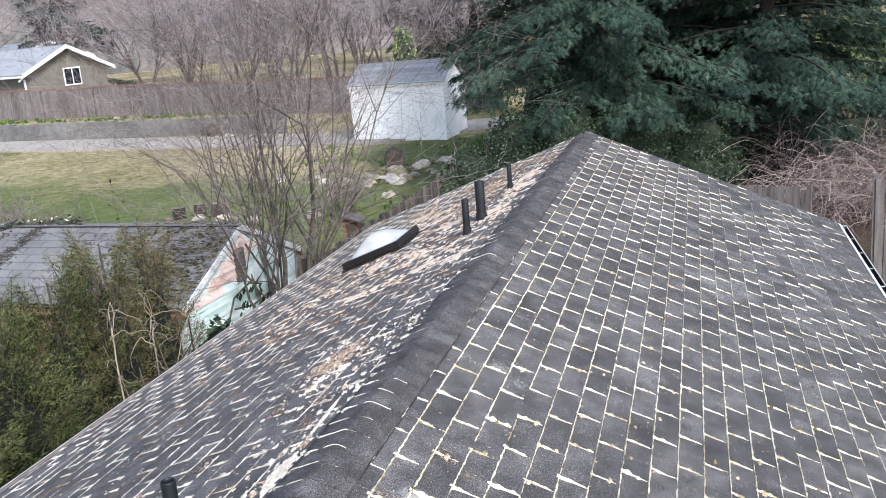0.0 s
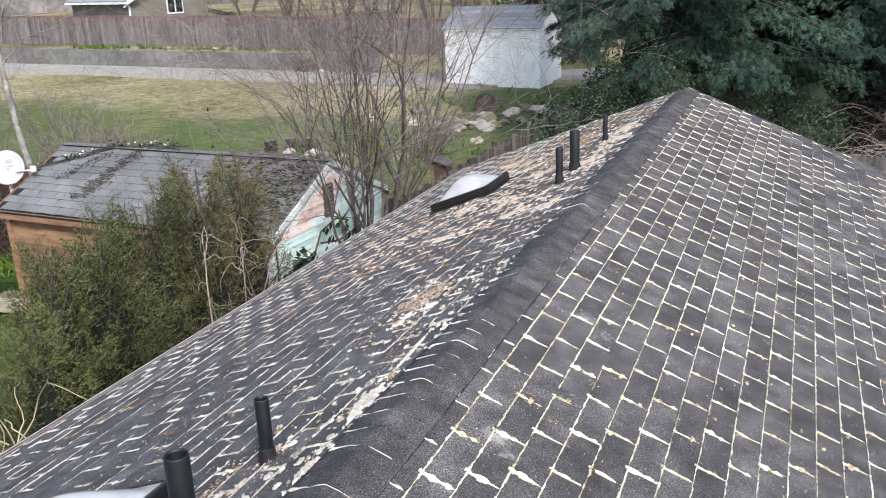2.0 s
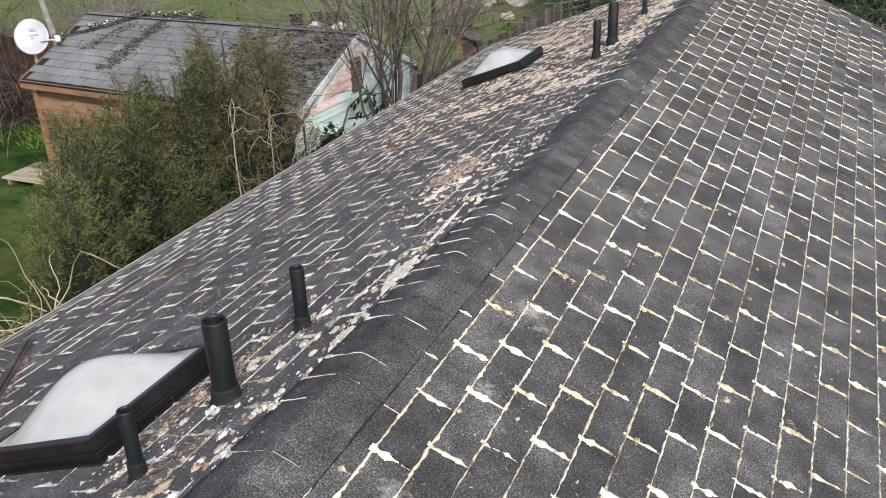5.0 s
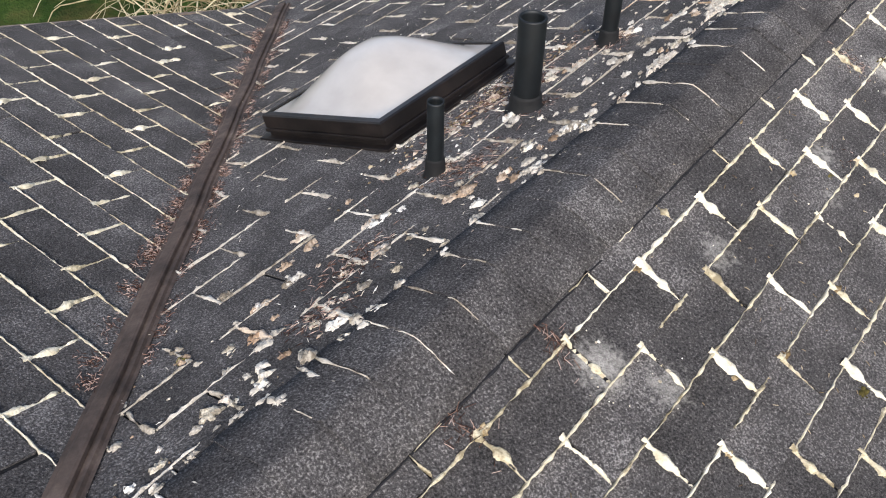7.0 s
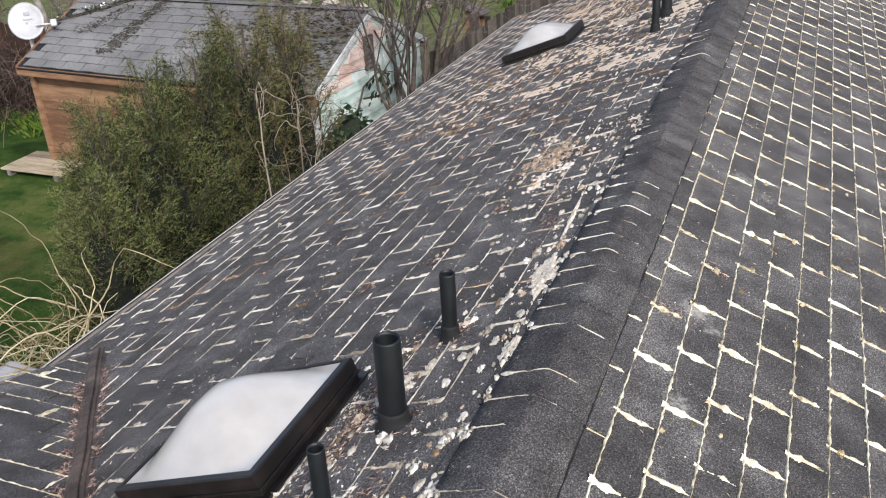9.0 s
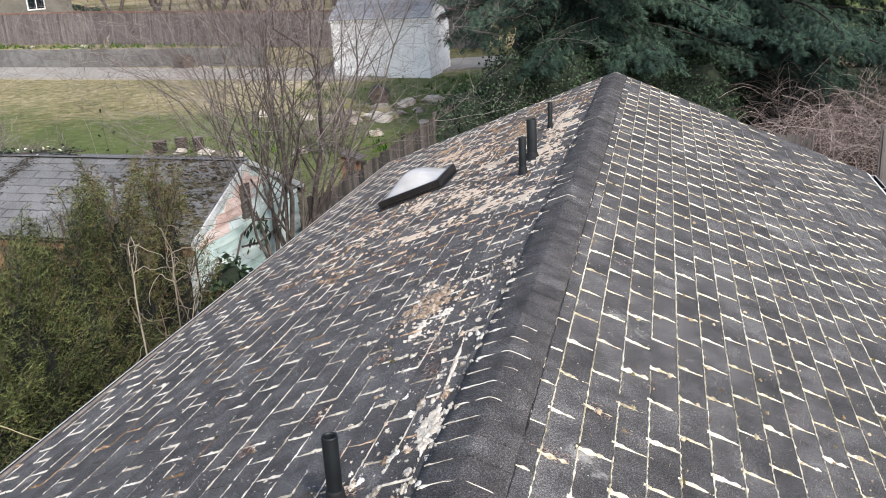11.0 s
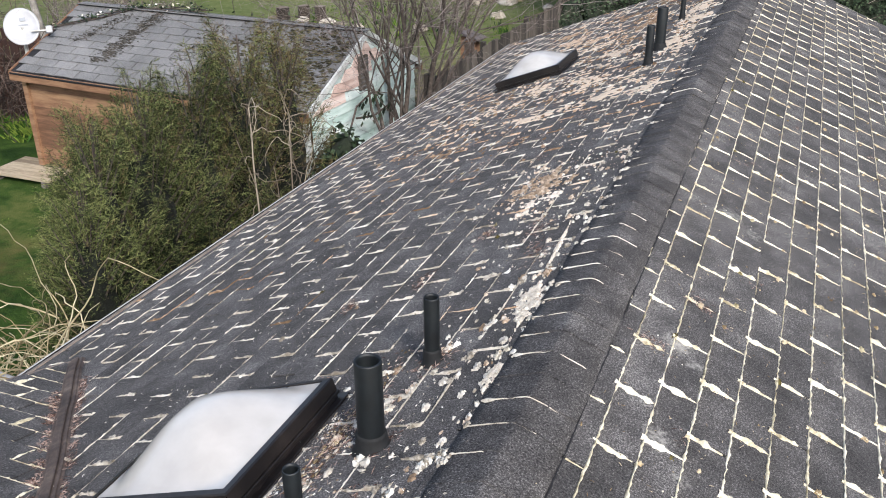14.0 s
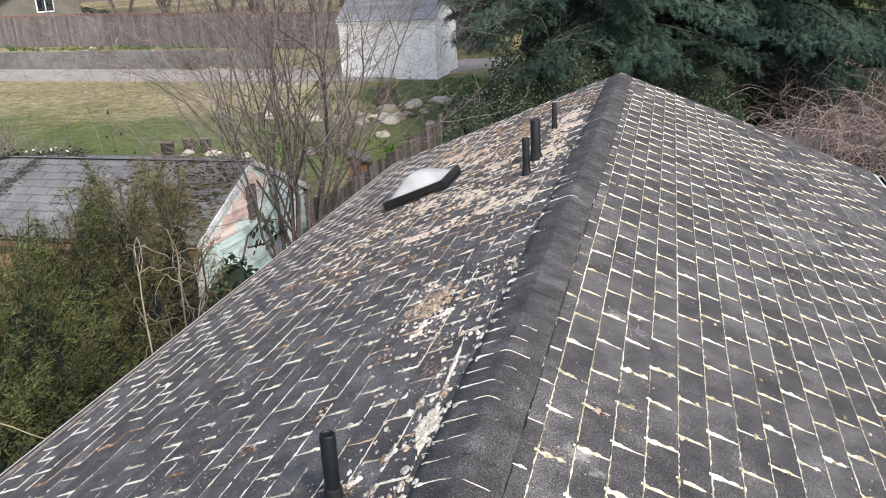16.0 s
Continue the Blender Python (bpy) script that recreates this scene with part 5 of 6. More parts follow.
for x, y, s, m, lb in ((-10.2, 27.2, 0.75, ROCK_MOSSY, "large moss-topped boulder in the grass"), (-9.5, 26.9, 0.6, ROCK_MOSSY, "mossy boulder beside paler rocks"), (-8.3, 25.6, 0.5, ROCK, "pale boulder in the grass"),
                       (-8.8, 26.2, 0.4, ROCK, "pale boulder in the grass"), (-9.0, 27.6, 0.45, ROCK, "pale boulder beside a log"), (-8.6, 27.0, 0.33, ROCK, "small pale rock among larger boulders"), (-11.6, 27.9, 0.55, ROCK, "flat pale rock in the grass"),
                       (-8.2, 28.3, 0.4, ROCK, "pale boulder beside a log"), (-7.4, 28.8, 0.5, ROCK, "pale flat boulder near the shed"), (-10.9, 27.6, 0.5, ROCK_MOSSY, "mossy boulder in the grass"), (-7.9, 23.6, 0.35, ROCK, "pale rock by the fence"),
                       (-9.5, 21.4, 0.3, ROCK, "small pale rock in leaves"), (-12.9, 26.3, 0.35, ROCK, "half-buried pale rock in the grass"), (-8.0, 26.6, 0.28, ROCK, "small pale rock among larger boulders"), (-12.3, 21.1, 0.34, ROCK, "pale rock of a garden edging"),
                       (-11.8, 20.9, 0.36, ROCK, "pale rock of a garden edging"), (-13.2, 21.2, 0.28, ROCK, "pale rock of a garden edging"), (-11.2, 20.9, 0.3, ROCK, "pale rock of a garden edging"), (-14.1, 21.0, 0.22, ROCK, "small rock of a garden edging"),
                       (-21.5, 37.0, 0.5, ROCK, "pale rock beside the path"), (-20.6, 36.8, 0.4, ROCK, "pale rock beside the path"), (-33.0, 45.6, 0.3, ROCK, "small white rock by the fence"), (-36.5, 45.5, 0.25, ROCK, "small white rock by the fence")):
    s *= 0.62
    boulder(x, y, s * random.uniform(0.85, 1.35), s * random.uniform(0.8, 1.1), s * random.uniform(0.5, 0.7), m, lb)


for _ in range(26):
    s = random.uniform(0.10, 0.26)
    boulder(random.gauss(-9.3, 1.1), random.gauss(26.6, 0.9), s * random.uniform(0.9, 1.4), s, s * 0.6, random.choice((ROCK, ROCK, ROCK_MOSSY)), "small rock among larger boulders")


def log(x, y, r, ln, turn, up, label):
    o = thing("cut_log", label, "log", at=(x, y, gh(x, y) + (r if not up else 0)))
    o.rotation_euler = (0, 0, radians(turn)) if up else (radians(90), 0, radians(turn))
    bm = bmesh.new()
    n = 20
    a = [bm.verts.new((r * random.uniform(0.93, 1.05) * math.cos(6.2832 * q / n), r * random.uniform(0.93, 1.05) * math.sin(6.2832 * q / n), 0)) for q in range(n)]
    b = [bm.verts.new((v.co.x * 0.96, v.co.y * 0.96, ln)) for v in a]
    for q in range(n):
        bm.faces.new((a[q], a[(q + 1) % n], b[(q + 1) % n], b[q]))
    part("bark", bm, LOGWOOD, o, smooth=True)
    for z in (0.0, ln):
        bm = bmesh.new()
        bmesh.ops.create_circle(bm, cap_ends=True, segments=n, radius=r * 0.93, matrix=at_(0, 0, z + (0.004 if z else -0.004)))
        part("cut_face", bm, CRATE, o)
    return o


log(-9.3, 28.5, 0.36, 0.9, 20, False, "short thick log lying beside pale boulders")
log(-13.9, 21.3, 0.20, 0.34, 0, True, "rough stump of a garden edging")
log(-13.3, 21.5, 0.17, 0.4, 0, True, "rough stump beside pale rocks")
log(-12.8, 21.6, 0.17, 0.4, 0, True, "rough stump beside pale rocks")
log(-22.0, 37.2, 0.35, 0.8, 60, False, "cut log lying by the path")


# bird box on a post
bb = thing("bird_box", "weathered wooden bird box on a post", "bird box", at=(-5.32, 14.1, 0))
box("post", at_(0, 0.1, 0.85), 0.10, 0.10, 1.7, FENCE_DARK, bb, 0.005)
box("body", at_(0, 0, 1.48), 0.30, 0.28, 0.42, CEDAR, bb, 0.004)
box("front", at_(0.04, -0.15, 1.30), 0.2, 0.02, 0.6, CRATE, bb, 0.003)
box("lid", at_(0.06, -0.04, 1.72) @ Matrix.Rotation(radians(18), 4, 'Y'), 0.46, 0.40, 0.03, FENCE_GREY, bb, 0.004)
box("post_cap", at_(-0.16, 0.04, 1.80), 0.14, 0.14, 0.06, ROCK, bb, 0.01)

# white storage box below the eave
cb = thing("storage_box", "white plastic storage box below the eave", "storage box", at=(-4.75, 1.9, 0))
box("body", at_(0, 0, 0.65), 0.7, 0.6, 1.3, PLASTIC_WHITE, cb, 0.03)
box("lid", at_(0, 0, 1.33) @ Matrix.Rotation(radians(6), 4, 'Y'), 0.76, 0.66, 0.06, PLASTIC_WHITE, cb, 0.02)

# ---- plants ----
BARK = material("grey_brown_bark", ["302a26", "4a423c", "665c54"], scale=14, detail=6, rough=0.95, bump=0.4, bump_scale=60, bump_dist=0.006)
TWIG = material("bare_twigs", ["4a403d", "6c615d", "8e837f"], scale=5, rough=0.95, bump=0, per=0.5, island=True)
# paler and more violet than TWIG: distance haze put into the colour
TWIG_FAR = material("hazed_far_twigs", ["5e5658", "7c7477", "968e92"], scale=0.4, rough=1.0, bump=0, per=0.5, island=True)
CANE = material("dry_bramble_canes", ["4a3e3a", "7d6e67", "a6978f"], scale=3, rough=0.95, bump=0, per=0.8, island=True)
STRAW = material("straw_stems", ["7a6c50", "a69776", "c4b898"], scale=3, rough=0.9, bump=0, per=0.7, island=True)
VINE = material("grey_vine_stem", ["5a5044", "7d7162", "9c907e"], scale=3, rough=0.9, bump=0, per=0.6, island=True)
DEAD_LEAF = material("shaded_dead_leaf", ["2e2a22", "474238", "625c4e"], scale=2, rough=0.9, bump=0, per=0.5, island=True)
TREE_BARK = material("grey_slender_bark", ["3c3530", "584f48", "736a62"], scale=14, detail=6, rough=0.95, bump=0.4, bump_scale=60, bump_dist=0.006)
FIR_BARK = material("dark_fir_bark", ["1e1a18", "2e2825", "403934"], scale=10, rough=0.95, bump=0.4)
HEDGE = material("arborvitae_leaf", ["18220e", "2c381a", "495333", "7c8050"], scale=1.6, detail=5, rough=0.8, bump=0, per=0.75, island=True, big=0.6, big_scale=0.9, spec=0.2)
HEDGE_DRY = material("browned_hedge_leaf", ["3a3324", "574d37", "7a6e50"], scale=1.6, rough=0.9, bump=0, per=0.7, island=True, spec=0.1)
FIR = material("fir_needles", ["232e28", "2d3a33", "38473d", "485746"], scale=0.7, detail=6, rough=0.95, bump=0, per=0.35, island=True, big=0.5, big_scale=0.3, spec=0.15)
IVY = material("ivy_leaf", ["1a2418", "243022", "303e2c", "46543e"], scale=3, rough=0.7, bump=0, per=0.7, island=True, spec=0.2)
SHADE = material("foliage_shade", ["181e15", "242b1f", "323828"], scale=3, rough=1.0, bump=0.5, bump_scale=8, bump_dist=0.1)
CORE = material("hedge_shade_core", ["0c0f08", "14180d", "20241a"], scale=9, rough=1.0, bump=0.8, bump_scale=20, bump_dist=0.05)
BLADE = material("grass_blade", ["26401a", "3f5e22", "6a7a34"], scale=2, rough=0.8, bump=0, per=0.7, island=True, spec=0.2)
BRIGHT = material("fresh_green_leaf", ["4a6024", "70863a", "94a456"], scale=2, rough=0.7, bump=0, per=0.6, island=True)
# muted pale stops: the haze over the far hillside is in the colour
WOODS = material("hazed_woods", ["4c5450", "666664", "827a78", "8e8684"], scale=0.35, detail=10, rough=1.0, bump=0.6, bump_scale=1.5, bump_dist=0.6, big=0.7, big_scale=0.05, spec=0.0)
rnd = random.Random(5)


def tube(soup, pts, radii, sides=4):
    n = len(pts)
    verts, faces = [], []
    for i in range(n):
        a, b = pts[max(i - 1, 0)], pts[min(i + 1, n - 1)]
        d = (b - a)
        d = d.normalized() if d.length > 1e-9 else Vector((0, 0, 1))
        s = d.cross(Vector((0.31, 0.17, 0.93)))
        s = s.normalized() if s.length > 1e-6 else Vector((1, 0, 0))
        t = d.cross(s)
        for k in range(sides):
            an = 6.28319 * k / sides
            verts.append(pts[i] + (s * math.cos(an) + t * math.sin(an)) * radii[i])
    for i in range(n - 1):
        for k in range(sides):
            q, w = i * sides + k, i * sides + (k + 1) % sides
            faces.append((q, w, w + sides, q + sides))
    soup.add(verts, faces)


def wander(p, d, ln, n, bend, lift=0.0):
    pts = [p.copy()]
    for i in range(n):
        d = (d + Vector((rnd.gauss(0, bend), rnd.gauss(0, bend), rnd.gauss(0, bend) + lift))).normalized()
        p = p + d * (ln / n)
        pts.append(p.copy())
    return pts, d


def grow(wood, twigs, p, d, ln, r, level, top, spread=0.55, lift=0.05, kids=(6, 5, 4), min_r=0.0022):
    n = 7 if level == 0 else 5
    pts, _ = wander(p, d, ln, n, 0.12 + 0.06 * level, lift)
    rad = [max(min_r, r * (1 - 0.8 * i / n)) for i in range(n + 1)]
    tube(wood if level < 2 else twigs, pts, rad, 6 if level == 0 else 4 if level == 1 else 3)
    if level >= top:
        return
    for k in range(kids[min(level, len(kids) - 1)]):
        t = rnd.uniform(0.28 if level == 0 else 0.2, 1.0)
        i = min(n - 1, int(t * n))
        q = pts[i].lerp(pts[i + 1], t * n - i)
        base = (pts[i + 1] - pts[i]).normalized()
        dd = (base + Vector((rnd.gauss(0, spread), rnd.gauss(0, spread), rnd.gauss(0.1, spread * 0.6)))).normalized()
        grow(wood, twigs, q, dd, ln * rnd.uniform(0.42, 0.68), max(min_r, rad[i] * 0.55), level + 1, top, spread, lift, kids, min_r)


def bare_tree(x, y, h, stems, label, top=4, lean=0.35, r=0.07, kids=(6, 5, 4, 3), min_r=0.0025, twig=TWIG, name="bare_tree", group="", spread=0.5, bark=BARK):
    o = thing(name, label, "tree", group)
    wood, twigs = Soup(), Soup()
    for s in range(stems):
        a = 6.283 * s / stems + rnd.uniform(-0.4, 0.4)
        ln = h * rnd.uniform(0.55, 0.8)
        d = Vector((math.cos(a) * lean * rnd.uniform(0.3, 1.2), math.sin(a) * lean * rnd.uniform(0.3, 1.2), 1)).normalized()
        p = Vector((x + math.cos(a) * 0.10 * (stems > 1), y + math.sin(a) * 0.10 * (stems > 1), gh(x, y) - 0.05))
        grow(wood, twigs, p, d, ln, r * rnd.uniform(0.6, 1.1), 0, top, spread, 0.03, kids, min_r)
    wood.make("trunk", bark, o, kind="")
    twigs.make("crown", twig, o, smooth=False, kind="")
    return o


# the many-stemmed bare tree by the painted gable
bare_tree(-4.95, 9.95, 7.4, 15, "many-stemmed bare tree beside the painted gable", bark=TREE_BARK, top=4, lean=0.17, r=0.028, kids=(9, 5, 4, 1), min_r=0.0014, spread=0.72)
# two stout lower trunks of the same clump
clump = thing("bare_tree", "stout forked trunks of a bare tree by the gable", "tree")
wd, tw = Soup(), Soup()
for dx, dy, lx, ly, r in ((0.0, -0.2, 0.06, -0.08, 0.055), (0.1, 0.25, 0.05, 0.2, 0.06), (-0.1, 0.0, -0.2, 0.1, 0.045)):
    grow(wd, tw, Vector((-4.85 + dx, 10.0 + dy, -0.05)), Vector((lx, ly, 1)).normalized(), 4.8, r, 0, 3, 0.42, 0.03, (6, 4, 3), 0.0024)
wd.make("trunk", BARK, clump, kind="")
tw.make("crown", TWIG, clump, smooth=False, kind="")

# scrub at the left of the yard and along the outbuilding
bare_tree(-17.5, 16.5, 3.0, 7, "thin bare scrub behind the outbuilding", top=3, lean=0.5, r=0.025, kids=(6, 4, 3), min_r=0.003, name="bare_shrub", group="bare shrubs")
bare_tree(-15.2, 15.2, 2.4, 6, "thin bare scrub behind the outbuilding", top=3, lean=0.5, r=0.02, kids=(6, 4, 3), min_r=0.003, name="bare_shrub", group="bare shrubs")
bare_tree(-20.0, 15.0, 5.0, 5, "slender bare tree behind the red fence", top=3, lean=0.3, r=0.05, kids=(8, 5, 4), min_r=0.003, name="bare_shrub", group="bare shrubs")
bare_tree(-6.6, 13.2, 1.9, 14, "tangle of low bare brush by the bird box", top=3, lean=0.9, r=0.012, kids=(6, 5, 3), min_r=0.0025, name="bare_shrub", group="bare shrubs", spread=0.8)
bare_tree(-5.6, 12.2, 1.6, 12, "tangle of low bare brush by the bird box", top=3, lean=0.9, r=0.012, kids=(6, 5, 3), min_r=0.0025, name="bare_shrub", group="bare shrubs", spread=0.8)
bare_tree(-8.6, 21.5, 1.5, 12, "low bare brush among the rocks", top=3, lean=0.9, r=0.012, kids=(6, 4, 3), min_r=0.004, name="bare_shrub", group="bare shrubs", spread=0.8)

PALE_BARK = material("pale_lichened_bark", ["4e4a46", "7c7770", "a5a098"], scale=9, detail=7, rough=0.95, bump=0.4, stretch=(1, 1, 0.5))
pale = thing("bare_tree", "slender pale-barked bare tree by the red fence", "tree")
wd, tw = Soup(), Soup()
tube(wd, [Vector((-13.3, 11.6, -0.05)), Vector((-13.38, 11.55, 1.4)), Vector((-13.5, 11.45, 2.7)), Vector((-13.56, 11.4, 3.7)), Vector((-13.6, 11.4, 4.3))], [0.085, 0.075, 0.066, 0.06, 0.05], 9)
for z, dx, dy, r in ((4.25, -0.35, 0.1, 0.04), (4.25, 0.25, -0.1, 0.038), (3.9, 0.9, 0.2, 0.02), (3.7, -0.8, -0.2, 0.02), (4.1, 0.8, -0.4, 0.018)):
    grow(wd, tw, Vector((-13.58, 11.4, z)), Vector((dx, dy, 0.9)).normalized(), 2.2, r, 1, 3, 0.5, 0.02, (5, 5, 4), 0.003)
wd.make("trunk", PALE_BARK, pale, kind="")
tw.make("crown", TWIG, pale, smooth=False, kind="")
for x, y, h, n in ((-13.9, 14.8, 2.4, 9), (-12.4, 14.2, 2.0, 8), (-14.8, 13.6, 2.2, 10)):
    bare_tree(x, y, h, n, "dense brown brush behind the outbuilding", top=3, lean=0.32, r=0.012, kids=(6, 4, 2), min_r=0.0028, name="bare_shrub", group="bare shrubs")
# bleached stump standing by the back fence
stump = thing("driftwood_stump", "bleached twisted stump standing by the back fence", "stump")
st = Soup()
for dx, dy, ln, r in ((0, 0, 0.95, 0.10), (0.05, 0.02, 0.7, 0.07), (-0.05, 0.0, 0.55, 0.06)):
    pts, _ = wander(Vector((-30.7 + dx, 44.5 + dy, gh(-30.7, 44.5) - 0.03)), Vector((dx * 2, dy, 1)).normalized(), ln, 7, 0.16, 0.02)
    tube(st, pts, [r * (1 - 0.65 * i / 7) for i in range(8)], 7)
st.make("wood", ROCK, stump, kind="")

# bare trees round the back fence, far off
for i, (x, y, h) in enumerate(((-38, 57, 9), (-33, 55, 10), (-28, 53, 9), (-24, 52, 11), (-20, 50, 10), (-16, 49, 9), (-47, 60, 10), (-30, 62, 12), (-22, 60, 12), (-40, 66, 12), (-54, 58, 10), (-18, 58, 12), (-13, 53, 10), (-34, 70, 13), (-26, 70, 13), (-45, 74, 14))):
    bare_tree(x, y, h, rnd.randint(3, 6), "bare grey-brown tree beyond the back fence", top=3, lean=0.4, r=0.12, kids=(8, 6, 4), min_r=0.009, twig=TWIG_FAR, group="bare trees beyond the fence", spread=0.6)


# ---- arborvitae hedge ----
def frond(soup, p, d, s):
    """A flat scaly spray: a stem of small leaf tips."""
    side = d.cross(Vector((rnd.gauss(0, 1), rnd.gauss(0, 1), rnd.gauss(0, 1))))
    side = side.normalized() if side.length > 1e-6 else Vector((1, 0, 0))
    for t, w in ((0.08, 0.46), (0.4, 0.44), (0.72, 0.34)):
        b = p + d * (s * t)
        for q in (-1, 1):
            tip = b + (d * 0.85 + side * (0.5 * q)) * (s * w)
            soup.add([b - d * (s * 0.04), tip, b + d * (s * 0.05)], [(0, 1, 2)])
    soup.add([p + side * (s * 0.035), p - side * (s * 0.035), p + d * (s * 1.2)], [(0, 1, 2)])


def arborvitae(x, y, h, r, n, label, dry=0.1):
    o = thing("hedge_shrub", label, "hedge", "shrubs of the hedge")
    wood, leaf, brown = Soup(), Soup(), Soup()
    tube(wood, [Vector((x, y, -0.05)), Vector((x + 0.03, y, h * 0.5)), Vector((x, y + 0.03, h * 0.95))], [0.06, 0.04, 0.01], 6)
    # upright plumes with dark gaps between them
    count = 84
    for q in range(count):
        a, t = rnd.uniform(0, 6.283), (q + rnd.random()) / count
        z = h * (0.06 + 0.80 * t)
        rr = r * rnd.uniform(0.72, 1.12) * (1 - 0.72 * t ** 2.0)
        foot = Vector((x + math.cos(a) * rr * 0.3, y + math.sin(a) * rr * 0.3, z - 0.14))
        tip = Vector((x + math.cos(a) * rr + rnd.gauss(0, 0.04), y + math.sin(a) * rr + rnd.gauss(0, 0.04), z + h * rnd.uniform(0.10, 0.17)))
        tube(wood, [foot, foot.lerp(tip, 0.5), tip], [0.012, 0.008, 0.003], 3)
        axis = (tip - foot).normalized()
        for _ in range(int(n / count * 2.1)):
            k = rnd.random() ** 0.7
            w = 0.105 * (1 - k) ** 0.6 + 0.012
            p = foot.lerp(tip, k) + Vector((rnd.gauss(0, w), rnd.gauss(0, w), rnd.gauss(0, 0.04)))
            d = (axis * 0.45 + Vector((0.45 * math.cos(a) + rnd.gauss(0, 0.65), 0.45 * math.sin(a) + rnd.gauss(0, 0.65), rnd.gauss(0.1, 0.5)))).normalized()
            frond(brown if rnd.random() < dry else leaf, p, d, rnd.uniform(0.035, 0.085))
    # near-black solid core: the shrub's inner shade put into colour
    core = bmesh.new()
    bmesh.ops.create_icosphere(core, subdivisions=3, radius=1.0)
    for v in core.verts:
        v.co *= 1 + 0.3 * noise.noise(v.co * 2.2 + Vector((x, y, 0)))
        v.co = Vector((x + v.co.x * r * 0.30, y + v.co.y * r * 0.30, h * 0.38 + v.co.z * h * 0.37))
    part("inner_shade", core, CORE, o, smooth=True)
    wood.make("trunk", BARK, o, kind="")
    leaf.make("foliage", HEDGE, o, smooth=False, kind="")
    brown.make("dry_foliage", HEDGE_DRY, o, smooth=False, kind="")
    return o


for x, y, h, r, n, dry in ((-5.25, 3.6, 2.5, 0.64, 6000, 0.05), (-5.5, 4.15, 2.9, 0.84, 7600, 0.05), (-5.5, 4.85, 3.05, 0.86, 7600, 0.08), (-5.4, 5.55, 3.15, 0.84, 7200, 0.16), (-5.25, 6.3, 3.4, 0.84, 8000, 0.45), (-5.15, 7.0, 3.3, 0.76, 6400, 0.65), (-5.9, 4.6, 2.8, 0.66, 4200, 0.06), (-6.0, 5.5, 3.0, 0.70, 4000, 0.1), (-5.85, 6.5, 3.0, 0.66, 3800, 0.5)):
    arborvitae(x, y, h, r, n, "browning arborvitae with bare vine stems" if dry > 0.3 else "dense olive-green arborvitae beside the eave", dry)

# pale vine stems that climb through the hedge
vine = thing("dead_vine", "pale bare vine stems climbing through the hedge", "vine")
vs_ = Soup()
for x, y, h, b, r in ((-4.50, 5.42, 2.75, 0.03, 0.014), (-4.46, 5.55, 2.6, 0.04, 0.0125), (-4.52, 5.78, 2.3, 0.10, 0.010), (-4.48, 6.3, 2.5, 0.12, 0.008), (-4.52, 5.45, 2.1, 0.12, 0.008), (-4.5, 6.8, 2.4, 0.1, 0.008)):
    pts, d2 = wander(Vector((x, y, 0)), Vector((0.02, 0, 1)), h, 16, b, 0.06)
    tube(vs_, pts, [r * (1 - 0.5 * i / 16) for i in range(17)], 5)
    for k in range(12):
        i = rnd.randint(5, 16)
        q, _ = wander(pts[i], Vector((rnd.gauss(0.2, 0.6), rnd.gauss(0, 1), rnd.gauss(0.3, 0.7))).normalized(), rnd.uniform(0.25, 0.75), 12, 0.38)
        tube(vs_, q, [r * 0.36 * (1 - 0.6 * j / 12) for j in range(13)], 3)
    if r > 0.012:
        # loose curls at the top
        for k in range(5):
            q, _ = wander(pts[-1 - k % 3], Vector((0.1, rnd.gauss(0, 0.6), 1)).normalized(), rnd.uniform(0.5, 0.9), 16, 0.34, -0.10)
            tube(vs_, q, [0.0055 * (1 - 0.5 * j / 16) for j in range(17)], 4)
vs_.make("vine_stem", VINE, vine, kind="")

# heap of dry straw-coloured stems below the eave
heap = tagged(new("dry_stems"), "arching dry straw-coloured stems below the eave", "dry plants", kind="stuff")
hs, hb = Soup(), Soup()
for _ in range(340):
    p = Vector((rnd.gauss(-5.0, 0.45), rnd.gauss(2.25, 0.45), rnd.uniform(0.5, 1.5)))
    d = Vector((rnd.gauss(-0.25, 0.7), rnd.gauss(0.1, 0.8), rnd.uniform(0.15, 0.9))).normalized()
    ln = rnd.uniform(0.7, 1.7)
    pts, d2 = wander(p, d, ln * 0.55, 7, 0.14, -0.08)
    more, _ = wander(pts[-1], d2, ln * 0.6, 7, 0.2, -0.25)
    pts += more[1:]
    if max(q.y for q in pts) > 3.3:
        continue
    tube(hs, pts, [k * (1 - 0.7 * i / (len(pts) - 1)) for k in (rnd.choice((0.0045, 0.006, 0.009)),) for i in range(len(pts))], 4)
for _ in range(70):
    p = Vector((rnd.gauss(-5.0, 0.45), rnd.gauss(2.25, 0.45), -0.02))
    pts, _ = wander(p, Vector((rnd.gauss(0, 0.25), rnd.gauss(0, 0.25), 1)).normalized(), rnd.uniform(0.8, 1.6), 8, 0.16)
    tube(hs, pts, [0.005 * (1 - 0.6 * i / 8) for i in range(9)], 4)
hs.make("stems", STRAW, heap)


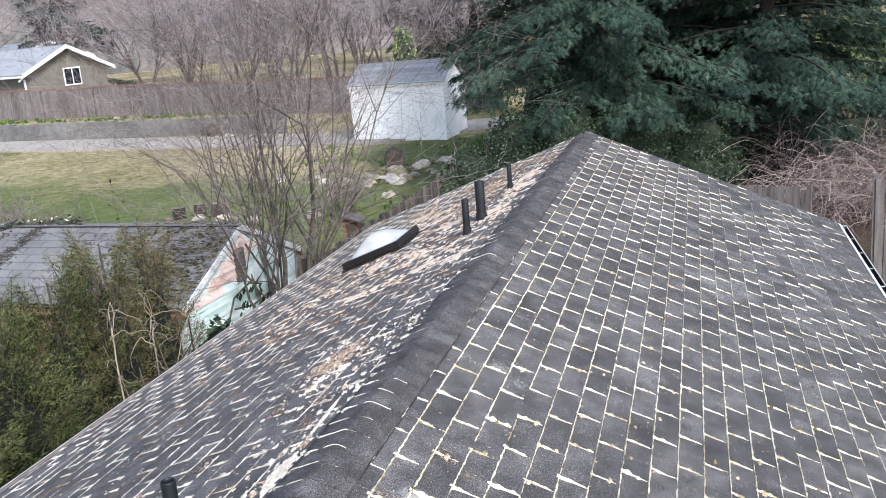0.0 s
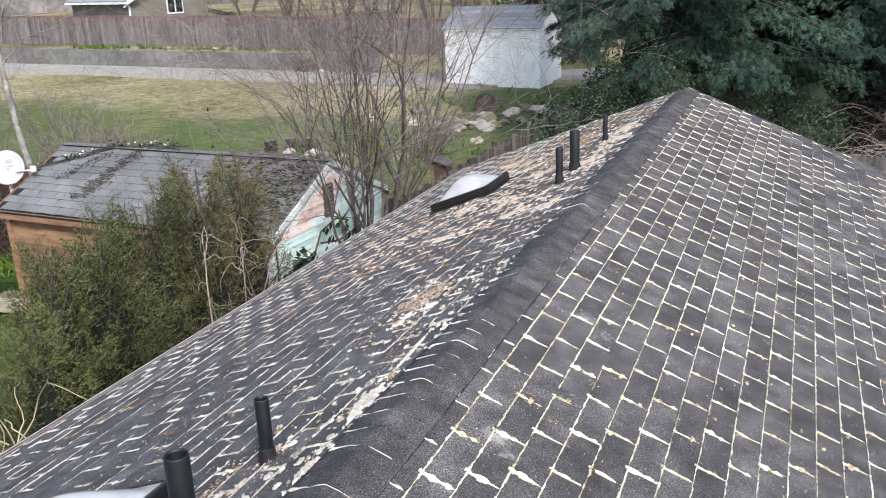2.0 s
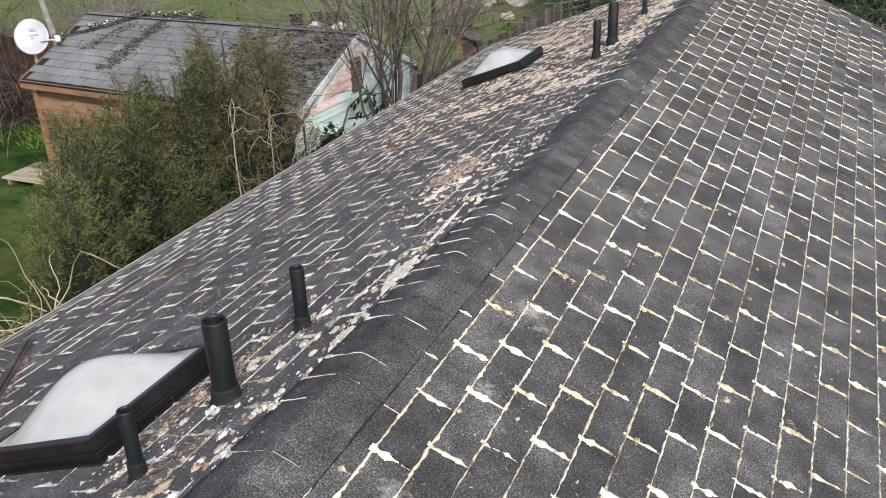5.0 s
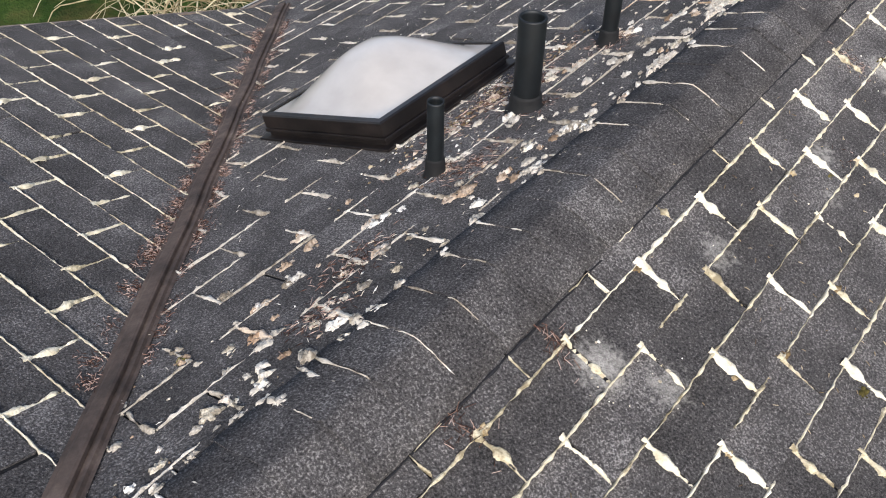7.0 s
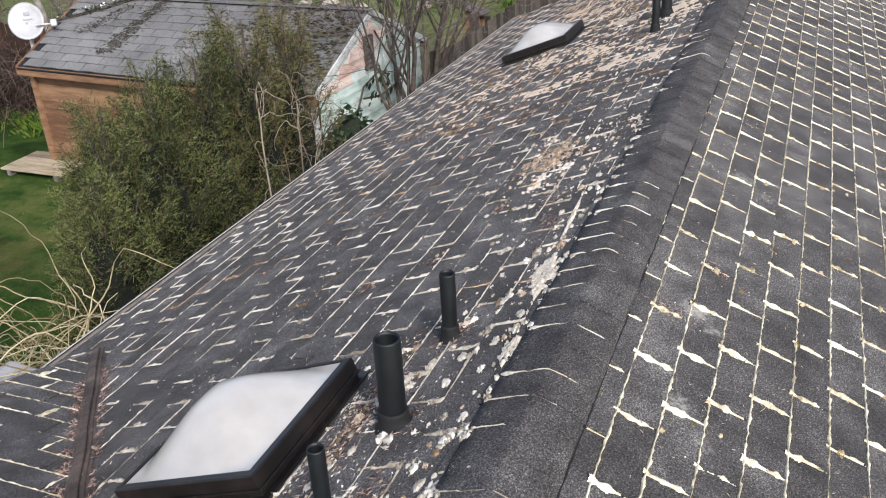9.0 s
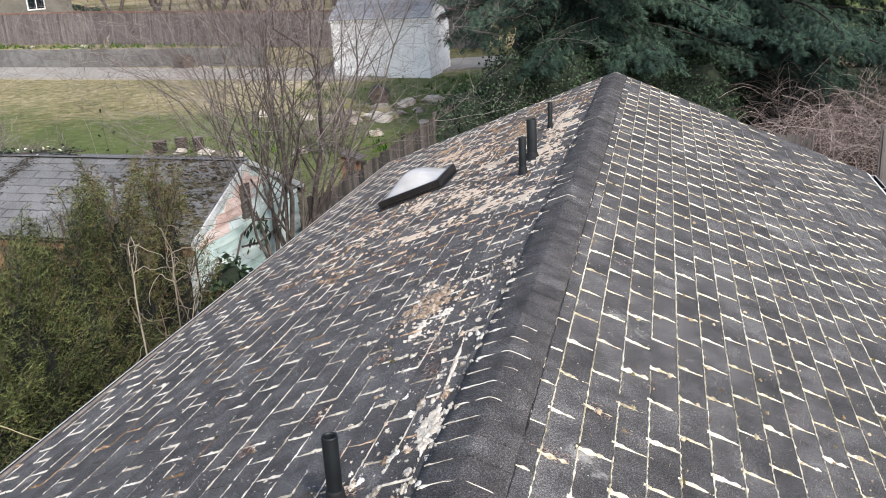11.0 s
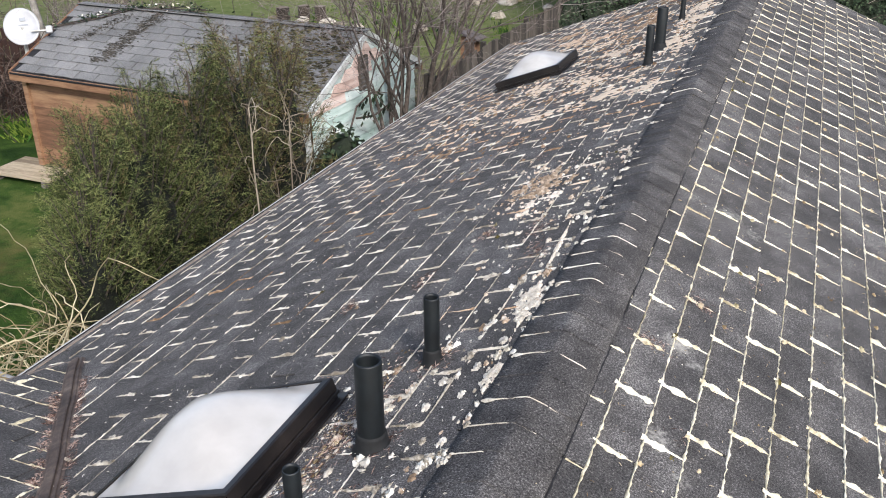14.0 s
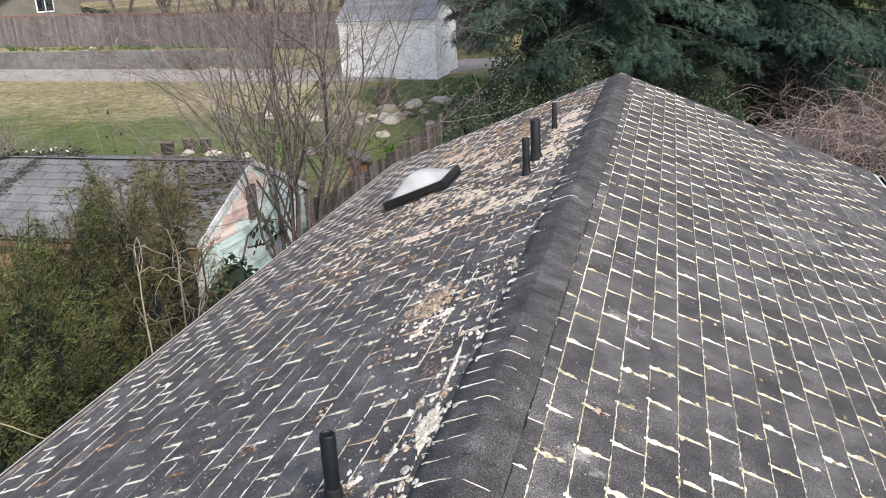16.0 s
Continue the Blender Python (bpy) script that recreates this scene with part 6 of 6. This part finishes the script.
# ---- fir tree ----
def needle_spray(soup, p, d, s, droop):
    d = (d + Vector((0, 0, -droop))).normalized()
    side = d.cross(Vector((rnd.gauss(0, 0.4), rnd.gauss(0, 0.4), 1)))
    side = side.normalized() if side.length > 1e-6 else Vector((1, 0, 0))
    soup.add([p + side * (s * 0.08), p - side * (s * 0.08), p + d * s], [(0, 1, 2)])
    for t in (0.02, 0.28, 0.56):
        b = p + d * (s * t)
        for q in (-1, 1):
            tip = b + (d * 0.45 + side * (0.85 * q) + Vector((0, 0, rnd.uniform(-0.4, 0.15)))) * (s * (0.62 - 0.45 * t))
            w = d * (s * 0.07)
            soup.add([b - w, tip, b + w], [(0, 1, 2)])


def fir(x, y, h, r, z0, n_limbs, per_limb, label, rise=0.12, fine=0.34, squash=None):
    o = thing("fir_tree", label, "tree", "fir trees")
    wood, leaf = Soup(), Soup()
    g = gh(x, y)
    tube(wood, [Vector((x, y, g - 0.1)), Vector((x, y, g + h * 0.5)), Vector((x, y, g + h))], [0.30 * h / 16, 0.2 * h / 16, 0.03], 9)
    for k in range(n_limbs):
        t = (k + rnd.random()) / n_limbs
        z = g + z0 + (h - z0) * t
        a = rnd.uniform(0, 6.283)
        ln = r * (1 - t) ** 0.8 * rnd.uniform(0.6, 1.12) + 0.4
        if squash:
            ln *= 1 + squash[1] * math.cos(a - squash[0])
        d = Vector((math.cos(a), math.sin(a), rise))
        n = 10
        p = Vector((x, y, z))
        pts = [p.copy()]
        for i in range(n):
            d = (d + Vector((rnd.gauss(0, 0.06), rnd.gauss(0, 0.06), -0.055 + (0.05 if i > 6 else 0)))).normalized()
            p = p + d * (ln / n)
            pts.append(p.copy())
        tube(wood, pts, [0.05 * h / 16 * (1 - 0.85 * i / n) + 0.004 for i in range(n + 1)], 4)
        sparse = 1.0 if z < 7.5 else 0.35
        for _ in range(int(per_limb * sparse * (0.35 + ln / r))):
            q = rnd.random() ** 0.6
            i = min(n - 1, int(q * n))
            b = pts[i].lerp(pts[i + 1], q * n - i)
            along = (pts[i + 1] - pts[i]).normalized()
            sd = along.cross(Vector((0, 0, 1))).normalized() * rnd.choice((-1, 1))
            off = rnd.uniform(0, 1.0) * (1 - q * 0.6) * min(1.0, ln * 0.28)
            pp = b + sd * off + along * (off * 0.5) + Vector((0, 0, -0.32 * off + rnd.gauss(0, 0.08)))
            needle_spray(leaf, pp, (along * 0.7 + sd * rnd.uniform(0.1, 1.0)).normalized(), fine / sparse ** 0.5 * rnd.uniform(0.6, 1.3), rnd.uniform(0.2, 1.1))
    wood.make("trunk", FIR_BARK, o, kind="")
    leaf.make("foliage", FIR, o, smooth=False, kind="")
    return o


fir(-1.2, 24.8, 16, 6.4, 3.0, 150, 560, "large dark fir with drooping boughs behind the roof", squash=(radians(185), 0.03), fine=0.19)
fir(3.2, 24.0, 13, 5.2, 1.7, 100, 460, "dark fir with drooping boughs above the brambles", fine=0.19)
fir(4.1, 26.3, 13, 3.4, 1.5, 76, 270, "dark fir with drooping boughs beside another fir", fine=0.21)
fir(1.0, 31.0, 15, 5.0, 1.2, 70, 150, "dark fir behind the ivy hedge")
for x, y, h, r in ((-9, 52, 16, 5), (-5, 56, 18, 5.5), (-13.5, 60, 18, 5), (1, 50, 17, 5), (-52, 66, 15, 5), (-20, 74, 20, 6)):
    fir(x, y, h, r, 0.8, 46, 60, "dark fir beyond the yard", fine=0.75)


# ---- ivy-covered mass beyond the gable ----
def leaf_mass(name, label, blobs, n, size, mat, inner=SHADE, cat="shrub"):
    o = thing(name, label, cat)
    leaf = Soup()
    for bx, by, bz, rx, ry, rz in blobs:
        # dark solid cores, coloured as the shade between the leaves
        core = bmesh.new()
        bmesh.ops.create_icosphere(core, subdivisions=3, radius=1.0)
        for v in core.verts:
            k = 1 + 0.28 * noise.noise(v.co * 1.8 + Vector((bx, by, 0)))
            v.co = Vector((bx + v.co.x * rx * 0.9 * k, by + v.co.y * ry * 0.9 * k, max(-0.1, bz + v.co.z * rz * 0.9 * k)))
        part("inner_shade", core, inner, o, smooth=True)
    tot = sum(b[3] * b[5] for b in blobs)
    for bx, by, bz, rx, ry, rz in blobs:
        for _ in range(int(n * rx * rz / tot)):
            u = Vector((rnd.gauss(0, 1), rnd.gauss(0, 1), rnd.gauss(0, 1))).normalized()
            k = (1 + 0.28 * noise.noise(u * 1.8 + Vector((bx, by, 0)))) * rnd.uniform(0.88, 1.1)
            p = Vector((bx + u.x * rx * k, by + u.y * ry * k, bz + u.z * rz * k))
            if p.z < 0.05:
                continue
            nrm = (u + Vector((rnd.gauss(0, 0.6), rnd.gauss(0, 0.6), rnd.gauss(0.3, 0.6)))).normalized()
            a = nrm.cross(Vector((rnd.gauss(0, 1), rnd.gauss(0, 1), rnd.gauss(0, 1)))).normalized()
            b = nrm.cross(a)
            s = size * rnd.uniform(0.6, 1.3)
            leaf.add([p - a * s, p + b * s * 0.7 + nrm * s * 0.15, p + a * s * 1.1, p - b * s * 0.7 + nrm * s * 0.15], [(0, 1, 2, 3)])
    leaf.make("leaves", mat, o, smooth=False, kind="")
    return o


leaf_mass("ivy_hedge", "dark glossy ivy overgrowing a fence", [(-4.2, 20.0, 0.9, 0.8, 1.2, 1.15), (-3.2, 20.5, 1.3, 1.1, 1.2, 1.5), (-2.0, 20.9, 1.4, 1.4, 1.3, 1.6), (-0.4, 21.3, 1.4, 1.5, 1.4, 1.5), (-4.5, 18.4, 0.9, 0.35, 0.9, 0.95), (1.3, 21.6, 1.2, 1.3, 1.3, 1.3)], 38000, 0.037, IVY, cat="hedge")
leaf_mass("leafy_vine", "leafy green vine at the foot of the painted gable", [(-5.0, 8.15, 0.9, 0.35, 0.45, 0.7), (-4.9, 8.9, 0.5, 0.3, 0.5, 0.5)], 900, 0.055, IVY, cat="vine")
# ivy trail on the painted gable
trail = thing("ivy_trail", "thin ivy stem with large dark leaves on the gable", "vine")
ts, tl = Soup(), Soup()
for pts in ([(-5.2, 8.5, 0.9), (-5.15, 8.62, 1.35), (-5.14, 8.9, 1.72), (-5.14, 9.4, 1.80), (-5.13, 9.75, 1.68)], [(-5.15, 8.9, 1.55), (-5.12, 9.4, 1.45), (-5.1, 10.1, 1.5)], [(-5.15, 8.8, 0.8), (-5.12, 9.2, 1.05), (-5.1, 9.7, 1.1)]):
    pv = [Vector(p) for p in pts]
    tube(ts, pv, [0.016] * len(pv), 5)
    for _ in range(14):
        i = rnd.randrange(len(pv) - 1)
        p = pv[i].lerp(pv[i + 1], rnd.random()) + Vector((0.03, rnd.gauss(0, 0.06), rnd.gauss(-0.02, 0.06)))
        s = rnd.uniform(0.03, 0.085)
        tl.add([p + Vector((0.02, -s, 0)), p + Vector((0.03, 0, s)), p + Vector((0.02, s, 0)), p + Vector((0.0, 0.2 * s, -s * 1.1))], [(0, 3, 2, 1)])
ts.make("stem", BARK, trail, kind="")
tl.make("leaves", IVY, trail, smooth=False, kind="")

# creeper along the far end of the outbuilding roof, and dark crumbs in slanting bands
creeper = thing("creeper", "leafy creeper with pale leaves across the old shingles", "vine")
shed_m = at_(-8.22, 10.0, 0) @ Matrix.Rotation(radians(-4.6), 4, 'Z')


def on_shed(x, y, up=0.04):
    return shed_m @ Vector((x, y, 2.58 + 0.4815 * y + up))


cst, cdark, cpale, litter = Soup(), Soup(), Soup(), Soup()
run = [(-2.95, -0.72), (-2.4, -0.47), (-2.0, -0.30), (-1.64, -0.05), (-1.2, 0.0), (-0.6, 0.02), (-0.1, 0.02)]
for lane in range(3):
    pts = [on_shed(x + rnd.gauss(0, 0.05), y + rnd.gauss(0, 0.04), 0.06 + rnd.uniform(0, 0.03)) for x, y in run]
    tube(cst, pts, [0.009] * len(pts), 4)
    for _ in range(90):
        i = rnd.randrange(len(pts) - 1)
        p = pts[i].lerp(pts[i + 1], rnd.random()) + Vector((rnd.gauss(0, 0.05), rnd.gauss(0, 0.05), rnd.uniform(0, 0.07)))
        a = Vector((rnd.gauss(0, 1), rnd.gauss(0, 1), rnd.gauss(0, 0.4))).normalized()
        b = a.cross(Vector((rnd.gauss(0, 0.4), rnd.gauss(0, 0.4), 1))).normalized()
        w = rnd.uniform(0.016, 0.038)
        (cpale if rnd.random() < 0.12 else cdark).add([p - a * w, p + b * w * 0.7, p + a * w * 1.2, p - b * w * 0.7], [(0, 1, 2, 3)])
for x0, y0, x1, y1, n in ((-1.0, -0.06, -1.32, -1.25, 900), (-1.6, -0.2, -2.2, -0.9, 260), (0.4, -0.2, 0.1, -1.0, 160)):
    for _ in range(n):
        t = rnd.random()
        p = on_shed(x0 + (x1 - x0) * t + rnd.gauss(0, 0.10), y0 + (y1 - y0) * t + rnd.gauss(0, 0.03), 0.052)
        r = rnd.uniform(0.006, 0.02)
        lump(litter, Matrix.Translation(p), r * 1.3, r, r * 0.35, 0.5)
mossy = Soup()
for _ in range(2600):
    x, y = rnd.uniform(0.75, 2.82), rnd.uniform(-1.6, 0.02)
    if fbm(x, y, 2.2, 9.0) + 0.5 * (x - 1.5) > rnd.uniform(-0.6, 0.7):
        r = rnd.uniform(0.010, 0.032)
        lump(mossy, Matrix.Translation(on_shed(x, y, 0.048)), r * 1.5, r, r * 0.45, 0.6)
mossy.make("roof_moss", material("brown_roof_moss", ["2e2b1e", "454030", "5c5640"], scale=20, rough=1.0, per=0.7, island=True), creeper, kind="", label="brown-green moss over old shingles")
cst.make("stem", BARK, creeper, kind="")
cdark.make("leaves", IVY, creeper, smooth=False, kind="")
cpale.make("pale_leaves", LICHEN, creeper, smooth=False, kind="", label="pale withered leaves")
litter.make("litter", material("dark_crumbs", ["2c2a26", "403c36", "57514a"], scale=20, rough=1.0, per=0.4, island=True), creeper, kind="", label="dark crumbs in slanting bands")

# ---- bramble thicket ----
def thicket(x0, x1, y0, y1, h, n, label, rad=0.0045, mat=CANE):
    o = tagged(new("bramble_thicket"), label, "brambles", kind="stuff")
    s = Soup()
    for _ in range(n):
        x, y = rnd.uniform(x0, x1), rnd.uniform(y0, y1)
        top = h * (0.7 + 0.45 * fbm(x, y, 0.35, 2.0))
        p = Vector((x, y, rnd.uniform(-0.05, top * 0.8)))
        d = Vector((rnd.gauss(0, 0.8), rnd.gauss(0, 0.8), rnd.uniform(0.1, 1.2))).normalized()
        pts, d2 = wander(p, d, rnd.uniform(0.6, 1.3), 4, 0.17, -0.09)
        more, _ = wander(pts[-1], d2, rnd.uniform(0.6, 1.4), 4, 0.22, -0.33)
        pts += more[1:]
        tube(s, pts, [rad * rnd.uniform(0.6, 1.2)] * len(pts), 3)
    s.make("canes", mat, o, smooth=False)
    return o


thicket(3.3, 9.5, 18.7, 22.5, 2.1, 3600, "tangled dry pinkish-brown bramble canes behind the fence")
thicket(6.5, 17, 18.0, 27, 3.3, 1500, "tall tangled dry bramble canes behind the fence", 0.007)
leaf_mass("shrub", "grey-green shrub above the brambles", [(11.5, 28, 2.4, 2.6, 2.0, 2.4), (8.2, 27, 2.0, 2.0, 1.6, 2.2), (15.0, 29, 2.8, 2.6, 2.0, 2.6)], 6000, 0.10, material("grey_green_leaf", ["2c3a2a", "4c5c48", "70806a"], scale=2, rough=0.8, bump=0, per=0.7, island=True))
# thicket whose darkened leaves and cores carry the shade under the firs
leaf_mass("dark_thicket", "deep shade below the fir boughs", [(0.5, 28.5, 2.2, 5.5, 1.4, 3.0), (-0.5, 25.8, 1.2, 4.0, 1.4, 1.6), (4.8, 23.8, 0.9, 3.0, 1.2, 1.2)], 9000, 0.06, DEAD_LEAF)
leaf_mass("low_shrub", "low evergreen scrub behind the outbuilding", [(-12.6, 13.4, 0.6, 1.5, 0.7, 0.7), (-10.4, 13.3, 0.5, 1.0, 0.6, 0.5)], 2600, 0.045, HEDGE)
thicket(-17.5, -13.4, 10.1, 11.5, 2.5, 1100, "dark brown tangle of dead vines over the red fence", 0.006, material("dark_dead_vines", ["2e2622", "483c36", "64564e"], scale=3, rough=0.95, bump=0, per=0.6, island=True))
sprig = thing("sapling", "young shrub with sparse dark leaves behind the outbuilding", "shrub")
ss_, sl_ = Soup(), Soup()
for lx, ly, ln in ((0.02, 0.05, 2.9), (0.12, -0.05, 2.5), (-0.15, 0.1, 2.2), (-0.35, 0.0, 1.9)):
    pts, _ = wander(Vector((-9.2, 12.4, 0)), Vector((lx, ly, 1)).normalized(), ln, 10, 0.08, 0.0)
    tube(ss_, pts, [0.014 * (1 - 0.7 * i / 10) for i in range(11)], 4)
    for _ in range(26):
        i = rnd.randint(5, 9)
        p = pts[i].lerp(pts[i + 1], rnd.random()) + Vector((rnd.gauss(0, 0.09), rnd.gauss(0, 0.09), rnd.gauss(0, 0.05)))
        a = Vector((rnd.gauss(0, 1), rnd.gauss(0, 1), rnd.gauss(-0.3, 0.6))).normalized()
        b = a.cross(Vector((rnd.gauss(0, 0.5), rnd.gauss(0, 0.5), 1))).normalized()
        w = rnd.uniform(0.03, 0.055)
        sl_.add([p - a * w, p + b * w * 0.6, p + a * w * 1.2, p - b * w * 0.6], [(0, 1, 2, 3)])
ss_.make("stem", BARK, sprig, kind="")
sl_.make("leaves", IVY, sprig, smooth=False, kind="")
leaf_mass("bamboo", "fresh yellow-green bush behind the white shed", [(-13.6, 44, 2.6, 0.7, 0.6, 2.6)], 700, 0.085, BRIGHT)

# ---- grass tufts ----
tufts = tagged(new("grass_tufts"), "tufts of green grass and weeds", "grass", kind="stuff")
gs = Soup()


def grass_tuft(x, y, h, n, w=0.008):
    z = gh(x, y) - 0.02
    for _ in range(n):
        a = rnd.uniform(0, 6.283)
        lx, ly = math.cos(a) * h * rnd.uniform(0.2, 0.8), math.sin(a) * h * rnd.uniform(0.2, 0.8)
        hx, hy = -math.sin(a) * w, math.cos(a) * w
        bx, by = x + rnd.gauss(0, 0.05), y + rnd.gauss(0, 0.05)
        hh = h * rnd.uniform(0.6, 1.1)
        gs.add([(bx - hx, by - hy, z), (bx + hx, by + hy, z), (bx + lx * 0.5 + hx * 0.6, by + ly * 0.5 + hy * 0.6, z + hh * 0.75), (bx + lx, by + ly, z + hh)], [(0, 1, 2), (0, 2, 3)])


for _ in range(260):
    grass_tuft(rnd.uniform(-18, -12.2), 10.4 + rnd.gauss(0, 0.25), rnd.uniform(0.12, 0.3), 14, 0.012)
for _ in range(900):
    grass_tuft(rnd.uniform(-16, -6.2), rnd.uniform(1, 10), rnd.uniform(0.04, 0.09), 7, 0.008)
for _ in range(1300):
    x, y = rnd.uniform(-14, -5.2), rnd.uniform(15.5, 34)
    grass_tuft(x, y, rnd.uniform(0.05, 0.15) * (1.4 if fbm(x, y, 0.3) > 0.1 else 0.6), 8, 0.014)
for _ in range(260):
    grass_tuft(rnd.uniform(-45, -20), 45.6 + rnd.gauss(0, 0.4), rnd.uniform(0.1, 0.3), 8, 0.03)
for _ in range(160):
    grass_tuft(rnd.uniform(4.0, 7.0), rnd.uniform(10, 14.6), rnd.uniform(0.08, 0.25), 9, 0.01)
gs.make("blades", BLADE, tufts, smooth=False)

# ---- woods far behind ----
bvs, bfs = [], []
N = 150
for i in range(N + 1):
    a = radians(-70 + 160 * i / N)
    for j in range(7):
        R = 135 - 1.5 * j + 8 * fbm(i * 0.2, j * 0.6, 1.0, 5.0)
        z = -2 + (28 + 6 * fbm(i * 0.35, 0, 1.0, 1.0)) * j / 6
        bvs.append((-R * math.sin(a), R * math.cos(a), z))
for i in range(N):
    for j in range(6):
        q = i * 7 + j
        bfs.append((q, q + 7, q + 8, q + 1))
tagged(mesh_obj("backdrop", bvs, bfs, WOODS, smooth=True), "grey-green wooded hillside in the distance, haze in its colour", "woods", kind="structure")
